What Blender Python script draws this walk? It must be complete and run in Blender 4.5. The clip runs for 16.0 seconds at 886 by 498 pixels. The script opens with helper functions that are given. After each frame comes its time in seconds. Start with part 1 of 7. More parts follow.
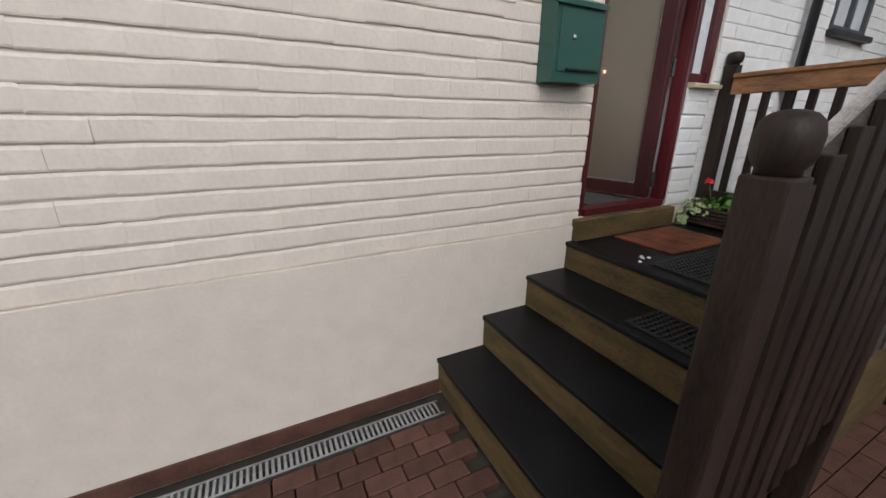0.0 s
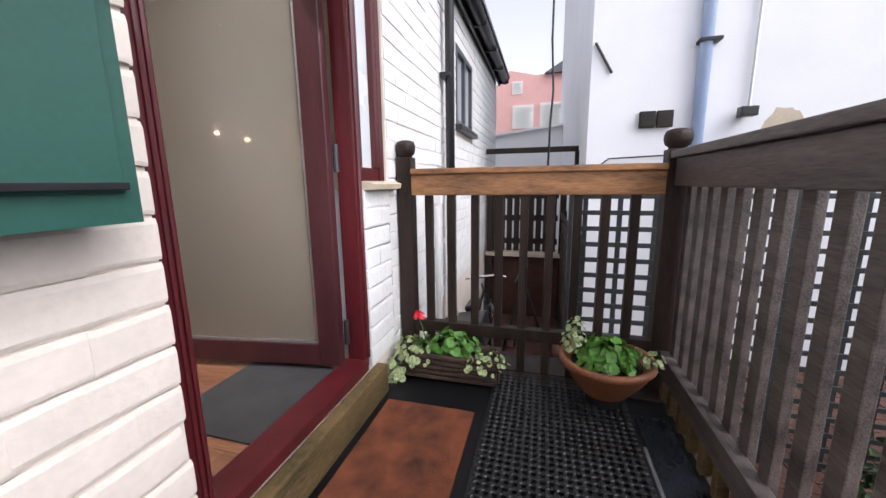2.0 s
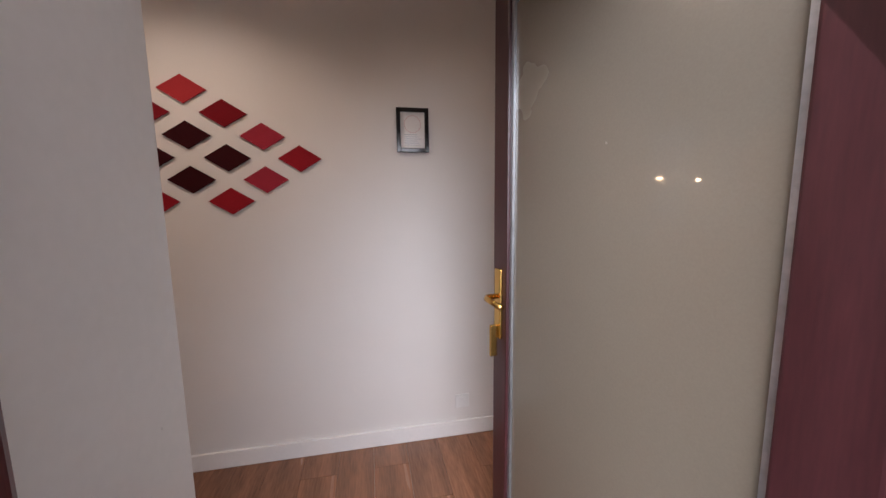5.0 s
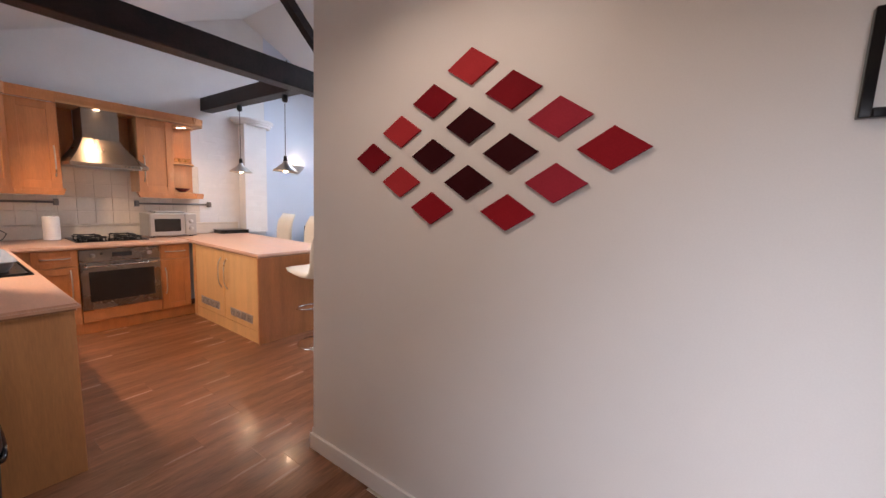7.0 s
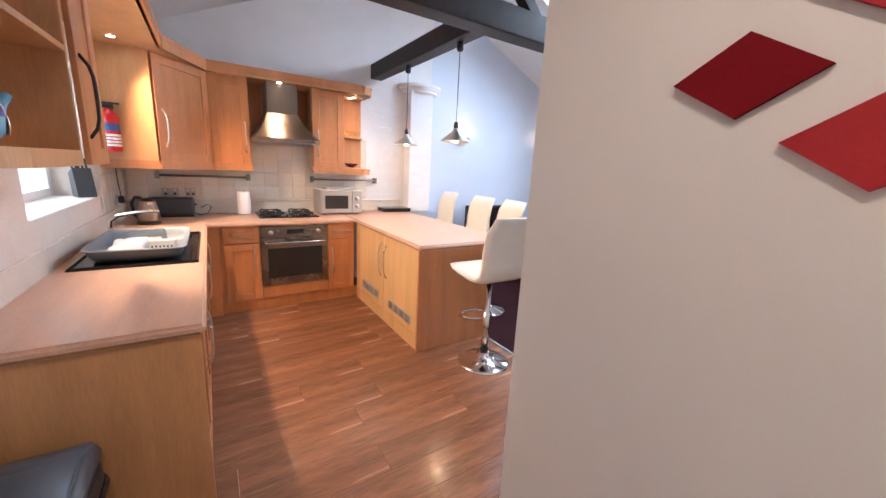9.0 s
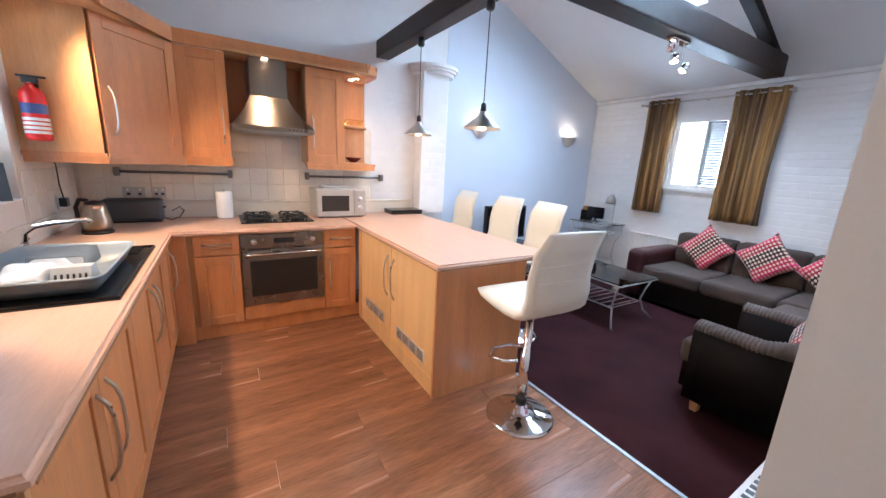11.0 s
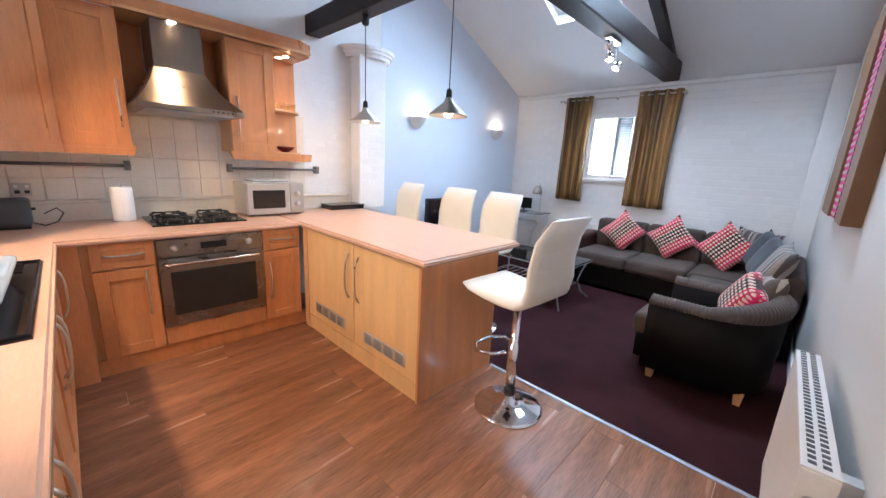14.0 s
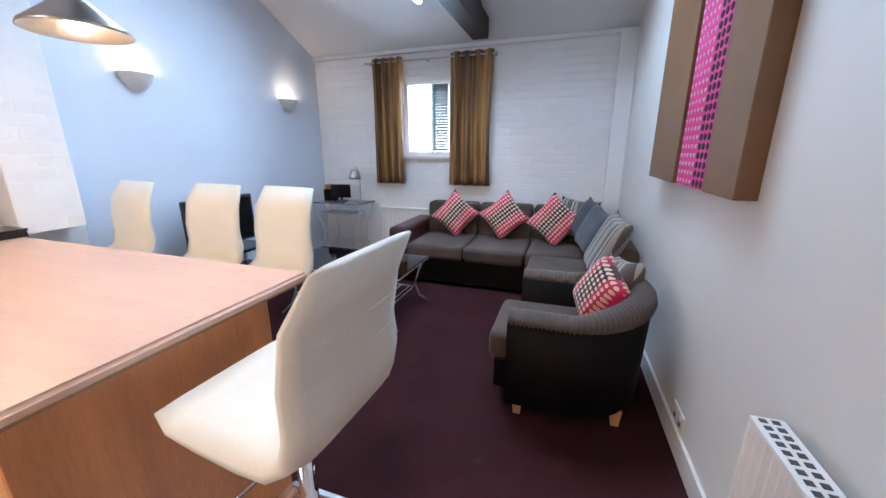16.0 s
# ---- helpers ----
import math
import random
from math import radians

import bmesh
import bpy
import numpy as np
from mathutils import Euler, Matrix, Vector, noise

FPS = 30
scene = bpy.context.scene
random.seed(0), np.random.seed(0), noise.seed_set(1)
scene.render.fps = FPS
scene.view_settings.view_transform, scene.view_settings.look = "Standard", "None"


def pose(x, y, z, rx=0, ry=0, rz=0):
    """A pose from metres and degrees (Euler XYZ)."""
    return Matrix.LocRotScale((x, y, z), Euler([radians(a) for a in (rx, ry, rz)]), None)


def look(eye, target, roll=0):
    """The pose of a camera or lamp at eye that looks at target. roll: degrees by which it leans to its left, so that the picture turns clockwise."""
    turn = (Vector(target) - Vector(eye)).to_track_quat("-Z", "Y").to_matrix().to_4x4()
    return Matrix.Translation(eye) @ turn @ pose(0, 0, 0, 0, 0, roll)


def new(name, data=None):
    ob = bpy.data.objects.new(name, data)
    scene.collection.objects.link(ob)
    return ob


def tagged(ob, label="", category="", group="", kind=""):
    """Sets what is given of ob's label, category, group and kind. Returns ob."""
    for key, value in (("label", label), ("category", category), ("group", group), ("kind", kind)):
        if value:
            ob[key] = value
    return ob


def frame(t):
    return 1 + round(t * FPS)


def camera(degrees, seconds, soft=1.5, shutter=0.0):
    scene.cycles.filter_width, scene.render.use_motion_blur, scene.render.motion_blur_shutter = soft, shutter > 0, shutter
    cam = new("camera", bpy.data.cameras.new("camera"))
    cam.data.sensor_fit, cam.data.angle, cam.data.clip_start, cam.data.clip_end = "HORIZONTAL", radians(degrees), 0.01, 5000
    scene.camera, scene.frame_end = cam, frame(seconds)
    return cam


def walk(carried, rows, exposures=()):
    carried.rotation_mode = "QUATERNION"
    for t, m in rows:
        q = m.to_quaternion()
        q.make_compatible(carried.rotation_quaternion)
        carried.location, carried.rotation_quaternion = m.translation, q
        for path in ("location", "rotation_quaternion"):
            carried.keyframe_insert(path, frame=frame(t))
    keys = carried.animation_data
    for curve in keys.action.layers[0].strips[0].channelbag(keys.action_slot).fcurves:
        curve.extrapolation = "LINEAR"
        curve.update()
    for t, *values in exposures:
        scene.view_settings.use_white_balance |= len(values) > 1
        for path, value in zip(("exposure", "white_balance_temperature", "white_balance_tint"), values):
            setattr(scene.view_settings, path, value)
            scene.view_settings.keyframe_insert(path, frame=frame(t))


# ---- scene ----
cam = camera(101.3, 16.0)
PATH = [
    (0, (0.797, -1.816, 0.59), (1.637, -0.119, -0.052), 0.1),
    (0.5, (1.042, -1.493, 0.659), (2.496, -0.231, 0.117), -0.2),
    (1, (1.411, -1.214, 0.708), (3.177, -0.42, 0.209), -1.0),
    (1.5, (1.81, -0.969, 0.768), (3.678, -0.416, 0.318), -0.9),
    (2, (2.166, -0.806, 0.885), (4.062, -0.279, 0.529), -0.7),
    (2.5, (2.402, -0.713, 1.056), (4.214, 0.076, 0.748), -1.0),
    (3, (2.594, -0.643, 1.21), (4.179, 0.538, 0.903), -4.0),
    (3.5, (2.758, -0.595, 1.318), (3.996, 0.954, 1.061), -5.3),
    (4, (2.933, -0.462, 1.34), (3.815, 1.319, 1.114), -1.8),
    (4.2, (2.961, -0.411, 1.403), (3.737, 1.413, 1.137), -1.2),
    (6.3, (3.114, 0.412, 1.444), (2.594, 2.328, 1.206), 1.3),
    (6.5, (3.069, 0.505, 1.426), (2.354, 2.361, 1.211), 1.9),
    (7, (2.937, 0.652, 1.478), (1.811, 2.286, 1.224), 2.6),
    (7.5, (2.713, 0.768, 1.487), (1.334, 2.191, 1.219), 4.2),
    (8, (2.468, 0.879, 1.486), (0.946, 2.132, 1.151), 3.6),
    (8.5, (2.205, 1.002, 1.493), (0.581, 2.096, 1.088), 2.9),
    (11, (1.314, 1.407, 1.482), (-0.345, 2.429, 1.03), 2.9),
    (11.5, (1.228, 1.342, 1.472), (-0.351, 2.488, 1.034), 3.0),
    (12, (1.153, 1.25, 1.466), (-0.367, 2.488, 1.069), 2.5),
    (12.5, (1.1, 1.17, 1.461), (-0.408, 2.423, 1.068), 2.4),
    (13, (1.07, 1.119, 1.459), (-0.415, 2.398, 1.057), 2.5),
    (13.5, (1.037, 1.109, 1.451), (-0.395, 2.442, 1.036), 2.6),
    (14, (0.954, 1.158, 1.428), (-0.395, 2.563, 0.971), 2.9),
    (14.5, (0.834, 1.326, 1.412), (-0.426, 2.8, 0.923), 2.2),
    (15, (0.735, 1.555, 1.417), (-0.361, 3.156, 0.932), 1.4),
    (15.5, (0.631, 1.842, 1.416), (-0.203, 3.587, 0.908), 0.5),
    (16, (0.58, 2.198, 1.402), (-0.041, 4.025, 0.874), -0.1),
]
EXPOSURES = [(0, -1.4, 6350, 10), (0.5, -1.08, 6200, 12), (1.0, -0.75, 6100, 12), (1.5, -0.35, 6150, 14), (2.5, -0.38, 6250, 16), (3.0, -0.3, 6300, 18), (3.5, -0.45, 6350, 20), (4.2, -0.55, 6350, 20),
             (6.3, -0.75, 6400, 20), (7.0, -0.4, 6300, 20), (7.5, 0.0, 6200, 20), (8.5, 0.16, 6050, 18), (11.0, 0.08, 5500, 10), (12.5, 0.06, 5450, 10), (14.0, 0.06, 5550, 10), (15.0, -0.1, 5430, 10), (15.5, -0.17, 5430, 10), (16, -0.1, 5450, 10)]
SKY = 0.41
W_DOWN, W_PEND, W_UP, W_WIN, W_SKY, W_KWIN, W_HALL, W_DOOR, W_SINK = 11.0, 10.0, 2.8, 46.0, 46.0, 12.0, 12.0, 12.0, 130.0   # watts of the lamps
walk(cam, [(t, look(eye, target, roll)) for t, eye, target, roll in PATH], EXPOSURES)

# ---- world and sun: bright overcast sky ----
world = bpy.data.worlds.new("sky")
scene.world = world
world.use_nodes = True
wn, wl = world.node_tree.nodes, world.node_tree.links
sky = wn.new("ShaderNodeTexSky")
sky.sky_type, sky.sun_disc = "NISHITA", False
sky.sun_elevation, sky.sun_rotation = radians(46), radians(206)
sky.dust_density, sky.air_density = 4.0, 1.0
hsv = wn.new("ShaderNodeHueSaturation")
hsv.inputs["Saturation"].default_value = 0.18
wl.new(sky.outputs[0], hsv.inputs["Color"])
wl.new(hsv.outputs[0], wn["Background"].inputs[0])
wn["Background"].inputs[1].default_value = SKY
sun = new("sun", bpy.data.lights.new("sun", "SUN"))
sun.data.energy, sun.data.angle, sun.data.color = 0.30, radians(40), (1.0, 0.96, 0.9)
sun.matrix_world = look((0, 0, 0), (0.30, 0.62, -0.72))


# ---- small builders ----
def link(mat, a, b):
    mat.node_tree.links.new(a, b)


def material(name, colour, rough=0.6, metal=0.0, vary=0.12, scale=6.0, grain=60.0, bump=0.1, stretch=(1, 1, 1), dark=None, spread=0.0, coat=0.0, sheen=0.0, edge=(0.32, 0.68)):
    """A surface with colour that drifts at two scales, fine relief and a spread from piece to piece."""
    m = bpy.data.materials.new(name)
    m.use_nodes = True
    n = m.node_tree.nodes
    p = n["Principled BSDF"]
    p.inputs["Metallic"].default_value = metal
    p.inputs["Coat Weight"].default_value = coat
    p.inputs["Sheen Weight"].default_value = sheen
    co = n.new("ShaderNodeTexCoord")
    mp = n.new("ShaderNodeMapping")
    mp.inputs["Scale"].default_value = stretch
    link(m, co.outputs["Object"], mp.inputs[0])
    big, fine = n.new("ShaderNodeTexNoise"), n.new("ShaderNodeTexNoise")
    big.inputs["Scale"].default_value, fine.inputs["Scale"].default_value = scale, grain
    big.inputs["Detail"].default_value, fine.inputs["Detail"].default_value = 5, 4
    link(m, mp.outputs[0], big.inputs["Vector"])
    link(m, mp.outputs[0], fine.inputs["Vector"])
    mix = n.new("ShaderNodeMix")
    mix.data_type = "FLOAT"
    mix.inputs[0].default_value = 0.4
    link(m, big.outputs["Fac"], mix.inputs[2])
    link(m, fine.outputs["Fac"], mix.inputs[3])
    ramp = n.new("ShaderNodeValToRGB")
    lo = dark if dark else [c * (1 - vary * 1.6) for c in colour]
    hi = [min(1, c * (1 + vary * 0.6)) for c in colour]
    ramp.color_ramp.elements[0].position, ramp.color_ramp.elements[1].position = edge
    ramp.color_ramp.elements[0].color, ramp.color_ramp.elements[1].color = (*lo, 1), (*hi, 1)
    link(m, mix.outputs[0], ramp.inputs[0])
    out = ramp.outputs[0]
    if spread:
        info, hue = n.new("ShaderNodeObjectInfo"), n.new("ShaderNodeHueSaturation")
        rng = n.new("ShaderNodeMapRange")
        rng.inputs["To Min"].default_value, rng.inputs["To Max"].default_value = 1 - spread, 1 + spread
        link(m, info.outputs["Random"], rng.inputs["Value"])
        link(m, rng.outputs[0], hue.inputs["Value"])
        link(m, out, hue.inputs["Color"])
        out = hue.outputs[0]
    link(m, out, p.inputs["Base Color"])
    rr = n.new("ShaderNodeMapRange")
    rr.inputs["To Min"].default_value, rr.inputs["To Max"].default_value = max(0.02, rough - 0.08), min(1, rough + 0.08)
    link(m, big.outputs["Fac"], rr.inputs["Value"])
    link(m, rr.outputs[0], p.inputs["Roughness"])
    if bump:
        b = n.new("ShaderNodeBump")
        b.inputs["Strength"].default_value, b.inputs["Distance"].default_value = bump, 0.01
        link(m, mix.outputs[0], b.inputs["Height"])
        link(m, b.outputs[0], p.inputs["Normal"])
    return m


def glow(name, colour, strength):
    m = bpy.data.materials.new(name)
    m.use_nodes = True
    p = m.node_tree.nodes["Principled BSDF"]
    p.inputs["Base Color"].default_value = (*colour, 1)
    p.inputs["Emission Color"].default_value = (*colour, 1)
    p.inputs["Emission Strength"].default_value = strength
    return m


def glass(name, colour=(0.95, 1, 0.98), rough=0.0, through_it=1.0):
    m = bpy.data.materials.new(name)
    m.use_nodes = True
    p = m.node_tree.nodes["Principled BSDF"]
    p.inputs["Base Color"].default_value = (*colour, 1)
    p.inputs["Roughness"].default_value = rough
    p.inputs["Transmission Weight"].default_value = through_it
    p.inputs["IOR"].default_value = 1.45
    return m


def mesh_of(bm, name, mat, smooth=False):
    bmesh.ops.recalc_face_normals(bm, faces=bm.faces)
    me = bpy.data.meshes.new(name)
    bm.to_mesh(me)
    bm.free()
    if smooth:
        for f in me.polygons:
            f.use_smooth = True
    me.materials.append(mat)
    return me


def part(name, bm, mat, parent, label="", smooth=False):
    ob = new(name, mesh_of(bm, name, mat, smooth))
    ob.parent = parent
    if label:
        ob["label"] = label
    return ob


def thing(name, m, label, category, group="", kind=""):
    ob = new(name)
    ob.matrix_world = m
    ob.empty_display_size = 0.1
    return tagged(ob, label, category, group, kind)


def single(name, bm, mat, label, category, group="", kind="", m=None, smooth=False):
    ob = new(name, mesh_of(bm, name, mat, smooth))
    if m is not None:
        ob.matrix_world = m
    return tagged(ob, label, category, group, kind)


def structure(name, bm, mat, label="", category=""):
    return single(name, bm, mat, label, category, kind="structure")


def B():
    return bmesh.new()


def box(bm, x0, x1, y0, y1, z0, z1, bevel=0.0, seg=2, m=None):
    r = bmesh.ops.create_cube(bm, size=1)
    vs = r["verts"]
    t = Matrix.Translation(((x0 + x1) / 2, (y0 + y1) / 2, (z0 + z1) / 2)) @ Matrix.Diagonal((x1 - x0, y1 - y0, z1 - z0, 1))
    bmesh.ops.transform(bm, matrix=t, verts=vs)
    if bevel:
        es = list({e for v in vs for e in v.link_edges})
        r = bmesh.ops.bevel(bm, geom=es, offset=bevel, segments=seg, affect="EDGES", profile=0.6)
        vs = list({v for f in r["faces"] for v in f.verts} | {v for v in vs if v.is_valid})
    if m is not None:
        bmesh.ops.transform(bm, matrix=m, verts=vs)
    return bm


def sweep(bm, pts, r, seg=8, closed=False):
    """A round bar through the points."""
    pts = [Vector(p) for p in pts]
    rings, up = [], None
    n = len(pts)
    for i, p in enumerate(pts):
        a = pts[(i - 1) % n] if closed or i else p
        b = pts[(i + 1) % n] if closed or i < n - 1 else p
        d = (b - a).normalized()
        if up is None:
            up = d.orthogonal().normalized()
        up = (up - d * up.dot(d)).normalized()
        side = d.cross(up)
        rad = r[i] if isinstance(r, (list, tuple)) else r
        rings.append([bm.verts.new(p + (up * math.cos(t) + side * math.sin(t)) * rad) for t in [2 * math.pi * k / seg for k in range(seg)]])
    for i in range(n if closed else n - 1):
        a, b = rings[i], rings[(i + 1) % n]
        for k in range(seg):
            bm.faces.new((a[k], a[(k + 1) % seg], b[(k + 1) % seg], b[k]))
    if not closed:
        bm.faces.new(rings[0])
        bm.faces.new(rings[-1])
    return bm


def lathe(bm, profile, seg=24, at=(0, 0, 0), cap=True):
    """Turns (radius, height) pairs about the upright through at."""
    rings = []
    for r, z in profile:
        rings.append([bm.verts.new((at[0] + r * math.cos(2 * math.pi * k / seg), at[1] + r * math.sin(2 * math.pi * k / seg), at[2] + z)) for k in range(seg)])
    for a, b in zip(rings, rings[1:]):
        for k in range(seg):
            bm.faces.new((a[k], a[(k + 1) % seg], b[(k + 1) % seg], b[k]))
    if cap:
        bm.faces.new(rings[0])
        bm.faces.new(rings[-1])
    return bm


def prism(bm, outline, a, b, axis="y"):
    """A slab: an outline of pairs drawn in the plane across the axis, from a to b along it."""
    def at(u, v, w):
        return {"x": (w, u, v), "y": (u, w, v), "z": (u, v, w)}[axis]
    lo = [bm.verts.new(at(u, v, a)) for u, v in outline]
    hi = [bm.verts.new(at(u, v, b)) for u, v in outline]
    bm.faces.new(lo)
    bm.faces.new(hi)
    n = len(outline)
    for i in range(n):
        bm.faces.new((lo[i], lo[(i + 1) % n], hi[(i + 1) % n], hi[i]))
    return bm


def pillow(bm, w, h, t, n=10, m=None, pinch=0.12):
    """A stuffed square: w across, h high, t thick at the middle, standing in the x-z plane."""
    vs = {}
    for s in (-1, 1):
        for i in range(n + 1):
            for j in range(n + 1):
                u, v = 2 * i / n - 1, 2 * j / n - 1
                e = max(0.0, (1 - u ** 4) * (1 - v ** 4)) ** 0.5
                rim = i in (0, n) or j in (0, n)
                if rim and s == 1:
                    vs[s, i, j] = vs[-1, i, j]
                    continue
                k = 1 - pinch * (1 - abs(u) ** 2) * (abs(v) ** 6)
                l = 1 - pinch * (1 - abs(v) ** 2) * (abs(u) ** 6)
                co = Vector((u * w / 2 * l, s * e * t / 2, v * h / 2 * k))
                vs[s, i, j] = bm.verts.new(m @ co if m is not None else co)
    for s in (-1, 1):
        for i in range(n):
            for j in range(n):
                bm.faces.new((vs[s, i, j], vs[s, i + 1, j], vs[s, i + 1, j + 1], vs[s, i, j + 1]))
    return bm


def wall_with_holes(bm, a0, a1, z0, z1, d0, d1, holes, axis="x"):
    """A wall along x (or y), thick from d0 to d1, with rectangular openings (a0, a1, z0, z1), cut into upright strips."""
    cuts = sorted({a0, a1, *[h[0] for h in holes], *[h[1] for h in holes]})
    for l, r in zip(cuts, cuts[1:]):
        spans = [(z0, z1)]
        for h in holes:
            if h[0] < r - 1e-6 and h[1] > l + 1e-6:
                nxt = []
                for p, q in spans:
                    if h[2] > p:
                        nxt.append((p, min(q, h[2])))
                    if h[3] < q:
                        nxt.append((max(p, h[3]), q))
                spans = [s for s in nxt if s[1] - s[0] > 1e-6]
        for p, q in spans:
            if axis == "x":
                box(bm, l, r, d0, d1, p, q)
            else:
                box(bm, d0, d1, l, r, p, q)
    return bm


# ---- materials ----
cream_paint = material("cream_masonry_paint", (0.73, 0.66, 0.59), 0.55, vary=0.06, scale=7, grain=55, bump=0.5, spread=0.02)
grey_paint = material("white_masonry_paint", (0.74, 0.74, 0.73), 0.6, vary=0.07, scale=7, grain=55, bump=0.5, spread=0.03)
render_white = material("white_render", (0.80, 0.81, 0.84), 0.8, vary=0.06, scale=1.2, grain=90, bump=0.3)
plaster = material("white_wall_paint", (0.76, 0.74, 0.71), 0.55, vary=0.03, scale=2, grain=200, bump=0.05)
plaster_cool = material("white_brick_paint", (0.80, 0.80, 0.80), 0.5, vary=0.04, scale=4, grain=120, bump=0.15, spread=0.02)
# white wall coloured pale blue to imitate daylight from the roof lights
blue_tint = material("skylight_tinted_wall_paint", (0.68, 0.75, 0.86), 0.5, vary=0.03, scale=2, grain=200, bump=0.04)
ceiling_paint = material("matt_white_ceiling_paint", (0.74, 0.74, 0.74), 0.7, vary=0.03, scale=1.5, grain=150, bump=0.04)
white_gloss = material("white_gloss_paint", (0.82, 0.81, 0.79), 0.3, vary=0.03, scale=4, grain=60, bump=0.03)
mahogany = material("mahogany_frame", (0.082, 0.010, 0.013), 0.33, vary=0.35, scale=2, grain=30, bump=0.08, stretch=(6, 6, 0.6))
mahogany_dark = material("dark_mahogany_frame", (0.045, 0.012, 0.014), 0.35, vary=0.3, scale=2, grain=30, bump=0.08, stretch=(6, 6, 0.6))
beech = material("beech_door", (0.58, 0.245, 0.092), 0.38, vary=0.16, scale=1.6, grain=22, bump=0.03, stretch=(7, 7, 0.7), spread=0.06, coat=0.15)
beech_light = material("light_beech_panel", (0.63, 0.335, 0.145), 0.4, vary=0.14, scale=1.6, grain=22, bump=0.03, stretch=(7, 7, 0.7), spread=0.03, coat=0.1)
worktop_mat = material("beech_effect_worktop", (0.64, 0.40, 0.285), 0.33, vary=0.1, scale=3, grain=26, bump=0.02, stretch=(1, 6, 6))
laminate = material("laminate_plank", (0.28, 0.126, 0.066), 0.25, vary=0.34, scale=1.5, grain=14, bump=0.03, stretch=(9, 0.8, 1), spread=0.12, coat=0.08)
carpet_mat = material("dark_plum_carpet", (0.042, 0.0125, 0.0145), 0.95, vary=0.35, scale=2.5, grain=350, bump=0.7)
dark_oak = material("dark_stained_beam", (0.024, 0.013, 0.011), 0.5, vary=0.5, scale=2, grain=25, bump=0.4, stretch=(4, 4, 4))
weathered = material("weathered_brown_timber", (0.034, 0.022, 0.017), 0.5, vary=0.5, scale=2, grain=28, bump=0.4, stretch=(6, 6, 0.8), spread=0.2)
weathered_x = material("weathered_rail_timber", (0.115, 0.096, 0.088), 0.42, vary=0.55, scale=2, grain=28, bump=0.4, stretch=(0.8, 7, 7), spread=0.15)
worn_rail = material("worn_orange_timber", (0.36, 0.17, 0.065), 0.55, vary=0.6, scale=4, grain=30, bump=0.4, stretch=(7, 0.8, 5), dark=(0.09, 0.05, 0.035))
sleeper = material("mossy_yellow_timber", (0.12, 0.078, 0.034), 0.75, vary=0.5, scale=3, grain=30, bump=0.5, stretch=(1, 1, 4), dark=(0.035, 0.03, 0.013))
felt_black = material("wet_black_felt", (0.009, 0.009, 0.010), 0.4, vary=0.5, scale=3, grain=250, bump=0.6)
rubber = material("black_rubber", (0.012, 0.012, 0.013), 0.38, vary=0.3, scale=6, grain=120, bump=0.1)
coir = material("rust_coir", (0.21, 0.058, 0.021), 0.95, vary=0.55, scale=8, grain=300, bump=1.0)
green_metal = material("green_painted_steel", (0.022, 0.088, 0.069), 0.35, vary=0.1, scale=3, grain=80, bump=0.02)
stone_sill = material("cream_stone_sill", (0.56, 0.48, 0.36), 0.75, vary=0.15, scale=5, grain=80, bump=0.2)
terracotta = material("terracotta", (0.25, 0.092, 0.040), 0.45, vary=0.3, scale=6, grain=60, bump=0.15)
bark_mat = material("bark_planter", (0.06, 0.035, 0.024), 0.9, vary=0.5, scale=8, grain=50, bump=0.8)
soil = material("dark_soil", (0.02, 0.014, 0.01), 0.95, vary=0.5, scale=20, grain=90, bump=1.0)
leaf_green = material("bright_green_leaf", (0.10, 0.27, 0.035), 0.45, vary=0.35, scale=20, grain=60, bump=0.05, spread=0.25)
leaf_cream = material("variegated_ivy_leaf", (0.42, 0.47, 0.24), 0.5, vary=0.35, scale=60, grain=120, bump=0.05, spread=0.2, dark=(0.09, 0.17, 0.05))
petal = material("red_petal", (0.75, 0.03, 0.06), 0.5, vary=0.2, scale=30)
paver = material("red_block_paver", (0.105, 0.050, 0.038), 0.65, vary=0.3, scale=8, grain=90, bump=0.3, spread=0.3)
paver_joint = material("sandy_joint", (0.05, 0.042, 0.032), 0.95, vary=0.3, scale=20, grain=200, bump=0.5)
galv = material("galvanised_steel", (0.52, 0.54, 0.56), 0.35, metal=0.9, vary=0.15, scale=15, grain=90, bump=0.05)
black_plastic = material("black_plastic", (0.012, 0.012, 0.014), 0.35, vary=0.2, scale=6, grain=90, bump=0.03)
grey_plastic = material("dark_grey_plastic", (0.055, 0.060, 0.068), 0.4, vary=0.12, scale=5, grain=120, bump=0.05)
chrome = material("polished_chrome", (0.82, 0.82, 0.83), 0.08, metal=1.0, vary=0.02, scale=5, grain=60, bump=0)
steel = material("brushed_steel", (0.33, 0.27, 0.215), 0.3, metal=1.0, vary=0.06, scale=4, grain=80, bump=0.03, stretch=(1, 8, 1))
satin = material("satin_nickel", (0.62, 0.60, 0.57), 0.3, metal=1.0, vary=0.05, scale=8, grain=60, bump=0)
brass = material("polished_brass", (0.80, 0.52, 0.16), 0.2, metal=1.0, vary=0.08, scale=8, grain=60, bump=0)
leather = material("cream_faux_leather", (0.76, 0.73, 0.65), 0.42, vary=0.05, scale=4, grain=160, bump=0.12)
sofa_seat_mat = material("grey_brown_chenille", (0.088, 0.066, 0.056), 0.9, vary=0.2, scale=5, grain=220, bump=0.5, sheen=0.08)
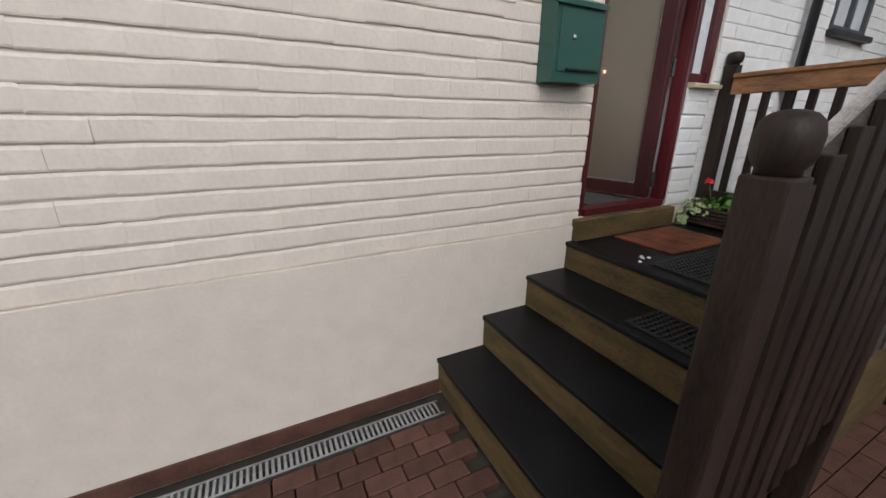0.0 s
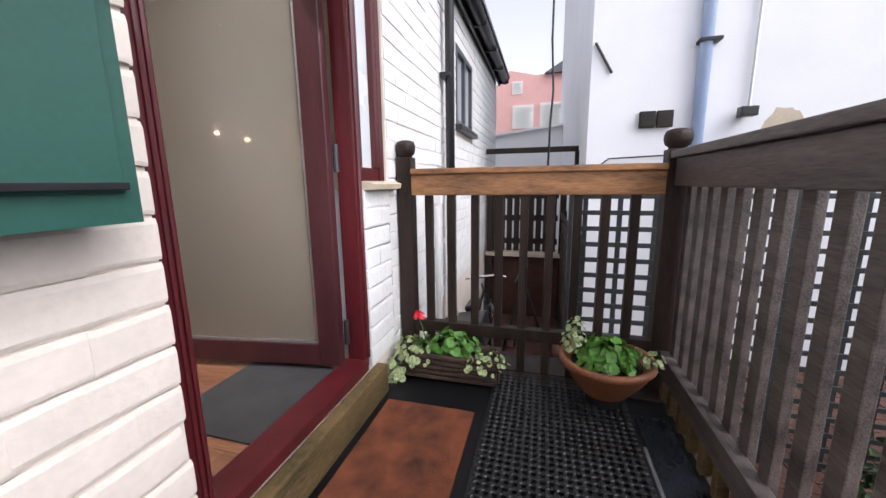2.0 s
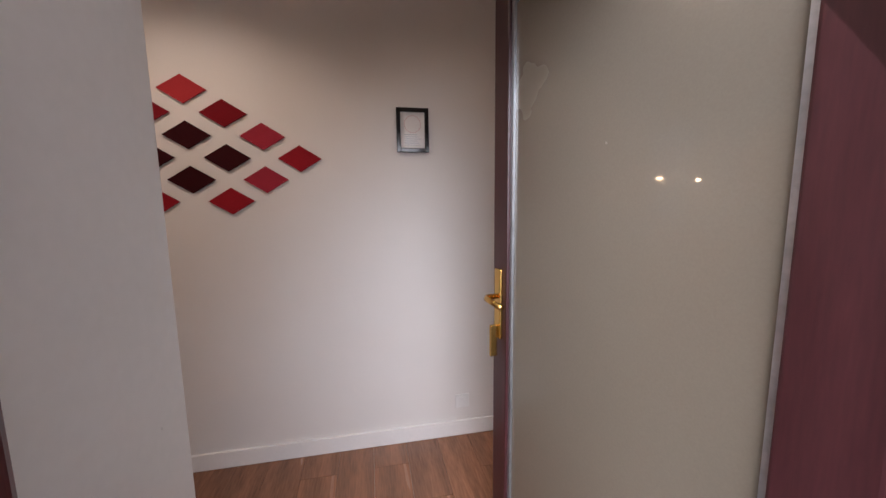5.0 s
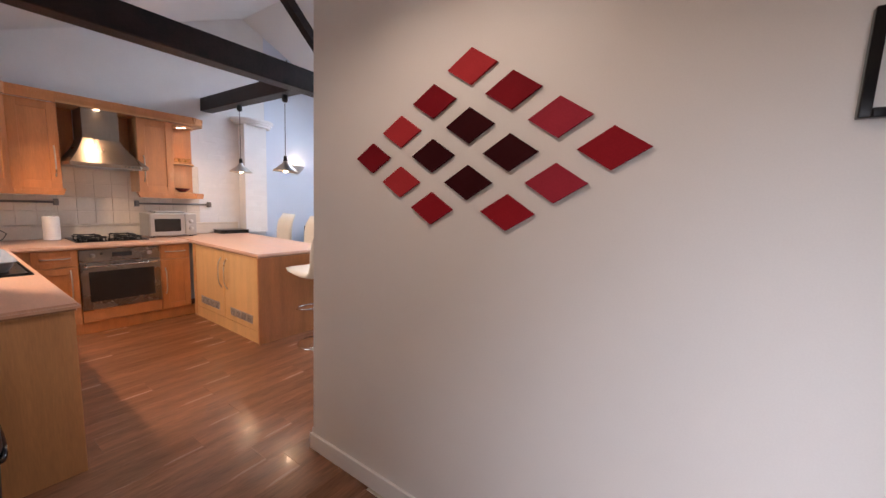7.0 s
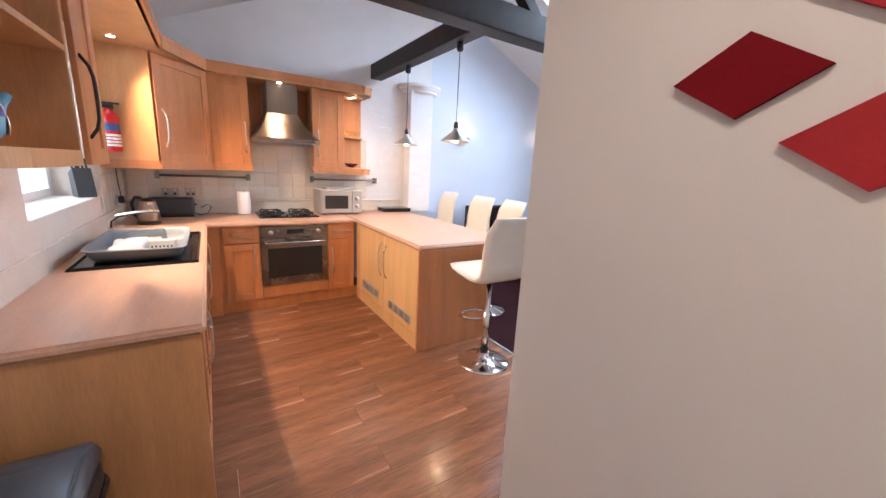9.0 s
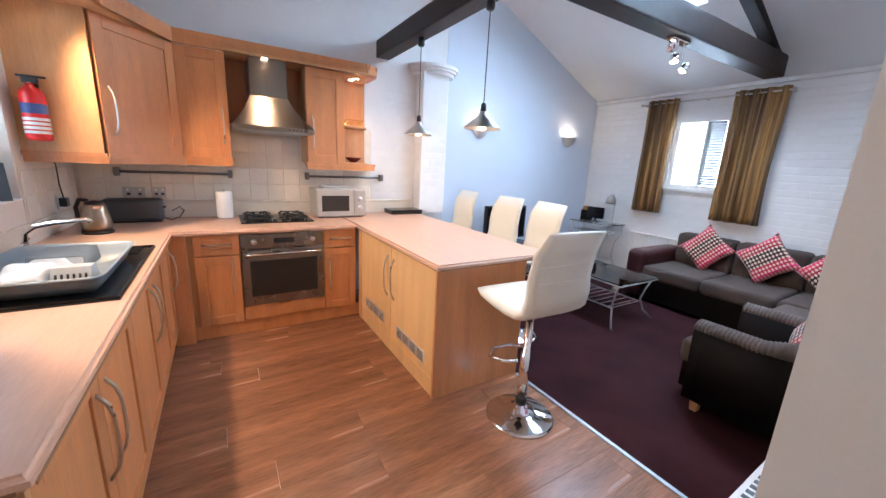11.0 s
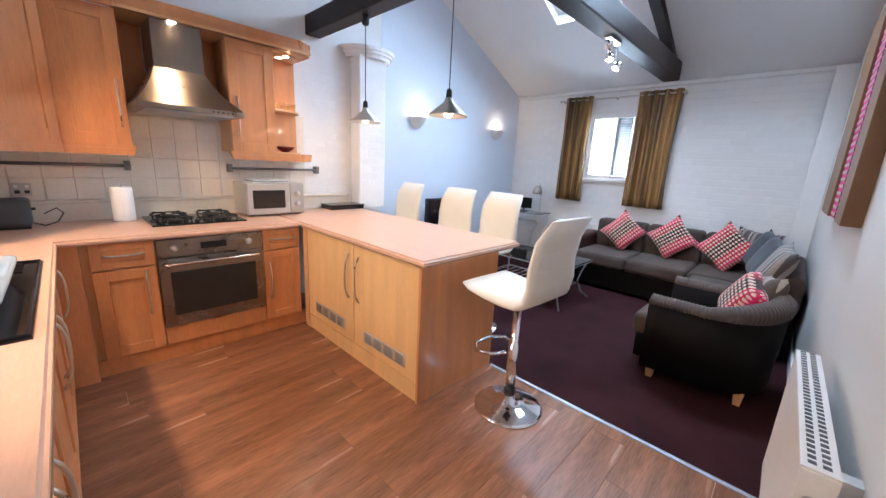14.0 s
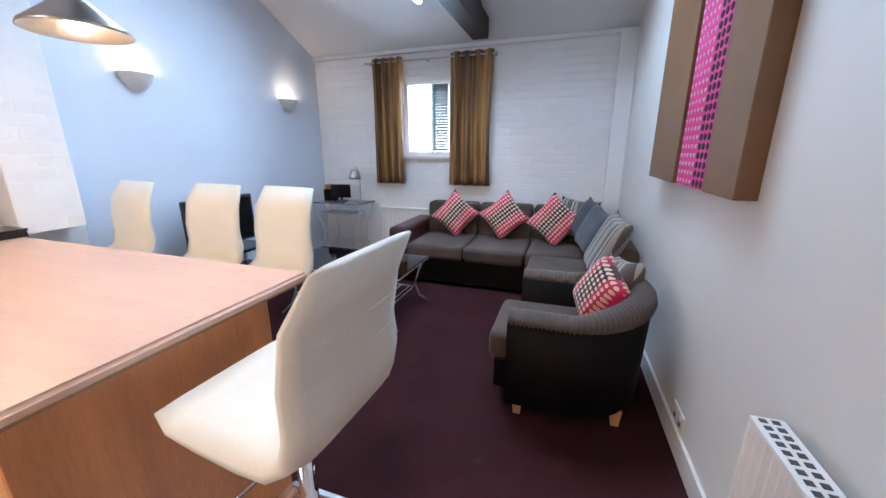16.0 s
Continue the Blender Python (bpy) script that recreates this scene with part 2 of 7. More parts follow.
sofa_base_mat = material("dark_brown_faux_leather", (0.006, 0.0042, 0.004), 0.6, vary=0.25, scale=5, grain=120, bump=0.15)
oxblood = material("oxblood_leather", (0.055, 0.012, 0.013), 0.4, vary=0.25, scale=5, grain=120, bump=0.15)
curtain_mat = material("bronze_gold_curtain", (0.29, 0.155, 0.045), 0.45, vary=0.7, scale=2.2, grain=9, bump=0.1, stretch=(5, 5, 0.12), dark=(0.040, 0.022, 0.014), edge=(0.38, 0.64))
slate_cushion = material("slate_blue_fabric", (0.075, 0.085, 0.105), 0.9, vary=0.2, scale=6, grain=220, bump=0.4, sheen=0.2)
black_gloss = material("gloss_black", (0.010, 0.010, 0.011), 0.12, vary=0.1, scale=5, grain=60, bump=0)
oven_glass = material("smoked_oven_glass", (0.02, 0.018, 0.017), 0.1, vary=0.1, scale=5, grain=60, bump=0)
cast_iron = material("matt_cast_iron", (0.015, 0.015, 0.016), 0.6, vary=0.2, scale=10, grain=120, bump=0.15)
tile_mat = material("cream_glazed_tile", (0.76, 0.70, 0.61), 0.22, vary=0.06, scale=5, grain=60, bump=0.03, spread=0.03)
grout = material("pale_grout", (0.72, 0.66, 0.57), 0.9, vary=0.1, scale=10, grain=200, bump=0.2)
white_plastic = material("white_plastic", (0.78, 0.78, 0.76), 0.35, vary=0.03, scale=5, grain=90, bump=0.02)
silver_plastic = material("silver_plastic", (0.50, 0.49, 0.47), 0.35, metal=0.5, vary=0.05, scale=5, grain=90, bump=0.02)
paper = material("white_paper", (0.80, 0.79, 0.77), 0.9, vary=0.05, scale=12, grain=160, bump=0.2)
pine = material("orange_pine", (0.50, 0.22, 0.065), 0.45, vary=0.25, scale=2, grain=24, bump=0.04, stretch=(6, 6, 0.7))
# pink paint made paler, with the haze of distance mixed into the colour
pink_wall = material("hazed_pink_wall", (0.78, 0.45, 0.42), 0.8, vary=0.08, scale=0.5, grain=10, bump=0.1)
slate_roof = material("grey_slate_roof", (0.14, 0.14, 0.16), 0.7, vary=0.2, scale=2, grain=20, bump=0.2)
blue_pipe = material("pale_blue_painted_pipe", (0.36, 0.46, 0.66), 0.45, vary=0.08, scale=4, grain=60, bump=0.05)
fire_red = material("red_gloss_paint", (0.62, 0.02, 0.02), 0.25, vary=0.06, scale=5, grain=60, bump=0)
gold_panel = material("bronze_silk_canvas", (0.19, 0.092, 0.032), 0.5, vary=0.15, scale=3, grain=160, bump=0.15)
dark_red_bowl = material("dark_red_glaze", (0.13, 0.012, 0.015), 0.2, vary=0.1, scale=8)
teal_glaze = material("teal_glazed_pottery", (0.16, 0.40, 0.54), 0.15, vary=0.1, scale=8)
clear_glass = glass("clear_glass")
smoke_glass = glass("smoked_table_glass", (0.25, 0.27, 0.28), 0.0)
# opaque pane; the dim hall showing through is put into its brown-grey colour
frosted = material("etched_glass_hall_tone", (0.140, 0.119, 0.092), 0.25, vary=0.06, scale=1.5, grain=250, bump=0.02, coat=0.5)
# emissive white for the backdrop that stands in for bright sky
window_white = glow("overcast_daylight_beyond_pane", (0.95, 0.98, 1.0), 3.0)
lamp_warm = glow("warm_bulb", (1.0, 0.72, 0.42), 30.0)
lamp_white = glow("halogen_lens", (1.0, 0.86, 0.66), 40.0)
for m_, level in ((carpet_mat, 0.08), (felt_black, 0.22), (weathered, 0.25), (sleeper, 0.25), (sofa_seat_mat, 0.15), (sofa_base_mat, 0.12), (paver, 0.25), (dark_oak, 0.3)):
    m_.node_tree.nodes["Principled BSDF"].inputs["Specular IOR Level"].default_value = level

# ---- the plan: metres, x along the front wall, y into the house, z up from the indoor floor ----
WEST, NORTH, EAST, SOUTH = -2.68, 6.58, 1.165, 0.42   # inner faces of the living kitchen
HALL_Y, HALL_END = 1.885, 3.78                       # the wall with the red diamonds and its outer end
EAVE, PITCH = 2.55, 0.45                             # height of the eaves and rise of the roof per metre
RIDGE_Y = (NORTH + SOUTH) / 2
RIDGE_Z = EAVE + PITCH * (NORTH - RIDGE_Y)
GROUND = -1.07
LAND = -0.178                                        # top of the landing outside the door
COURSE, BRICK = 0.0995, 0.295                        # painted bricks outdoors
DOOR = (2.757, 3.995, -0.02, 2.17)                   # opening for door and side light


SKEW = 0.022                                         # the east wall leans in towards the rear


def east(y):
    return EAST + SKEW * (4.3 - y)


def skewed(bm):
    for v in bm.verts:
        v.co.x += SKEW * (4.3 - v.co.y)
    return bm


def slope(y):
    return EAVE + PITCH * (NORTH - y) if y > RIDGE_Y else EAVE + PITCH * (y - SOUTH)


# ---- shell ----
structure("ground", box(B(), -60, 120, -60, 60, GROUND - 0.3, GROUND - 0.06), paver_joint, "sandy bed under the red block paving")
structure("floor", box(B(), WEST - 0.2, 5.2, 0.085, NORTH + 0.2, -0.25, -0.012), grout)
front = structure("wall_south", wall_with_holes(B(), -3.1, 8.45, GROUND - 0.1, EAVE - 0.06, 0.012, SOUTH,
                  [(-1.72, -0.40, 1.17, 2.05), DOOR, (5.60, 6.35, 1.42, 2.12)]), cream_paint, "painted brick front wall of the house")
structure("wall_west", prism(B(), [(SOUTH - 0.4, -0.2), (NORTH + 0.3, -0.2), (NORTH + 0.3, EAVE), (RIDGE_Y, RIDGE_Z + 0.1), (SOUTH - 0.4, EAVE)], WEST - 0.3, WEST, "x"), plaster_cool, "white painted gable wall")
structure("wall_blue", prism(B(), [(3.80, -0.02), (NORTH, -0.02), (NORTH, EAVE), (RIDGE_Y + 0.35, slope(RIDGE_Y + 0.35)), (3.80, slope(3.80))], WEST, WEST + 0.004, "x"), blue_tint, "smooth gable wall with the skylight's blue put into its colour")
structure("wall_north", wall_with_holes(B(), WEST - 0.3, 5.2, -0.2, EAVE + 0.06, NORTH + 0.02, NORTH + 0.36,
          [(-1.43, -0.80, 1.33, 2.21)]), plaster_cool, "white painted brick wall with a window")
structure("wall_east", skewed(prism(B(), [(HALL_Y, -0.1), (NORTH + 0.02, -0.1), (NORTH + 0.02, EAVE), (RIDGE_Y, RIDGE_Z + 0.05), (HALL_Y, slope(HALL_Y))], EAST, EAST + 0.12, "x")), plaster, "plain pale wall beside the sofa")
structure("wall_hall", prism(B(), [(east(HALL_Y) + 0.12, -0.1), (HALL_END, -0.1), (HALL_END, 3.4), (east(HALL_Y) + 0.12, 3.4)], HALL_Y, HALL_Y + 0.11, "y"), plaster, "off-white hall wall")
structure("wall_hall_return", box(B(), HALL_END - 0.11, HALL_END, HALL_Y + 0.11, 3.55, -0.1, 3.6), plaster)
structure("wall_hall_back", wall_with_holes(B(), HALL_END, 5.0, -0.1, 3.6, 3.55, 3.66, []), plaster)
structure("wall_hall_east", box(B(), 5.0, 5.12, SOUTH, 3.66, -0.1, 3.6), plaster)
# roof: two slopes, the north one with two roof lights
SKYLIGHTS = [(-1.47, -0.72), (-0.12, 0.62)]
bm = B()
cuts = [WEST - 0.3, *[v for s in SKYLIGHTS for v in s], 5.2]
for i in range(len(cuts) - 1):
    spans = [(RIDGE_Y, 4.45), (5.42, NORTH + 0.4)] if i in (1, 3) else [(RIDGE_Y, NORTH + 0.4)]
    for p, q in spans:
        prism(bm, [(p, slope(p)), (q, EAVE + PITCH * (NORTH - q)), (q, EAVE + PITCH * (NORTH - q) + 0.16), (p, slope(p) + 0.16)], cuts[i], cuts[i + 1], "x")
structure("ceiling_north", bm, ceiling_paint, "sloping white ceiling")
structure("ceiling_south", prism(B(), [(RIDGE_Y, RIDGE_Z), (SOUTH - 0.06, EAVE - 0.03), (SOUTH - 0.06, EAVE + 0.13), (RIDGE_Y, RIDGE_Z + 0.16)], WEST - 0.3, 8.45, "x"), ceiling_paint, "sloping white ceiling")
structure("roof_far", prism(B(), [(RIDGE_Y, RIDGE_Z), (NORTH, EAVE), (NORTH, EAVE + 0.13), (RIDGE_Y, RIDGE_Z + 0.16)], 5.2, 8.45, "x"), slate_roof)
structure("wall_far_gable", prism(B(), [(0.02, GROUND), (NORTH, GROUND), (NORTH, EAVE), (RIDGE_Y, RIDGE_Z), (0.02, EAVE)], 8.35, 8.44, "x"), cream_paint)
for x0, x1 in SKYLIGHTS:
    k = thing("skylight", pose(x0, 5.42, 0), "white framed roof light in the sloping ceiling", "window", "roof lights", "structure")
    ang = math.atan(-PITCH)
    m = Matrix.Translation((x0, 5.42, slope(5.42) + 0.10)) @ Matrix.Rotation(ang, 4, "X")
    w, l = x1 - x0, -0.97 / math.cos(ang)
    for n, a in (("frame_side", (0, 0.05, l, 0)), ("frame_side", (w - 0.05, w, l, 0)), ("frame_rail", (0.05, w - 0.05, -0.05, 0)), ("frame_rail", (0.05, w - 0.05, l, l + 0.05))):
        part(n, box(B(), a[0], a[1], a[2], a[3], 0, 0.05, 0.004, 1, Matrix.Translation((-x0, -5.42, 0)) @ m), white_gloss, k)
    g = part("pane", box(B(), 0.05, w - 0.05, l + 0.05, -0.05, 0.02, 0.028, 0, 1, Matrix.Translation((-x0, -5.42, 0)) @ m), clear_glass, k)
    g.visible_shadow = False

# skirting boards, one length to a wall
structure("baseboard_hall", box(B(), east(HALL_Y) - 0.016, HALL_END, HALL_Y - 0.016, HALL_Y, 0, 0.095, 0.004), white_gloss, "white gloss skirting board")
structure("baseboard_east", skewed(box(B(), EAST - 0.016, EAST, HALL_Y, 5.6, 0, 0.12, 0.004)), white_gloss, "white gloss skirting board")
structure("baseboard_return", box(B(), HALL_END, HALL_END + 0.016, HALL_Y - 0.016, 3.55, 0, 0.095, 0.004), white_gloss)
structure("baseboard_hall_back", box(B(), HALL_END + 0.95, 5.0, 3.534, 3.55, 0, 0.095, 0.004), white_gloss)
structure("trim_cove", box(B(), WEST + 0.01, EAST, NORTH - 0.035, NORTH + 0.02, EAVE - 0.045, EAVE + 0.0, 0.01), plaster_cool, "small painted ledge under the slope")
structure("pipe_boxing", skewed(box(B(), EAST - 0.16, EAST, NORTH - 0.09, NORTH, 0.0, EAVE - 0.02, 0.006)), plaster_cool, "white boxed-in pipe in the corner")

# carpet of the sitting end and its white edge strip
structure("carpet", box(B(), WEST, EAST + 0.06, 3.19, NORTH + 0.02, -0.012, 0.006, 0.003), carpet_mat, "dark plum carpet")
structure("trim_carpet_strip", box(B(), -0.44, EAST + 0.02, 3.165, 3.188, -0.01, 0.009, 0.003), galv, "bright metal strip along the carpet edge")

# chimney breast remnant with its corbelled plate
structure("chimney_stub", box(B(), WEST, WEST + 0.176, 3.40, 3.73, 0.909, 2.46, 0.012), plaster_cool, "white painted brick pier on the gable wall")
bm = B()
for z0_, z1_, k_ in ((2.455, 2.49, 0.84), (2.49, 2.52, 0.93), (2.52, 2.555, 1.0)):
    prism(bm, [(WEST + 0.27 * k_ * math.sin(q), 3.60 - 0.31 * k_ * math.cos(q)) for q in [math.pi * i / 14 for i in range(15)]], z0_, z1_, "z")
structure("chimney_corbel", bm, plaster_cool, "half-round stepped corbel over the pier")


# ---- roof timbers ----
def truss(x):
    t = thing("roof_truss", pose(x, RIDGE_Y, 2.5), "dark stained oak roof truss with a tie beam", "roof truss", kind="structure")
    h = 0.085
    part("tie_beam", box(B(), -h, h, SOUTH - RIDGE_Y, NORTH - RIDGE_Y - 0.28, 0.0, 0.2, 0.012), dark_oak, t)
    top = RIDGE_Z - 2.5 - 0.06
    for s in (-1, 1):
        part("principal_rafter", prism(B(), [(s * 2.62, 0.2), (s * 2.84, 0.2), (s * 0.02, top), (s * 0.02, top - 0.15)], -0.05, 0.05, "x"), dark_oak, t)
        part("strut", prism(B(), [(s * 0.05, 0.2), (s * 0.17, 0.2), (s * 1.02, 0.98), (s * 0.90, 0.98)], -0.045, 0.045, "x"), dark_oak, t)
        for k in (0.35, 0.75):
            part("bolt", lathe(B(), [(0.018, 0.0), (0.018, 0.02), (0.008, 0.022), (0.008, 0.04)], 8, (0.0, s * k, 0.2)), cast_iron, t)
    return t


truss(-0.40)
tb = thing("roof_beam", pose(WEST, 2.99, 2.545), "dark stained oak beam carrying two pendant lamps", "beam", kind="structure")
part("beam", box(B(), 0.0, -0.49 - WEST, -0.075, 0.075, 0.0, 0.17, 0.012), dark_oak, tb)


# ---- bricks and planks as pieces ----
def piece_mesh(name, l, d, h, mat, bevel=0.006):
    return mesh_of(box(B(), 0, l, 0, d, 0, h, bevel, 1), name, mat)


def brick_shape(bm, x, y, z, l, proud, h, out, rnd, cell=0.075, soft=0.0009):
    """One hand-painted brick: a wavy face with soft ends, a rolled top arris and an undercut lower edge."""
    n = max(2, int(round(l / cell)))
    tip = min(0.011, l * 0.2)
    us = [0.0, tip] + [tip + (l - 2 * tip) * i / n for i in range(1, n)] + [l - tip, l]
    nx = len(us) - 1
    low = [rnd.uniform(-0.002, 0.0025) for _ in us]
    top = [rnd.uniform(-0.0018, 0.0018) for _ in us]
    rows = []
    for k, (zf, d) in enumerate(((0.0, 0.0), (0.0, 0.80), (0.09, 1.0), (0.85, 1.0), (1.0, 0.70), (1.0, 0.0))):
        row = []
        for i, u in enumerate(us):
            end = soft / proud if i in (0, nx) else 0.0
            face = proud * max(0.0, d - (end if d else 0.0)) + (rnd.uniform(-0.0007, 0.0007) if 0 < k < 5 else 0.0)
            row.append(bm.verts.new((x + u, y + out * face, z + h * zf + low[i] * (1 - zf) + top[i] * zf)))
        rows.append(row)
    for a, b in zip(rows, rows[1:]):
        for i in range(nx):
            bm.faces.new((a[i], a[i + 1], b[i + 1], b[i]))
    for e in (0, nx):
        bm.faces.new([r[e] for r in rows])
    return bm


def bricks(parent, x0, x1, z0, z1, y, mat, holes=(), length=BRICK, course=COURSE, gap=0.007, out=-1, limit=300, proud=0.012, name="brick", wave=0.003):
    """Running bond on a wall that faces -y (out=-1); cut bricks at the ends and round holes; past the limit the rest is one mesh."""
    rnd = random.Random(7)
    cache, made, rest = {}, 0, B()
    rows = int(round((z1 - z0) / course))
    for r in range(rows):
        z = z0 + r * course
        x = x0 - (length / 2 if r % 2 else 0) + rnd.uniform(-0.012, 0.012)
        while x < x1:
            step = length * rnd.uniform(0.96, 1.04)
            spans = [(max(x, x0), min(x + step, x1))]
            for h in holes:
                if h[2] < z + course * 0.6 and h[3] > z + course * 0.4:
                    spans = [s for a, b in spans for s in ((a, min(b, h[0])), (max(a, h[1]), b)) if s[1] - s[0] > 0.02]
            for a, b in spans:
                if b - a < 0.03:
                    continue
                l = round((b - a) * 100) / 100 + 0.004
                l = min(l, x1 - a)
                key = (round(l, 3), rnd.randrange(4))
                off = rnd.uniform(-0.0016, 0.0016)
                tall = course - gap
                if made < limit:
                    if key not in cache:
                        cache[key] = mesh_of(brick_shape(B(), 0, 0, 0, l, proud, tall, out, rnd), name, mat)
                    ob = new(name, cache[key])
                    ob.parent = parent
                    ob.location = (a, y + off, z + rnd.uniform(-wave, wave))
                    ob.rotation_euler = (0, rnd.uniform(-0.009, 0.009), 0)
                    made += 1
                else:
                    brick_shape(rest, a, y + off, z + rnd.uniform(-wave, wave), l, proud, tall, out, rnd)
            x += step
    if rest.verts:
        ob = part("upper_bricks", rest, mat, parent)
        ob["kind"] = "stuff"
    else:
        rest.free()


# ---- lamps of the place ----
def bulb(name, at, watts, colour=(1.0, 0.70, 0.42), size=0.04, spot=0, aim=(0, 0, -1)):
    l = bpy.data.lights.new(name, "SPOT" if spot else "POINT")
    l.energy, l.color, l.shadow_soft_size = watts, colour, size
    if spot:
        l.spot_size, l.spot_blend = radians(spot), 0.6
    ob = new(name, l)
    ob.matrix_world = look(at, Vector(at) + Vector(aim))
    return ob


# ---- kitchen units ----
def bow_handle(parent, x, y, z, length, upright=True, out=(0, -1), mat=None):
    pts = []
    for i in range(9):
        u = i / 8 * 2 - 1
        d = 0.035 * (1 - u ** 4)
        a = u * length / 2
        if upright:
            pts.append((x + out[0] * d, y + out[1] * d, z + a))
        else:
            pts.append((x + (a if out[0] == 0 else out[0] * d), y + (a if out[1] == 0 else out[1] * d), z))
    return part("handle", sweep(B(), pts, 0.006, 6), mat or satin, parent, "slim bowed satin metal handle", True)


def shaker(parent, name, w, h, mat, at, turn, handle=None, label=""):
    """A framed door of width w and height h: two stiles and two rails round a sunk panel, facing -y before it is turned."""
    s = min(0.075, w * 0.22, h * 0.3)
    d = part(name, box(B(), s - 0.004, w - s + 0.004, 0.009, 0.018, s - 0.004, h - s + 0.004), mat, parent, label)
    for x in (0, w - s):
        part("stile", box(B(), x, x + s, 0, 0.02, 0, h, 0.002, 1), mat, d)
    for z in (0, h - s):
        part("rail", box(B(), s, w - s, 0, 0.0195, z, z + s, 0.002, 1), mat, d)
    d.matrix_local = Matrix.Translation(at) @ Matrix.Rotation(turn, 4, "Z")
    if handle:
        hx, hz, l, up = handle
        bow_handle(d, hx, -0.0, hz, l, up)
    return d


def unit(name, m, w, depth, h, z0, label, doors, group, mat=beech, carcass=beech_light, category="cabinet"):
    """A cabinet box whose front looks along -y, with a row of (kind, x, width, z, height, handle)."""
    t = thing(name, m, label, category, group)
    part("body", box(B(), 0.001, w - 0.001, 0.022, depth, z0, h, 0.002, 1), carcass, t)
    for n, x, dw, z, dh, hd in doors:
        shaker(t, n, dw - 0.004, dh - 0.004, mat, (x + 0.002, 0, z + 0.002), 0, hd)
    return t


FRONT = -1.945          # front of the oven run


def west_unit(name, y0, y1, label, doors):
    m = pose(FRONT, y0, 0, 0, 0, 90)
    return unit(name, m, y1 - y0, -WEST + FRONT, 0.868, 0.12, label, doors, "base units")


west_unit("base_cabinet", 1.14, 1.50, "beech base cabinet with one drawer over a door", [("drawer_front", 0.05, 0.31, 0.70, 0.165, (0.155, 0.085, 0.2, False)), ("door", 0.05, 0.31, 0.12, 0.575, (0.25, 0.4, 0.3, True))])
west_unit("base_cabinet", 2.16, 2.455, "narrow beech base cabinet with a drawer over a door", [("drawer_front", 0.0, 0.29, 0.70, 0.165, (0.145, 0.085, 0.2, False)), ("door", 0.0, 0.29, 0.12, 0.575, (0.04, 0.33, 0.3, True))])
structure("plinth_oven_run", box(B(), FRONT - 0.05, FRONT - 0.03, 1.10, 2.50, 0.0, 0.115, 0.002), beech, "beech plinth board under the oven run")

structure("corner_filler", box(B(), -1.958, -1.928, 1.02, 1.15, 0.0, 0.866, 0.002), beech, "beech corner post between the two runs")
# built-in oven between two cabinets
oven_steel = material("dark_brushed_steel", (0.29, 0.255, 0.22), 0.28, metal=1.0, vary=0.06, scale=4, grain=80, bump=0.03, stretch=(1, 8, 1))
ov = thing("oven", pose(FRONT, 1.50, 0, 0, 0, 90), "built-in stainless steel electric oven with smoked glass door", "oven")
part("housing", box(B(), 0.002, 0.658, 0.03, 0.55, 0.12, 0.868), beech_light, ov)
part("panel_below", box(B(), 0.006, 0.654, 0.0, 0.03, 0.125, 0.245, 0.002), beech, ov, "beech panel under the oven")
cp = part("control_panel", box(B(), 0.006, 0.654, -0.012, 0.03, 0.735, 0.855, 0.005), oven_steel, ov, "brushed steel control panel")
for kx in (0.10, 0.56):
    part("knob", lathe(B(), [(0.023, 0), (0.023, 0.006), (0.017, 0.012), (0.015, 0.03), (0.0, 0.03)], 16), satin, cp, smooth=True).matrix_local = Matrix.Translation((kx, -0.012, 0.795)) @ Matrix.Rotation(math.pi / 2, 4, "X")
part("display", box(B(), 0.25, 0.41, -0.016, -0.01, 0.775, 0.82, 0.003), black_gloss, cp)
od = part("oven_door", box(B(), 0.006, 0.654, -0.014, 0.03, 0.25, 0.728, 0.005), oven_steel, ov, "steel framed oven door")
part("door_glass", box(B(), 0.065, 0.595, -0.018, -0.012, 0.33, 0.635, 0.003), oven_glass, od, "smoked glass pane")
part("door_handle", sweep(B(), [(0.03, -0.02, 0.695), (0.05, -0.055, 0.695), (0.61, -0.055, 0.695), (0.63, -0.02, 0.695)], 0.009, 10), chrome, od, "long chrome bar", True)

# sink run along the front wall; fronts look to +y
SINKF = 1.075
for i, (a, b) in enumerate(((0.44, -0.05), (-0.05, -0.55), (-0.55, -1.05), (-1.05, -1.55), (-1.55, -1.92))):
    unit("base_cabinet", pose(a, SINKF - 0.03, 0, 0, 0, 180), a - b, SINKF - 0.03 - SOUTH - 0.01, 0.868, 0.12, "beech base cabinet with a full-height framed door", [("door", 0.0, a - b, 0.12, 0.745, (0.05 if i % 2 else a - b - 0.05, 0.5, 0.3, True))], "base units")
tp = thing("counter_side", pose(0.45, 0, 0), "beech panel closing the end of the sink run", "panel")
part("panel", box(B(), -0.008, 0.012, SOUTH + 0.01, SINKF - 0.02, 0, 0.868, 0.002), beech_light, tp)
structure("plinth_sink_run", box(B(), -1.95, 0.43, SINKF - 0.10, SINKF - 0.08, 0.0, 0.115, 0.002), beech, "beech plinth board under the sink run")

beech_pale = material("yellow_beech_veneer", (0.70, 0.43, 0.19), 0.42, vary=0.12, scale=1.6, grain=22, bump=0.02, stretch=(7, 7, 0.7), coat=0.1)
rail_metal = material("dark_brushed_rail", (0.22, 0.22, 0.22), 0.35, metal=1.0, vary=0.05)
silver_vent = material("pale_anodised_metal", (0.70, 0.71, 0.72), 0.4, metal=0.6, vary=0.05)
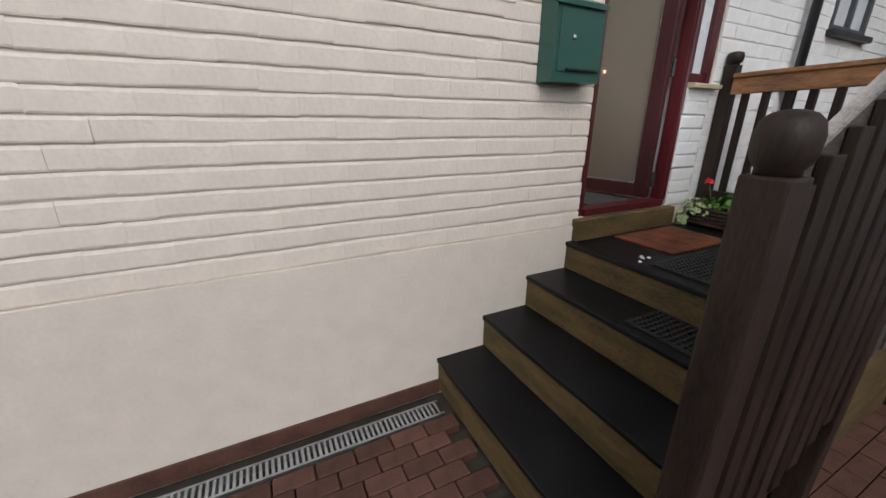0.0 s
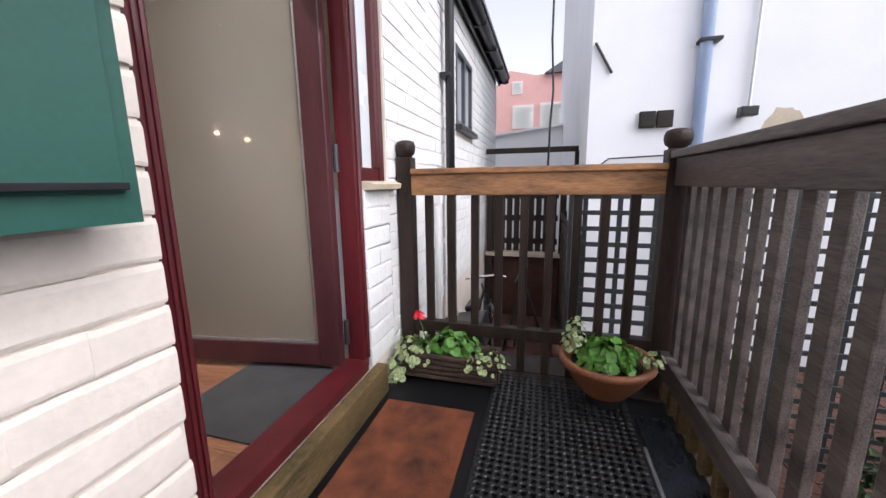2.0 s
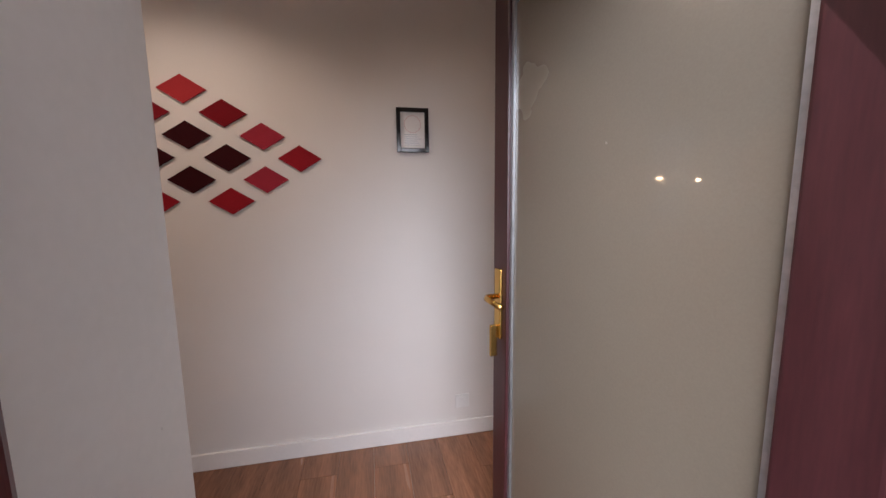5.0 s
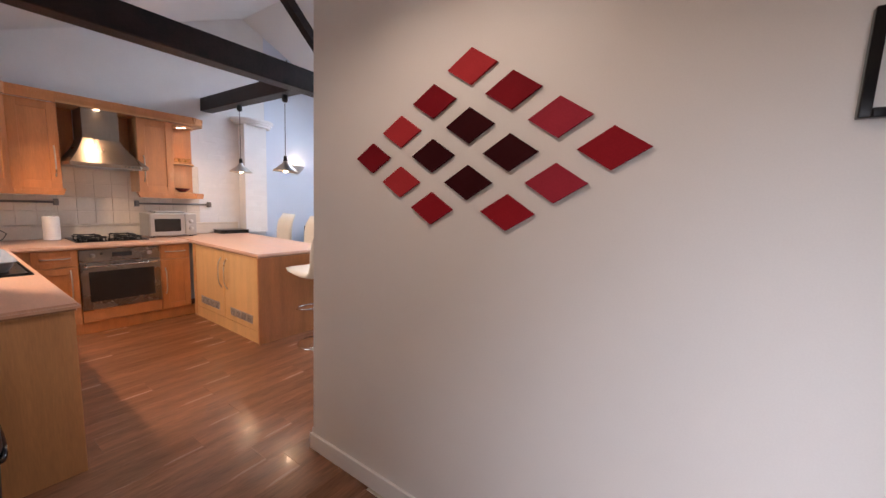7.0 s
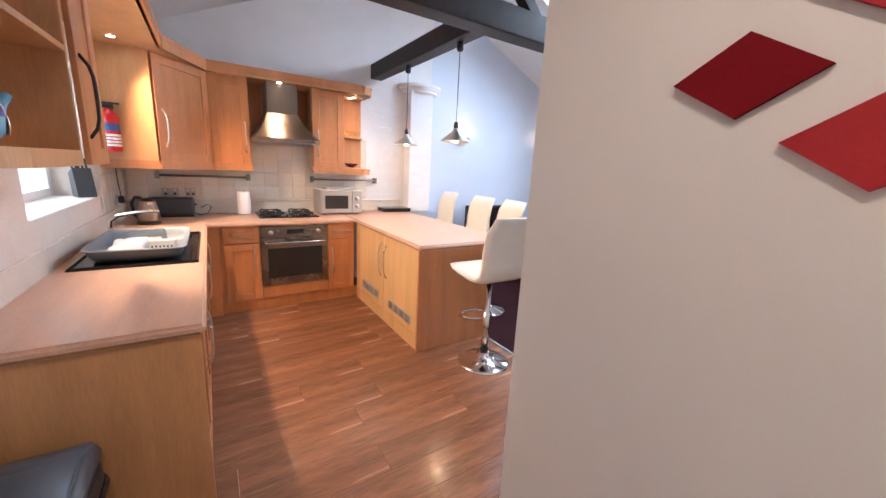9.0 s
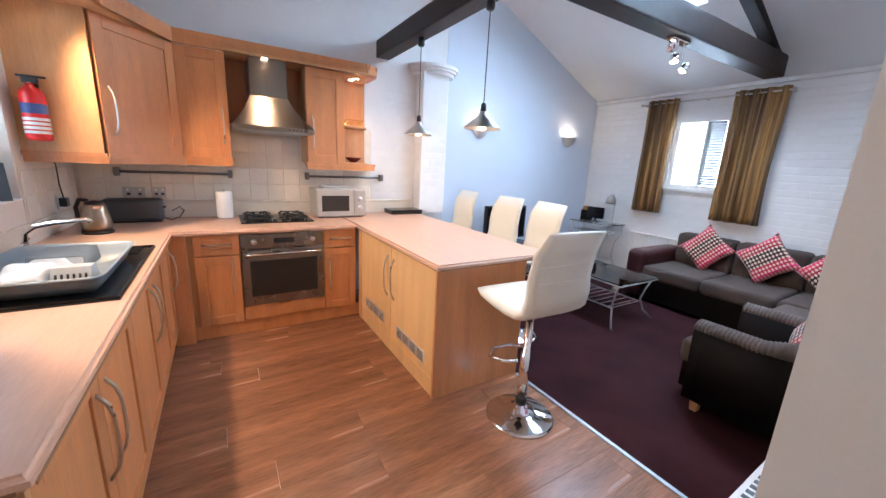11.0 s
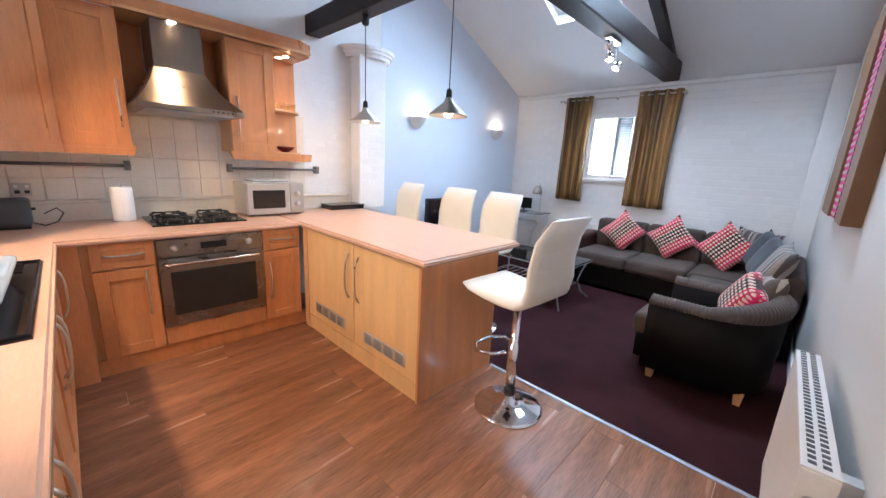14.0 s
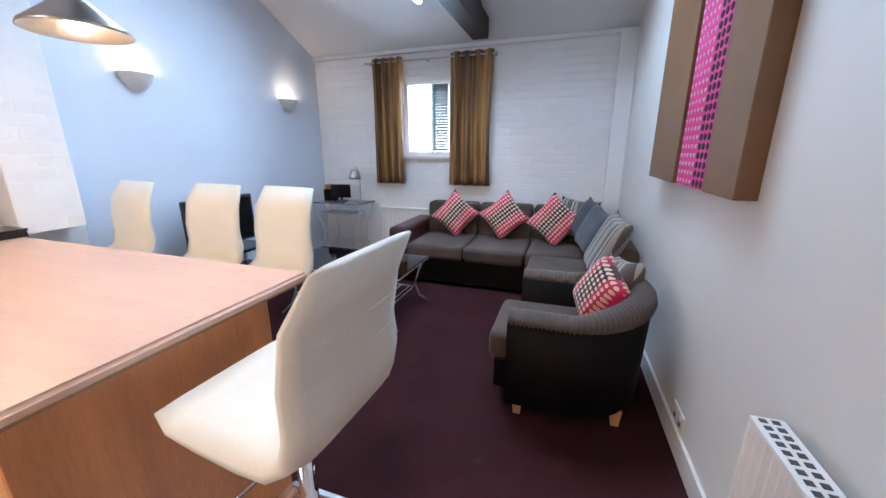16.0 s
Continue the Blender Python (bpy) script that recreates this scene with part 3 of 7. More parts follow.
# peninsula: two doors with steel vents to the kitchen, plain panels elsewhere
PX0, PX1, PY0, PY1 = -1.90, -0.46, 2.475, 3.19
pn = thing("peninsula_cabinet", pose(PX0, PY0, 0), "pale beech breakfast bar cabinet with two vented doors", "cabinet")
part("body", box(B(), -0.02, PX1 - PX0 - 0.02, 0.022, PY1 - PY0 - 0.02, 0.10, 0.868), beech_light, pn)
part("filler", box(B(), -0.03, 0.04, 0.0, 0.022, 0.0, 0.868, 0.002), beech_light, pn)
part("end_panel", box(B(), PX1 - PX0 - 0.02, PX1 - PX0, -0.004, PY1 - PY0, 0.0, 0.868, 0.002), beech, pn, "brown beech end panel")
part("back_panel", box(B(), 0.0, PX1 - PX0 - 0.02, PY1 - PY0 - 0.02, PY1 - PY0, 0.0, 0.868, 0.002), beech_light, pn)
part("plinth", box(B(), 0.04, PX1 - PX0 - 0.02, 0.005, 0.022, 0.0, 0.12, 0.002), beech_pale, pn, "pale plinth")
for x0, hx in ((0.05, 0.63), (0.745, 0.06)):
    d = part("door", box(B(), x0, x0 + 0.685, 0.0, 0.02, 0.13, 0.862, 0.003), beech_pale, pn, "plain pale beech door")
    bow_handle(d, x0 + hx, 0.0, 0.62, 0.33)
    for k in range(4):
        v = part("vent_grille", box(B(), x0 + 0.13 + k * 0.113, x0 + 0.23 + k * 0.113, -0.006, 0.0, 0.19, 0.275, 0.002), silver_vent, d, "small steel louvred vent")
    for k in range(4):
        for j in range(5):
            part("louvre", box(B(), x0 + 0.14 + k * 0.113, x0 + 0.22 + k * 0.113, -0.009, -0.005, 0.199 + j * 0.0145, 0.204 + j * 0.0145), rail_metal, d)


# worktop: one L-shaped top with rounded front edge, plus the bar top
def worktop(name, outline, z0, z1, label):
    bm = prism(B(), outline, z0, z1, "z")
    bmesh.ops.recalc_face_normals(bm, faces=bm.faces)
    es = [e for e in bm.edges if abs(e.verts[0].co.z - e.verts[1].co.z) < 1e-4]
    bmesh.ops.bevel(bm, geom=es, offset=0.012, segments=3, affect="EDGES")
    t = thing(name, pose(0, 0, 0), label, "worktop")
    part("top", bm, worktop_mat, t)
    return t


wt = worktop("worktop", [(0.485, SOUTH + 0.001), (0.485, SINKF), (-1.905, SINKF), (-1.905, 2.449), (WEST + 0.001, 2.449), (WEST + 0.001, SOUTH + 0.001)], 0.868, 0.906, "beech effect laminate worktop in an L shape")
wb_ = worktop("breakfast_bar", [(-0.425, 2.45), (-0.425, 3.39), (WEST + 0.001, 3.39), (WEST + 0.001, 2.45)], 0.868, 0.908, "pinkish beech effect breakfast bar top")
edging = material("brown_edge_strip", (0.30, 0.16, 0.08), 0.45, vary=0.15, scale=3, grain=30)
part("edge_strip", box(B(), -1.89, 0.47, SINKF, SINKF + 0.0025, 0.872, 0.880), edging, wt, "thin brown edging")
part("edge_strip", box(B(), 0.485, 0.4875, SOUTH + 0.02, SINKF - 0.02, 0.872, 0.880), edging, wt, "thin brown edging")
part("edge_strip", box(B(), -0.425, -0.4225, 2.47, 3.37, 0.872, 0.880), edging, wb_, "thin brown edging")
part("edge_strip", box(B(), -1.86, -0.44, 2.4475, 2.45, 0.872, 0.880), edging, wb_, "thin brown edging")
structure("upstand_west", box(B(), WEST, WEST + 0.018, SOUTH, 3.36, 0.906, 1.03, 0.004), tile_mat, "cream tiled upstand with a moulded top edge")
structure("upstand_trim", box(B(), WEST, WEST + 0.03, SOUTH + 0.02, 3.36, 1.03, 1.055, 0.008), grout, "moulded tile edge")
structure("upstand_south", box(B(), -2.66, 0.48, SOUTH, SOUTH + 0.018, 0.906, 1.03, 0.004), tile_mat)


# wall cabinets
NX0, NX1 = 0.05, 0.80
CABZ, CABT = 1.44, 2.28
WF = WEST + 0.315   # front of the west wall cabinets
unit("wall_cabinet", pose(WF, 1.165, 0, 0, 0, 90), 0.345, 0.31, CABT, CABZ, "beech wall cabinet with one framed door", [("door", 0, 0.345, CABZ, 0.84, (0.30, 0.27, 0.3, True))], "wall cabinets")
w2 = unit("wall_cabinet", pose(WF, 2.13, 0, 0, 0, 90), 0.35, 0.31, CABT, CABZ, "beech wall cabinet with one framed door", [("door", 0, 0.35, CABZ, 0.84, (0.05, 0.27, 0.3, True))], "wall cabinets")
# corner cabinet with a slanted door
CX, CY = -1.87, SOUTH + 0.37
cc = thing("corner_wall_cabinet", pose(0, 0, 0), "beech corner wall cabinet with a slanted framed door", "cabinet", "wall cabinets")
part("body", prism(B(), [(WEST, SOUTH), (CX, SOUTH), (CX, CY - 0.02), (WF - 0.02, 1.155), (WEST, 1.155)], CABZ, CABT, "z"), beech_light, cc)
part("side_panel", box(B(), CX, CX + 0.018, SOUTH, CY, CABZ, CABT, 0.002), beech_light, cc, "pale beech side panel")
dv = Vector((CX, CY, 0)) - Vector((WF, 1.165, 0))
ang = math.atan2(-dv.y, -dv.x)
u = Vector((-dv.x, -dv.y, 0)).normalized()
cd = shaker(cc, "door", dv.length - 0.02, 0.836, beech, (0, 0, 0), 0, (0.06, 0.27, 0.3, True))
cd.matrix_local = Matrix.Translation(Vector((CX, CY, CABZ + 0.002)) + u * 0.01 + Vector((u.y, -u.x, 0)) * 0.014) @ Matrix.Rotation(math.atan2(u.y, u.x), 4, "Z")
# open end shelves beside the second cabinet
es = thing("end_shelf_unit", pose(WEST, 2.48, 0), "open curved beech end shelves", "shelf", "wall cabinets")


def quarter(depth, width, n=8):
    return [(0, 0), (depth, 0)] + [(depth * math.cos(a) ** 0.7 if a < 1.55 else 0, width * math.sin(a)) for a in [math.pi / 2 * k / n for k in range(1, n)]] + [(0, width)]


part("back_panel", box(B(), 0.0, 0.024, 0.0, 0.30, CABZ, CABT), beech, es)
for z in (CABZ, 1.80, CABT - 0.02):
    part("shelf", prism(B(), quarter(0.29, 0.30), z, z + 0.018, "z"), beech_light, es)


def moulding(name, z, h, d, pts, label):
    """A moulded strip that follows the cabinet fronts: three steps, each a little prouder."""
    bm = B()
    for k, (zz, dd) in enumerate(((0, 0.012), (h * 0.33, 0.028), (h * 0.7, 0.045))):
        hh = h * 0.36
        for a, b in zip(pts, pts[1:]):
            a, b = Vector((*a, 0)), Vector((*b, 0))
            u = (b - a).normalized()
            nrm = Vector((u.y, -u.x, 0))
            vs = []
            for e in (-0.02, dd * d):
                for p, s in ((a, -1), (b, 1)):
                    vs.append(p + nrm * e + u * s * dd * d * 0.41)
            lo = [bm.verts.new(v + Vector((0, 0, z + zz))) for v in vs]
            hi = [bm.verts.new(v + Vector((0, 0, z + zz + hh))) for v in vs]
            for q in ((lo[0], lo[1], lo[3], lo[2]), (hi[0], hi[1], hi[3], hi[2]), (lo[0], lo[1], hi[1], hi[0]), (lo[2], lo[3], hi[3], hi[2]), (lo[0], lo[2], hi[2], hi[0]), (lo[1], lo[3], hi[3], hi[1])):
                bm.faces.new(q)
    return single(name, bm, beech, label, "trim", kind="structure")


CANOPY = 0.88   # front of the canopy over the sink
RUN = [(WEST, 2.80), (WF - 0.05, 2.80), (WF + 0.02, 2.70), (WF + 0.02, 1.165), (CX + 0.12, CANOPY), (0.80, CANOPY)]
moulding("trim_cornice", CABT, 0.095, 1.3, RUN, "moulded beech cornice above the wall cabinets")
moulding("trim_pelmet", CABZ - 0.06, 0.062, 1.1, [(WF, 1.505), (WF + 0.01, 1.165), (CX + 0.01, CY + 0.01), (CX + 0.01, SOUTH)], "moulded beech light pelmet")
moulding("trim_pelmet_end", CABZ - 0.06, 0.062, 1.1, [(WEST, 2.79), (WF - 0.06, 2.79), (WF, 2.70), (WF, 2.13)], "moulded beech light pelmet")
structure("cornice_soffit", prism(B(), [(WEST, 1.50), (WF + 0.06, 1.50), (WF + 0.06, 2.78), (WEST, 2.78)], CABT, CABT + 0.018, "z"), beech_light, "beech soffit over the hood")
structure("corner_soffit", prism(B(), [(WF - 0.02, 1.155), (CX - 0.002, CY), (CX + 0.118, CANOPY), (WF + 0.02, 1.175)], CABT, CABT + 0.018, "z"), beech_light)
structure("canopy_soffit", prism(B(), [(CX, SOUTH), (NX0, SOUTH), (NX0, CANOPY), (CX + 0.12, CANOPY), (CX, CY)], CABT, CABT + 0.018, "z"), beech_light, "beech soffit board bridging the cabinets over the sink")
for yy in (1.575, 2.075):
    structure("hood_side_panel", box(B(), WEST, WEST + 0.02, yy - 0.09, yy + 0.09, 1.75, CABT), beech)
# near wall cabinet with an open display shelf
nc = thing("display_wall_cabinet", pose(0, 0, 0), "beech wall cabinet with an open curved display shelf", "cabinet", "wall cabinets")
part("body", box(B(), NX0, NX0 + 0.02, SOUTH, SOUTH + 0.31, CABZ, CABT, 0.002), beech_light, nc)
part("back_panel", box(B(), NX0, NX1, SOUTH, SOUTH + 0.015, CABZ, CABT), beech, nc)
for z, hh in ((CABZ, 0.055), (1.83, 0.02), (CABT - 0.02, 0.02)):
    part("shelf", prism(B(), [(NX0 + 0.02, SOUTH), (NX1, SOUTH), (NX1, SOUTH + 0.05), (NX1 - 0.1, SOUTH + 0.22), (NX1 - 0.3, SOUTH + 0.30), (NX0 + 0.02, SOUTH + 0.31)], z, z + hh, "z"), beech_light, nc)
d = shaker(nc, "door", 0.30, 0.836, beech, (NX0 - 0.02, SOUTH + 0.33, CABZ + 0.002), math.pi, None)
bow_handle(d, 0.03, 0.0, 0.25, 0.3, mat=cast_iron)

# cooker hood
hd = thing("cooker_hood", pose(WEST, 1.823, 0), "brushed stainless steel chimney cooker hood", "cooker hood")
bm = B()
n = 10
rings = []
for k in range(n + 1):
    u = k / n
    w = 0.305 - (0.305 - 0.15) * (0.55 * u + 0.45 * (1 - (1 - u) ** 2))
    dp = 0.635 - (0.635 - 0.34) * (0.55 * u + 0.45 * (1 - (1 - u) ** 2))
    z = 1.715 + 0.26 * u
    rings.append([bm.verts.new(c) for c in ((0.0, -w, z), (dp, -w, z), (dp, w, z), (0.0, w, z))])
for a, b in zip(rings, rings[1:]):
    for k in range(4):
        bm.faces.new((a[k], a[(k + 1) % 4], b[(k + 1) % 4], b[k]))
bm.faces.new(rings[0])
bm.faces.new(rings[-1])
part("canopy", bm, steel, hd, "flared brushed steel canopy")
part("rim", box(B(), 0.0, 0.64, -0.308, 0.308, 1.68, 1.715, 0.004), steel, hd)
part("chimney", box(B(), 0.0, 0.335, -0.147, 0.147, 1.975, 2.28, 0.003), steel, hd)
part("filter_panel", box(B(), 0.05, 0.60, -0.26, 0.26, 1.673, 1.681), galv, hd)
for k in range(5):
    part("button", box(B(), 0.64, 0.644, 0.10 + k * 0.03, 0.115 + k * 0.03, 1.692, 1.702, 0.001, 1), black_plastic, hd)


# downlights under the cornice and their light
def downlight(x, y, z, watts, aim=(0, 0, -1), spot=110, tint=(1.0, 0.64, 0.34)):
    t = thing("downlight", pose(x, y, z), "small round recessed halogen downlight", "lamp", "downlights")
    part("bezel", lathe(B(), [(0.036, 0.0), (0.036, -0.004), (0.028, -0.006), (0.026, -0.002)], 20, cap=False), chrome, t, smooth=True)
    part("lens", lathe(B(), [(0.026, -0.003), (0.001, -0.004)], 16), lamp_white, t)
    if watts:
        bulb("downlight_bulb", (x, y, z - 0.02), watts, tint, 0.05, spot, aim)


downlight(WF + 0.035, 1.80, CABT - 0.001, W_DOWN)
downlight(WF - 0.07, 2.62, CABT - 0.021, W_DOWN * 0.7)
downlight(WF - 0.17, 2.60, CABT - 0.021, 0)
for x in (-1.62, -0.45):
    downlight(x, 0.62, CABT - 0.001, W_SINK, (0, 0.9, -1), 100)

# hob
hb = thing("gas_hob", pose(-2.66, 1.53, 0.906), "four-burner black and steel gas hob", "hob")
part("tray", box(B(), 0.02, 0.50, 0.0, 0.60, 0.0, 0.012, 0.004), black_gloss, hb)
for bx_, by_ in ((0.14, 0.15), (0.38, 0.15), (0.14, 0.45), (0.38, 0.45)):
    part("burner", lathe(B(), [(0.045, 0.012), (0.045, 0.025), (0.035, 0.032), (0.0, 0.032)], 16, (bx_, by_, 0)), cast_iron, hb, smooth=True)
    bm = B()
    for a in range(4):
        c, s = math.cos(a * math.pi / 2 + math.pi / 4), math.sin(a * math.pi / 2 + math.pi / 4)
        sweep(bm, [(bx_ + c * 0.03, by_ + s * 0.03, 0.045), (bx_ + c * 0.12, by_ + s * 0.12, 0.045), (bx_ + c * 0.125, by_ + s * 0.125, 0.012)], 0.006, 5)
    sweep(bm, [(bx_ + 0.115 * math.cos(q), by_ + 0.115 * math.sin(q), 0.038) for q in [k * math.pi / 8 for k in range(16)]], 0.005, 5, True)
    part("pan_support", bm, cast_iron, hb)
for k in range(4):
    part("control_knob", lathe(B(), [(0.018, 0.012), (0.016, 0.035), (0.0, 0.035)], 12, (0.47, 0.2 + k * 0.07, 0)), black_plastic, hb, smooth=True)

# ---- bar stools ----
def bar_stool(m, label):
    t = thing("bar_stool", m, label, "bar stool", "bar stools")
    part("base", lathe(B(), [(0.205, 0.0), (0.205, 0.008), (0.19, 0.018), (0.10, 0.04), (0.045, 0.065), (0.035, 0.09), (0.0, 0.09)], 40), chrome, t, "round chrome foot", True)
    part("column", lathe(B(), [(0.03, 0.08), (0.03, 0.42), (0.022, 0.425), (0.022, 0.70), (0.0, 0.70)], 20), chrome, t, "chrome gas-lift column", True)
    part("collar", lathe(B(), [(0.036, 0.09), (0.036, 0.13), (0.03, 0.135)], 20), black_plastic, t, smooth=True)
    loop = [(0.03, -0.03, 0.36), (0.08, -0.11, 0.355), (0.17, -0.14, 0.35), (0.235, -0.07, 0.35), (0.235, 0.07, 0.35), (0.17, 0.14, 0.35), (0.08, 0.11, 0.355), (0.03, 0.03, 0.36)]
    part("footrest", sweep(B(), loop, 0.010, 8), chrome, t, "chrome loop footrest", True)
    part("seat_plate", box(B(), -0.08, 0.08, -0.08, 0.08, 0.69, 0.706, 0.003), black_plastic, t)
    # one bent pad: seat to +x, back rising at -x
    mid = [(0.255, 0.768), (0.19, 0.752), (0.08, 0.738), (-0.04, 0.730), (-0.12, 0.736), (-0.172, 0.772), (-0.190, 0.85), (-0.186, 0.95), (-0.208, 1.08), (-0.268, 1.195)]
    thick = [0.008, 0.018, 0.024, 0.027, 0.030, 0.032, 0.026, 0.022, 0.020, 0.010]
    bm = B()
    cols = 8
    rings = []
    for i, (x, z) in enumerate(mid):
        a, b = mid[max(0, i - 1)], mid[min(len(mid) - 1, i + 1)]
        dx, dz = b[0] - a[0], b[1] - a[1]
        l = math.hypot(dx, dz)
        nx, nz = dz / l, -dx / l
        half = 0.225 if 0 < i < len(mid) - 1 else 0.205
        if i >= 5:
            half -= 0.006 * (i - 4) / 2
        ring = []
        for s in (1, -1):
            for k in range(cols + 1):
                v = (k / cols * 2 - 1) * s
                e = max(0.15, (1 - abs(v) ** 6)) ** 0.5
                ring.append(bm.verts.new((x + nx * s * thick[i] * e, v * half, z + nz * s * thick[i] * e)))
        rings.append(ring)
    q = len(rings[0])
    for a, b in zip(rings, rings[1:]):
        for k in range(q):
            bm.faces.new((a[k], a[(k + 1) % q], b[(k + 1) % q], b[k]))
    bm.faces.new(rings[0])
    bm.faces.new(rings[-1])
    pad = part("seat_and_back", bm, leather, t, "cream faux leather bucket seat", True)
    for x, z in ((-0.205, 1.02), (-0.195, 0.93)):
        part("stitch_seam", sweep(B(), [(x - 0.012, -0.17, z), (x - 0.012, 0.17, z)], 0.003, 5), leather, pad)
    return t


bar_stool(pose(-0.08, 2.88, 0.0, 0, 0, 177), "cream leather swivel bar stool on a chrome foot")
for x, a in ((-2.17, 265), (-1.44, 268), (-0.94, 262)):
    bar_stool(pose(x, 3.60, 0.006, 0, 0, a), "cream leather bar stool drawn up to the breakfast bar")


# ---- pendant lamps ----
def pendant(x, label):
    t = thing("pendant_lamp", pose(x, 2.99, 1.735), label, "lamp", "pendant lamps")
    part("ceiling_rose", lathe(B(), [(0.03, 0.805), (0.03, 0.75), (0.022, 0.735), (0.0, 0.735)], 16), black_plastic, t, smooth=True)
    part("flex", sweep(B(), [(0, 0, 0.74), (0, 0, 0.15)], 0.0035, 6), black_plastic, t)
    part("lampholder", lathe(B(), [(0.012, 0.17), (0.018, 0.16), (0.022, 0.11), (0.0, 0.11)], 14), black_plastic, t, smooth=True)
    bm = lathe(B(), [(0.024, 0.115), (0.03, 0.09), (0.125, 0.012), (0.13, 0.0), (0.126, 0.0), (0.12, 0.010), (0.028, 0.082), (0.022, 0.11)], 32, cap=False)
    part("shade", bm, satin, t, "conical brushed metal shade", True)
    part("light_bulb", lathe(B(), [(0.0, -0.006), (0.022, -0.002), (0.03, 0.02), (0.022, 0.045), (0.012, 0.06), (0.0, 0.062)], 14, cap=False), lamp_warm, t, smooth=True)
    bulb("pendant_bulb", (x, 2.99, 1.715), W_PEND, (1.0, 0.66, 0.36), 0.03)


pendant(-1.785, "brushed metal cone pendant lamp on black flex")
pendant(-0.82, "brushed metal cone pendant lamp on black flex")

# wall uplighters on the blue wall
for y in (4.34, 5.99):
    t = thing("wall_uplighter", pose(WEST + 0.004, y, 1.94), "white plaster bowl wall uplighter, lit", "lamp", "wall uplighters")
    bm = B()
    prof = [(0.0, -0.10), (0.05, -0.085), (0.10, -0.03), (0.125, 0.03), (0.13, 0.035), (0.12, 0.035), (0.10, -0.01), (0.0, -0.06)]
    n = 16
    rings = [[bm.verts.new((r * math.sin(math.pi * k / n), -r * math.cos(math.pi * k / n), z)) for k in range(n + 1)] for r, z in prof]
    for a, b in zip(rings, rings[1:]):
        for k in range(n):
            bm.faces.new((a[k], a[k + 1], b[k + 1], b[k]))
    bmesh.ops.remove_doubles(bm, verts=bm.verts, dist=0.0005)
    part("bowl", bm, white_plastic, t, smooth=True)
    part("light_bulb", lathe(B(), [(0.0, -0.03), (0.02, -0.02), (0.02, 0.0), (0.0, 0.01)], 10, (0.05, 0, 0), False), lamp_warm, t)
    bulb("uplighter_bulb", (WEST + 0.11, y, 2.0), W_UP, (1.0, 0.72, 0.48), 0.05)

# ---- sofa, chair, table ----
def soft_box(bm, x0, x1, y0, y1, z0, z1, r=0.05, m=None):
    return box(bm, x0, x1, y0, y1, z0, z1, r, 4, m)


SX, SY = -1.02, 5.62
so = thing("corner_sofa", pose(0, 0, 0.006), "corner sofa with grey chenille cushions on a dark brown base", "sofa")
part("base", soft_box(B(), SX + 0.02, EAST - 0.06, SY + 0.02, NORTH - 0.08, 0.03, 0.30, 0.02), sofa_base_mat, so, "dark faux leather base", True)
part("return_base", soft_box(B(), 0.30, EAST - 0.06, 4.98, SY + 0.02, 0.03, 0.30, 0.02), sofa_base_mat, so, "dark faux leather base", True)
part("arm", soft_box(B(), SX - 0.20, SX + 0.02, SY, NORTH - 0.08, 0.03, 0.60, 0.08), oxblood, so, "rounded oxblood leather arm", True)
for i in range(3):
    a = SX + 0.03 + i * 0.62
    part("seat_cushion", soft_box(B(), a, a + 0.61, SY - 0.02, NORTH - 0.30, 0.29, 0.44, 0.05), sofa_seat_mat, so, smooth=True)
    part("back_cushion", soft_box(B(), a, a + 0.61, NORTH - 0.32, NORTH - 0.10, 0.40, 0.80, 0.06), sofa_seat_mat, so, smooth=True)
part("seat_cushion", soft_box(B(), 0.30, EAST - 0.22, 4.98, SY - 0.03, 0.29, 0.44, 0.05), sofa_seat_mat, so, smooth=True)
part("back_cushion", soft_box(B(), EAST - 0.27, EAST - 0.05, 4.98, NORTH - 0.34, 0.40, 0.70, 0.06), sofa_seat_mat, so, smooth=True)


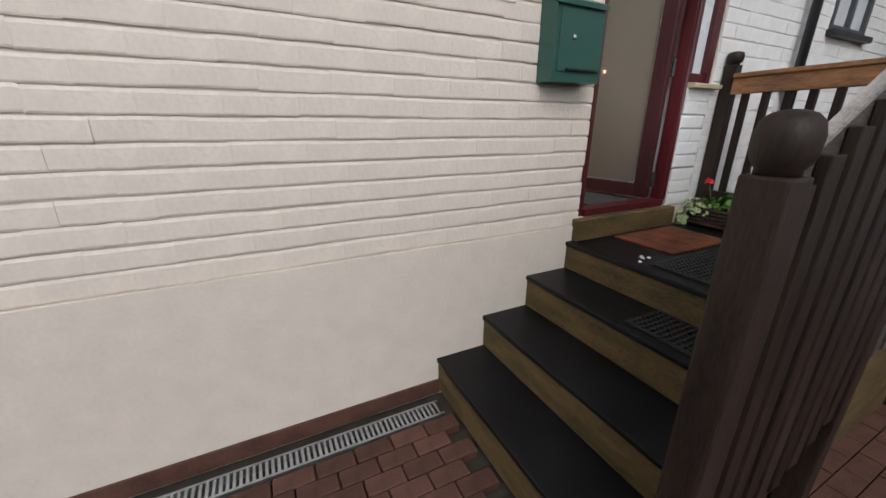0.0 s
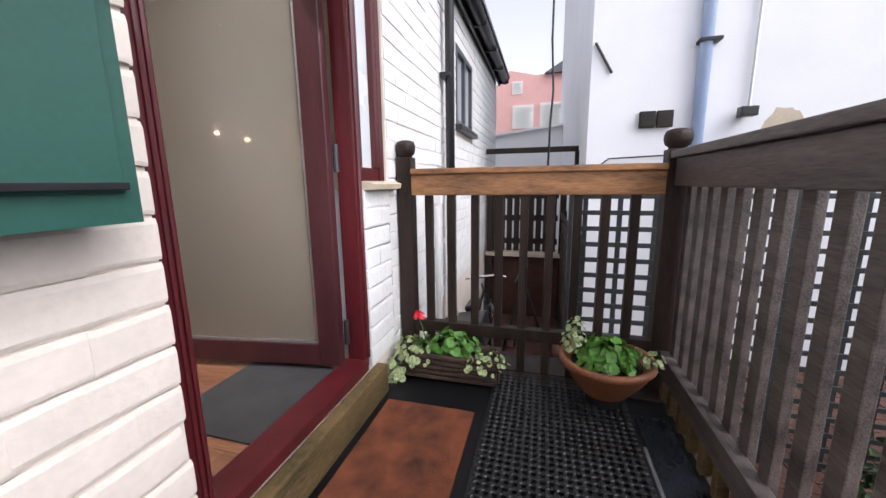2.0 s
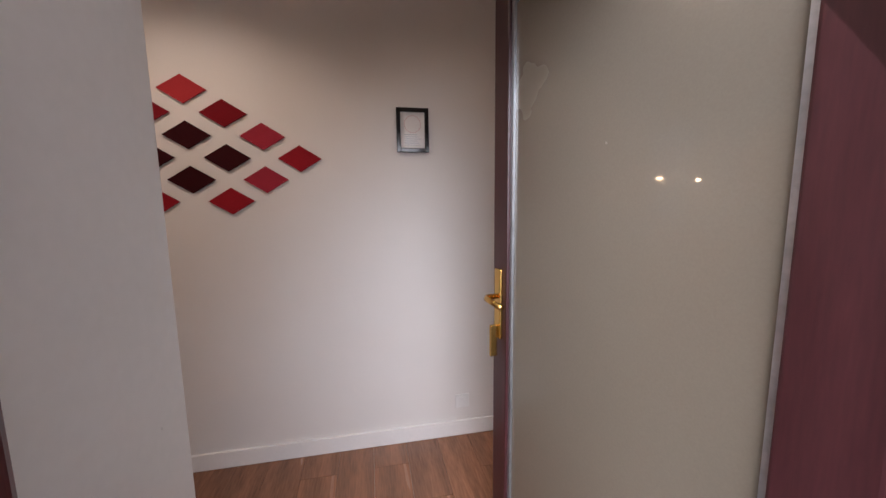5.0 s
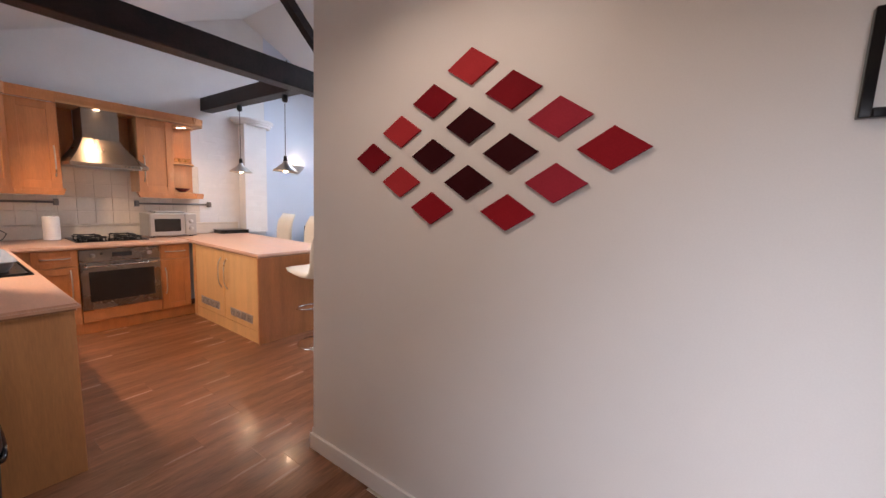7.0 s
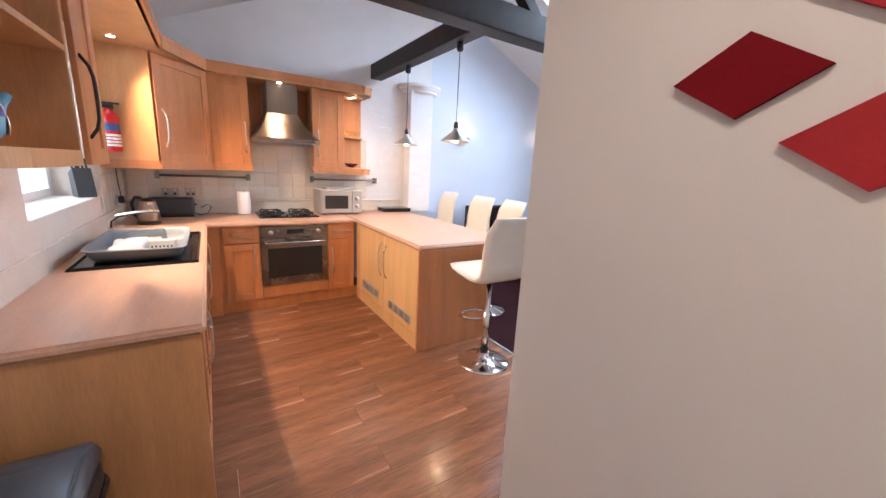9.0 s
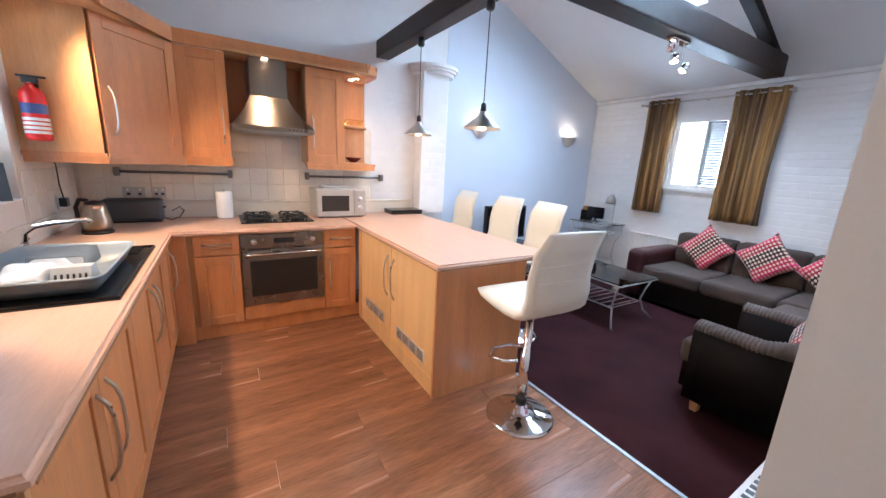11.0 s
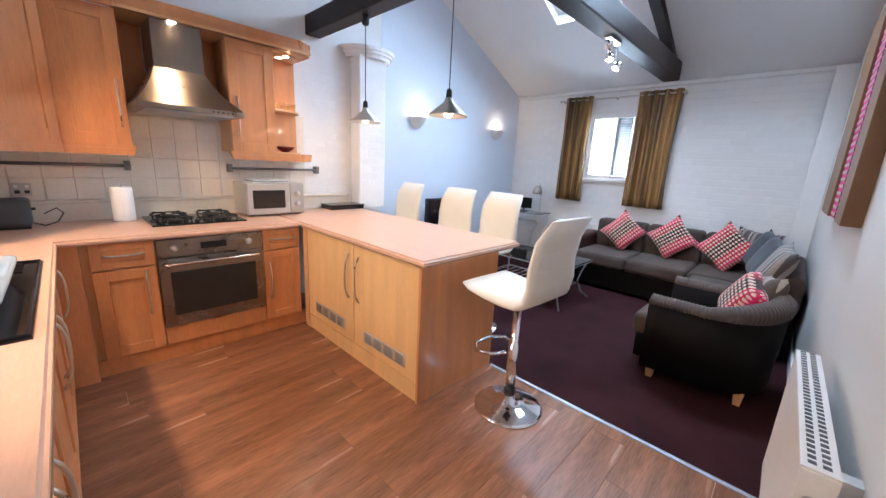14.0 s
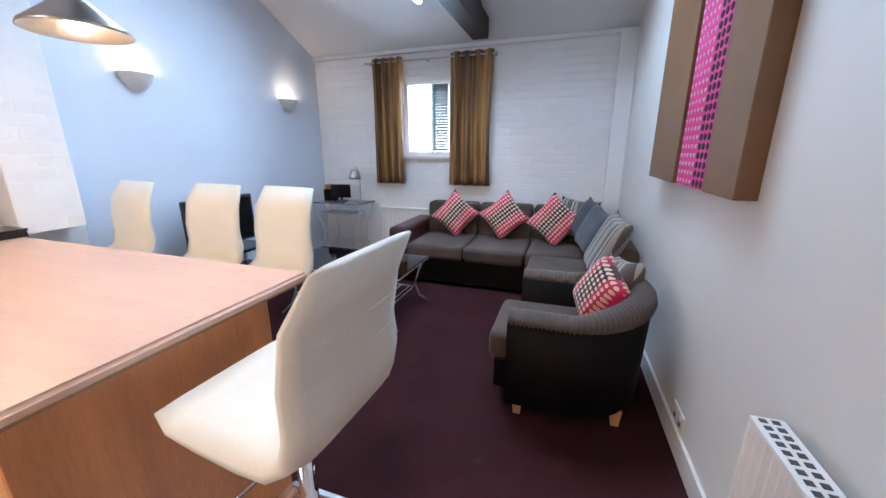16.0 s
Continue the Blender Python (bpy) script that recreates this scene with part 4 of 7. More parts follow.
def pattern(name, kind):
    m = bpy.data.materials.new(name)
    m.use_nodes = True
    n = m.node_tree.nodes
    p = n["Principled BSDF"]
    p.inputs["Roughness"].default_value = 0.9
    p.inputs["Sheen Weight"].default_value = 0.2
    co = n.new("ShaderNodeTexCoord")
    sep = n.new("ShaderNodeSeparateXYZ")
    link(m, co.outputs["Object"], sep.inputs[0])
    ramp = n.new("ShaderNodeValToRGB")
    ramp.color_ramp.interpolation = "CONSTANT"
    def step(i, pos, col):
        e = ramp.color_ramp.elements[i] if i < 2 else ramp.color_ramp.elements.new(pos)
        e.position, e.color = pos, (*col, 1)
    if kind == "stripe":
        mul = n.new("ShaderNodeMath")
        mul.operation, mul.inputs[1].default_value = "MULTIPLY", 9.0
        fr = n.new("ShaderNodeMath")
        fr.operation = "FRACT"
        link(m, sep.outputs["X"], mul.inputs[0])
        link(m, mul.outputs[0], fr.inputs[0])
        link(m, fr.outputs[0], ramp.inputs[0])
        step(0, 0.0, (0.10, 0.085, 0.08))
        step(1, 0.45, (0.42, 0.38, 0.33))
        step(2, 0.62, (0.035, 0.028, 0.027))
        step(3, 0.72, (0.30, 0.26, 0.23))
        link(m, ramp.outputs[0], p.inputs["Base Color"])
    else:
        # rows of dots whose colours run in bands from pink to dark
        mp = n.new("ShaderNodeVectorMath")
        mp.operation = "MULTIPLY"
        mp.inputs[1].default_value = (25, 0, 32)
        link(m, co.outputs["Object"], mp.inputs[0])
        fr = n.new("ShaderNodeVectorMath")
        fr.operation = "FRACTION"
        link(m, mp.outputs[0], fr.inputs[0])
        sub = n.new("ShaderNodeVectorMath")
        sub.operation = "DISTANCE"
        sub.inputs[1].default_value = (0.5, 0.0, 0.5)
        link(m, fr.outputs[0], sub.inputs[0])
        lt = n.new("ShaderNodeMath")
        lt.operation, lt.inputs[1].default_value = "LESS_THAN", 0.34
        link(m, sub.outputs["Value"], lt.inputs[0])
        rng = n.new("ShaderNodeMapRange")
        rng.inputs["From Min"].default_value, rng.inputs["From Max"].default_value = -0.22, 0.22
        link(m, sep.outputs["X"], rng.inputs["Value"])
        link(m, rng.outputs[0], ramp.inputs[0])
        step(0, 0.0, (0.60, 0.012, 0.09))
        step(1, 0.22, (0.30, 0.012, 0.03))
        step(2, 0.36, (0.022, 0.008, 0.010))
        step(3, 0.66, (0.42, 0.012, 0.05))
        step(4, 0.82, (0.62, 0.015, 0.12))
        bg = n.new("ShaderNodeValToRGB")
        bg.color_ramp.interpolation = "CONSTANT"
        bg.color_ramp.elements[0].color = (0.66, 0.50, 0.38, 1)
        bg.color_ramp.elements[1].position, bg.color_ramp.elements[1].color = 0.5, (0.70, 0.46, 0.36, 1)
        link(m, rng.outputs[0], bg.inputs[0])
        mix = n.new("ShaderNodeMix")
        mix.data_type = "RGBA"
        link(m, lt.outputs[0], mix.inputs[0])
        link(m, ramp.outputs[0], mix.inputs[6])
        link(m, bg.outputs[0], mix.inputs[7])
        link(m, mix.outputs[2], p.inputs["Base Color"])
    return m


dots = pattern("pink_dotted_weave", "dots")
stripes = pattern("grey_striped_weave", "stripe")


def cushion(at, size, rx, ry, rz, mat, label):
    t = single("scatter_cushion", pillow(B(), size, size, 0.15, 10), mat, label, "cushion", "scatter cushions", smooth=True)
    t.matrix_world = Matrix.Translation(at) @ Matrix.Rotation(radians(rz), 4, "Z") @ Matrix.Rotation(radians(rx), 4, "X") @ Matrix.Rotation(radians(ry), 4, "Y")
    return t


cushion((-0.62, NORTH - 0.40, 0.68), 0.42, -16, 40, 4, dots, "pink and black dotted cushion propped on its corner")
cushion((-0.06, NORTH - 0.40, 0.69), 0.42, -16, 48, -4, dots, "pink and black dotted cushion propped on its corner")
cushion((0.48, NORTH - 0.46, 0.68), 0.44, -18, 38, -8, dots, "pink and black dotted cushion propped on its corner")
cushion((0.70, NORTH - 0.36, 0.70), 0.42, -14, 4, -20, stripes, "grey and cream striped cushion")
cushion((0.80, NORTH - 0.62, 0.70), 0.42, -20, 20, -55, slate_cushion, "dark slate cushion leaning in the corner")
cushion((0.84, NORTH - 0.86, 0.68), 0.45, -22, 10, -72, slate_cushion, "slate blue cushion leaning in the corner")
cushion((0.90, NORTH - 1.40, 0.68), 0.52, -24, 4, -84, stripes, "grey and cream striped cushion")

# tub chair, open to -x
tc = thing("tub_chair", pose(0.67, 4.27, 0.006), "round-backed tub chair with ribbed grey cord and dark base", "armchair")


def tub_path(k, n=24):
    """From the front of one arm round the back to the other."""
    s = k / n * 2 - 1
    if abs(s) > 0.62:
        return (-0.34 + (1 - (abs(s) - 0.62) / 0.38) * 0.34 + 0.0, math.copysign(0.41, s))
    a = s / 0.62 * math.pi / 2
    return (0.40 * math.cos(a) * 0.98 + 0.0, 0.41 * math.sin(a))


bm = B()
n = 28
outer, inner = [], []
for k in range(n + 1):
    x, y = tub_path(k, n)
    for z, lst, f in ((0.085, outer, 1.0), (0.56, outer, 1.05)):
        lst.append(bm.verts.new((x * f if x > 0 else x, y * f, z)))
    for z, lst in ((0.085, inner), (0.56, inner)):
        g = 0.72 if x > 0 else 1.0
        lst.append(bm.verts.new((x * g, y * 0.68, z)))
for k in range(n):
    i = 2 * k
    bm.faces.new((outer[i], outer[i + 2], outer[i + 3], outer[i + 1]))
    bm.faces.new((inner[i], inner[i + 1], inner[i + 3], inner[i + 2]))
    bm.faces.new((outer[i + 1], outer[i + 3], inner[i + 3], inner[i + 1]))
    bm.faces.new((outer[i], inner[i], inner[i + 2], outer[i + 2]))
for i in (0, 2 * n):
    bm.faces.new((outer[i], outer[i + 1], inner[i + 1], inner[i]))
part("shell", bm, sofa_base_mat, tc, "dark brown faux leather outer shell", True)
# ribbed roll over the top of the back and arms
bm = B()
rings = []
steps = 320
for k in range(steps + 1):
    x, y = tub_path(k / steps * n, n)
    g = 0.92 if x > 0 else 1.0
    c = Vector((x * g, y * 0.88, 0.565 + 0.07 * max(0.0, x) / 0.4))
    x2, y2 = tub_path(min(n, k / steps * n + 0.2), n)
    x1, y1 = tub_path(max(0, k / steps * n - 0.2), n)
    d = Vector((x2 - x1, y2 - y1, 0)).normalized()
    nr = Vector((d.y, -d.x, 0))
    rib = 0.0026 * (1 if k % 4 < 2 else -1)
    h = 0.046 + 0.03 * max(0, x) / 0.4
    rings.append([bm.verts.new(c + nr * (0.072 + rib) * math.cos(q) + Vector((0, 0, (h + rib) * math.sin(q)))) for q in [2 * math.pi * j / 12 for j in range(12)]])
for a, b in zip(rings, rings[1:]):
    for j in range(12):
        bm.faces.new((a[j], a[(j + 1) % 12], b[(j + 1) % 12], b[j]))
bm.faces.new(rings[0])
bm.faces.new(rings[-1])
cord = material("ribbed_grey_cord", (0.095, 0.072, 0.062), 0.9, vary=0.2, scale=5, grain=200, bump=0.4, sheen=0.08)
part("arm_roll", bm, cord, tc, "ribbed grey-brown cord roll", True)
part("seat_cushion", soft_box(B(), -0.47, 0.22, -0.28, 0.28, 0.25, 0.42, 0.06), sofa_seat_mat, tc, "grey seat cushion", True)
part("front_rail", soft_box(B(), -0.43, -0.30, -0.28, 0.28, 0.085, 0.27, 0.015), sofa_base_mat, tc)
for lx, ly in ((-0.27, -0.34), (-0.27, 0.34), (0.26, -0.27), (0.26, 0.27)):
    part("leg", prism(B(), [(lx - 0.03, 0.09), (lx + 0.03, 0.09), (lx + 0.02, 0.0), (lx - 0.02, 0.0)], ly - 0.027, ly + 0.027, "y"), beech_light, tc, "tapered pale wood leg")
tc.scale = (0.94, 0.95, 1.0)
cushion((0.80, 4.30, 0.62), 0.36, -25, 20, -70, dots, "small pink and black dotted cushion on the tub chair")
cushion((0.90, 4.40, 0.63), 0.36, -20, -10, -80, stripes, "small grey striped cushion on the tub chair")

silver_wire = material("pale_silver_wire", (0.60, 0.61, 0.62), 0.4, metal=0.35, vary=0.06)
# glass coffee table
ct = thing("coffee_table", pose(-1.16, 4.88, 0.006), "glass coffee table on a scrolled silver wire frame", "coffee table")
part("glass_top", box(B(), -0.58, 0.58, -0.32, 0.32, 0.44, 0.452, 0.003), smoke_glass, ct, "clear bevelled glass top")
part("top_rim", sweep(B(), [(-0.575, -0.315, 0.432), (0.575, -0.315, 0.432), (0.575, 0.315, 0.432), (-0.575, 0.315, 0.432)], 0.008, 6, True), silver_wire, ct)
for sx in (-1, 1):
    for sy in (-1, 1):
        part("leg", sweep(B(), [(sx * 0.54, sy * 0.29, 0.43), (sx * 0.50, sy * 0.26, 0.32), (sx * 0.47, sy * 0.24, 0.20), (sx * 0.50, sy * 0.27, 0.08), (sx * 0.56, sy * 0.34, 0.0)], 0.009, 6), silver_wire, ct, smooth=True)
    part("scroll", sweep(B(), [(sx * (0.47 + 0.035 * math.cos(q) * (1 - q / 14)), -0.24 + 0.0, 0.36 + 0.035 * math.sin(q) * (1 - q / 14)) for q in [k * 0.6 for k in range(20)]], 0.005, 5), silver_wire, ct, smooth=True)
part("shelf_rim", sweep(B(), [(-0.46, -0.24, 0.17), (0.46, -0.24, 0.17), (0.46, 0.24, 0.17), (-0.46, 0.24, 0.17)], 0.007, 6, True), silver_wire, ct)
for k in range(11):
    part("shelf_rod", sweep(B(), [(-0.46 + 0.92 * (k + 0.5) / 11, -0.24, 0.17), (-0.46 + 0.92 * (k + 0.5) / 11, 0.24, 0.17)], 0.004, 5), silver_wire, ct)

# ---- radiator, canvas, window and curtains ----
rd = thing("radiator", pose(east(2.33) - 0.02, 2.33, 0, 0, 0, 1.26), "white double panel radiator with a slotted top grille", "radiator")
RL = 3.18 - 2.33
for k, xo in enumerate((-0.10, -0.05)):
    bm = B()
    n = int(RL / 0.034)
    vs = []
    for i in range(n * 2 + 1):
        y = i / (n * 2) * RL
        off = 0.006 if i % 2 else 0.0
        vs.append((bm.verts.new((xo - off, y, 0.18)), bm.verts.new((xo - off, y, 0.745)), bm.verts.new((xo + 0.012, y, 0.18)), bm.verts.new((xo + 0.012, y, 0.745))))
    for a, b in zip(vs, vs[1:]):
        bm.faces.new((a[0], b[0], b[1], a[1]))
        bm.faces.new((a[2], a[3], b[3], b[2]))
        bm.faces.new((a[1], b[1], b[3], a[3]))
        bm.faces.new((a[0], a[2], b[2], b[0]))
    bm.faces.new((vs[0][0], vs[0][1], vs[0][3], vs[0][2]))
    bm.faces.new((vs[-1][0], vs[-1][1], vs[-1][3], vs[-1][2]))
    part("panel", bm, white_gloss, rd, "white ribbed steel panel")
gr = part("top_grille", box(B(), -0.108, -0.036, 0.0, RL, 0.745, 0.757, 0.003), white_gloss, rd, "white top grille")
for i in range(int(RL / 0.026)):
    for j in range(2):
        part("slot", box(B(), -0.095 + j * 0.027, -0.079 + j * 0.027, 0.02 + i * 0.026, 0.034 + i * 0.026, 0.7565, 0.7585), grey_plastic, gr)
for y in (0.0, RL):
    part("side_panel", box(B(), -0.106, -0.036, y - 0.004, y + 0.004, 0.18, 0.75, 0.002), white_gloss, rd)
part("valve", sweep(B(), [(-0.06, RL + 0.03, 0.0), (-0.06, RL + 0.03, 0.2), (-0.06, RL, 0.22)], 0.011, 8), chrome, rd, smooth=True)
part("bracket", box(B(), -0.04, 0.02, 0.1, 0.14, 0.25, 0.7), white_gloss, rd)
part("end_cap", lathe(B(), [(0.026, 0.0), (0.026, 0.008), (0.018, 0.012), (0.014, 0.006), (0.0, 0.006)], 18), satin, rd, "round metal blanking cap", True).matrix_local = Matrix.Translation((-0.07, -0.004, 0.66)) @ Matrix.Rotation(math.pi / 2, 4, "X")

# striped three-part canvas, its face set off the wall
ca = thing("canvas_panel", pose(EAST, 0, 0), "tall bronze canvas with a pink dotted band", "picture")
ca.matrix_world = pose(EAST, 4.3, 0, 0, 0, 1.26) @ Matrix.Translation((0, -4.3, 0))
for n, y0, y1, d, mt, lb in (("bronze_panel", 4.37, 4.92, 0.075, gold_panel, "bronze silk panel"), ("dark_edge", 3.955, 3.995, 0.062, black_plastic, ""), ("bronze_panel", 3.665, 3.955, 0.072, gold_panel, "bronze silk panel")):
    part(n, box(B(), -d, 0.0, y0, y1, 1.235, 2.42, 0.004), mt, ca, lb)
pk = part("pink_band", box(B(), -0.06, 0.0, 3.995, 4.37, 1.235, 2.42, 0.004), material("hot_pink_canvas", (0.62, 0.03, 0.22), 0.8, vary=0.15, scale=6, grain=160, bump=0.2), ca, "hot pink band with rows of dots")
dot_m = material("cream_dot", (0.66, 0.48, 0.46), 0.8)
black_dot = material("dark_dot", (0.02, 0.012, 0.013), 0.8)
dot = mesh_of(lathe(B(), [(0.010, 0), (0.008, 0.003), (0.0, 0.003)], 8), "dot", dot_m)
dotb = mesh_of(lathe(B(), [(0.016, 0), (0.014, 0.003), (0.0, 0.003)], 8), "dot", black_dot)
for i in range(8):
    for j in range(30):
        o = new("dot", dotb if i < 3 else dot)
        o.parent = pk
        o.matrix_local = Matrix.Translation((-0.0602, 4.02 + i * 0.046, 1.258 + j * 0.039)) @ Matrix.Rotation(-math.pi / 2, 4, "Y")

wd = thing("window_1", pose(-1.115, NORTH, 1.33), "white framed window over the sofa, with a dark blind at one side", "window", kind="structure")
for a in ((-0.315, -0.265, 0, 0.88), (0.265, 0.315, 0, 0.88), (0.04, 0.08, 0.05, 0.83)):
    part("window_frame", box(B(), a[0], a[1], 0.05, 0.11, a[2], a[3], 0.004), white_gloss, wd)
for z in (0.0, 0.83):
    part("window_frame", box(B(), -0.265, 0.265, 0.05, 0.11, z, z + 0.05, 0.004), white_gloss, wd)
part("window_sill", box(B(), -0.33, 0.33, -0.03, 0.06, -0.035, -0.002, 0.005), white_gloss, wd)
for a in ((-0.265, 0.04), (0.08, 0.265)):
    g = part("pane", box(B(), a[0], a[1], 0.075, 0.081, 0.05, 0.83), clear_glass, wd)
    g.visible_shadow = False
for k in range(24):
    part("slat", box(B(), 0.08, 0.265, 0.02, 0.045, 0.06 + k * 0.032, 0.088 + k * 0.032, 0, 1), slate_roof, wd)
lw = bpy.data.lights.new("window_daylight", "AREA")
lw.shape, lw.size, lw.size_y, lw.energy, lw.color = "RECTANGLE", 0.55, 0.8, W_WIN, (0.80, 0.90, 1.0)
lo = new("window_daylight", lw)
lo.matrix_world = look((-1.115, NORTH + 0.33, 1.77), (-1.115, 3.0, 1.2))
# added sheet that glows so the rear window shows white
structure("backdrop_north", box(B(), -6, 4, 9.5, 9.6, GROUND, 5.0), window_white, "glowing white backdrop standing in for daylight outside the rear window")


def curtain(x0, x1, label):
    t = thing("curtain", pose((x0 + x1) / 2, NORTH - 0.085, 0.985), label, "curtain", "curtains")
    w = x1 - x0
    bm = B()
    n, rows = 60, 14
    grid = []
    for j in range(rows + 1):
        v = j / rows
        row = []
        for i in range(n + 1):
            u = i / n
            fold = 0.042 * math.sin(u * math.pi * 2 * 4.0 + 0.6) * (0.75 + 0.25 * math.sin(v * 3 + u * 4))
            wide = 1 - 0.05 * math.sin(v * math.pi) + 0.03 * math.sin(v * 5 + u * 3)
            row.append(bm.verts.new(((u - 0.5) * w * wide, fold, v * 1.47)))
        grid.append(row)
    for a, b in zip(grid, grid[1:]):
        for i in range(n):
            bm.faces.new((a[i], a[i + 1], b[i + 1], b[i]))
    c = part("cloth", bm, curtain_mat, t, "bronze and gold striped eyelet cloth", True)
    so_ = c.modifiers.new("thick", "SOLIDIFY")
    so_.thickness = 0.004
    for k in range(5):
        part("eyelet", sweep(B(), [((-0.42 + 0.21 * k) * w + 0.0, 0.022 * math.cos(q), 1.425 + 0.022 * math.sin(q)) for q in [i * math.pi / 5 for i in range(10)]], 0.004, 5, True), chrome, t, smooth=True)
    return t


curtain(-1.80, -1.40, "bronze and gold striped eyelet curtain, drawn back")
curtain(-0.80, -0.30, "bronze and gold striped eyelet curtain, drawn back")
rod = thing("curtain_rod", pose(0, NORTH - 0.085, 2.41), "thin satin metal curtain rod", "curtain rod")
part("rod", sweep(B(), [(-1.87, 0, 0), (-0.27, 0, 0)], 0.009, 8), satin, rod, smooth=True)
for x in (-1.87, -0.27):
    part("finial", lathe(B(), [(0.0, -0.02), (0.016, -0.01), (0.018, 0.0), (0.016, 0.01), (0.0, 0.02)], 10, (x, 0, 0), False), satin, rod, smooth=True)
for x in (-1.84, -1.08, -0.28):
    part("bracket", box(B(), x - 0.008, x + 0.008, -0.01, 0.085, -0.012, 0.0), satin, rod)

# daylight through the roof lights
for x0, x1 in SKYLIGHTS:
    ls = bpy.data.lights.new("roof_daylight", "AREA")
    ls.shape, ls.size, ls.size_y, ls.energy, ls.color = "RECTANGLE", x1 - x0 - 0.1, 0.85, W_SKY, (0.72, 0.86, 1.0)
    yy = 4.93
    o = new("roof_daylight", ls)
    o.matrix_world = look(((x0 + x1) / 2, yy + 0.07, slope(yy) + 0.17), ((x0 + x1) / 2, yy - PITCH * 2, slope(yy) - 2))
kw = bpy.data.lights.new("kitchen_window_daylight", "AREA")
kw.shape, kw.size, kw.size_y, kw.energy, kw.color = "RECTANGLE", 1.25, 0.8, W_KWIN, (0.85, 0.93, 1.0)
o = new("kitchen_window_daylight", kw)
o.matrix_world = look((-1.06, 0.06, 1.6), (-1.06, 3.0, 1.0))

ld = bpy.data.lights.new("doorway_daylight", "AREA")
ld.shape, ld.size, ld.size_y, ld.energy, ld.color = "RECTANGLE", 0.50, 1.5, W_DOOR, (0.88, 0.94, 1.0)
ld.spread = radians(95)
o = new("doorway_daylight", ld)
o.matrix_world = look((3.34, 0.02, 1.3), (3.62, 1.6, 0.35))

# ---- hall: red diamond tiles, picture, doors ----
reds = {"c": (0.30, 0.012, 0.02), "b": (0.42, 0.035, 0.04), "r": (0.36, 0.03, 0.05), "d": (0.036, 0.003, 0.005), "e": (0.20, 0.007, 0.013)}
red_m = {k: material("felt_diamond_" + n, v, 0.75, vary=0.1, scale=8, grain=200, bump=0.2) for (k, v), n in zip(reds.items(), ("crimson", "scarlet", "rose", "maroon", "deep_red"))}
for felt in red_m.values():
    felt.node_tree.nodes["Principled BSDF"].inputs["Specular IOR Level"].default_value = 0.12
words = {"c": "crimson", "b": "scarlet", "r": "rose red", "d": "dark maroon", "e": "deep red"}
tints = {(0, 0): "e", (1, 0): "b", (2, 0): "e", (3, 0): "b", (3, 1): "e", (3, 2): "r", (3, 3): "c", (2, 3): "r", (1, 3): "c", (0, 1): "b", (0, 2): "c"}
for i in range(4):
    for j in range(4):
        if (i, j) == (0, 3):
            continue
        k = tints.get((i, j), "d")
        cx, cz = 1.676 + 0.1696 * i + 0.1732 * j, 1.666 + 0.1073 * (i - j)
        bm = prism(B(), [(-0.107, 0), (0, -0.067), (0.107, 0), (0, 0.067)], -0.012, -0.001, "y")
        single("wall_diamond", bm, red_m[k], words[k] + " padded diamond tile on the hall wall", "wall decoration", "red wall diamonds", m=pose(cx, HALL_Y, cz))


pale_print = material("pale_pink_print", (0.66, 0.45, 0.45), 0.8)


def framed_picture(m, w, h, label):
    t = thing("picture_frame", m, label, "picture", "framed notices")
    b = 0.022
    for n, a in (("frame_side", (0, b, 0, h)), ("frame_side", (w - b, w, 0, h)), ("frame_rail", (b, w - b, 0, b)), ("frame_rail", (b, w - b, h - b, h))):
        part(n, box(B(), a[0], a[1], -0.022, -0.001, a[2], a[3], 0.003), black_gloss, t)
    p = part("sheet", box(B(), b, w - b, -0.008, -0.002, b, h - b), paper, t, "white printed certificate")
    pts = [(w / 2 + 0.045 * math.cos(q), -0.009, h * 0.64 + 0.045 * math.sin(q)) for q in [k * math.pi / 8 for k in range(16)]]
    part("printed_ring", sweep(B(), pts, 0.0014, 4, True), pale_print, p)
    for k in range(6):
        part("text_line", box(B(), b + 0.02, w - b - 0.02 - 0.01 * (k % 3), -0.010, -0.0085, h * 0.16 + k * 0.011, h * 0.16 + k * 0.011 + 0.003), galv, p)


framed_picture(pose(3.205, HALL_Y, 1.705), 0.175, 0.234, "black framed certificate on the hall wall")
framed_picture(pose(HALL_END + 0.0, 2.45, 1.705, 0, 0, 90), 0.175, 0.234, "black framed notice in the hall")
sk = thing("wall_socket", pose(3.563, HALL_Y, 0.22), "white double wall socket low on the hall wall", "socket")
part("plate", box(B(), -0.043, 0.043, -0.009, -0.001, -0.043, 0.043, 0.003), white_plastic, sk)
part("rocker", box(B(), -0.012, 0.012, -0.013, -0.008, 0.008, 0.026, 0.002), white_plastic, sk)
structure("ceiling_hall", box(B(), 2.2, 5.0, SOUTH - 0.04, 3.55, 2.62, 2.70), ceiling_paint, "flat hall ceiling")
for x, y, f in ((2.15, 1.10, 3.3), (3.45, 1.10, 0.6), (4.3, 2.3, 2.5)):
    downlight(x, y, 2.62, W_HALL * f, (0, 0, -1), 150, (1.0, 0.79, 0.60))

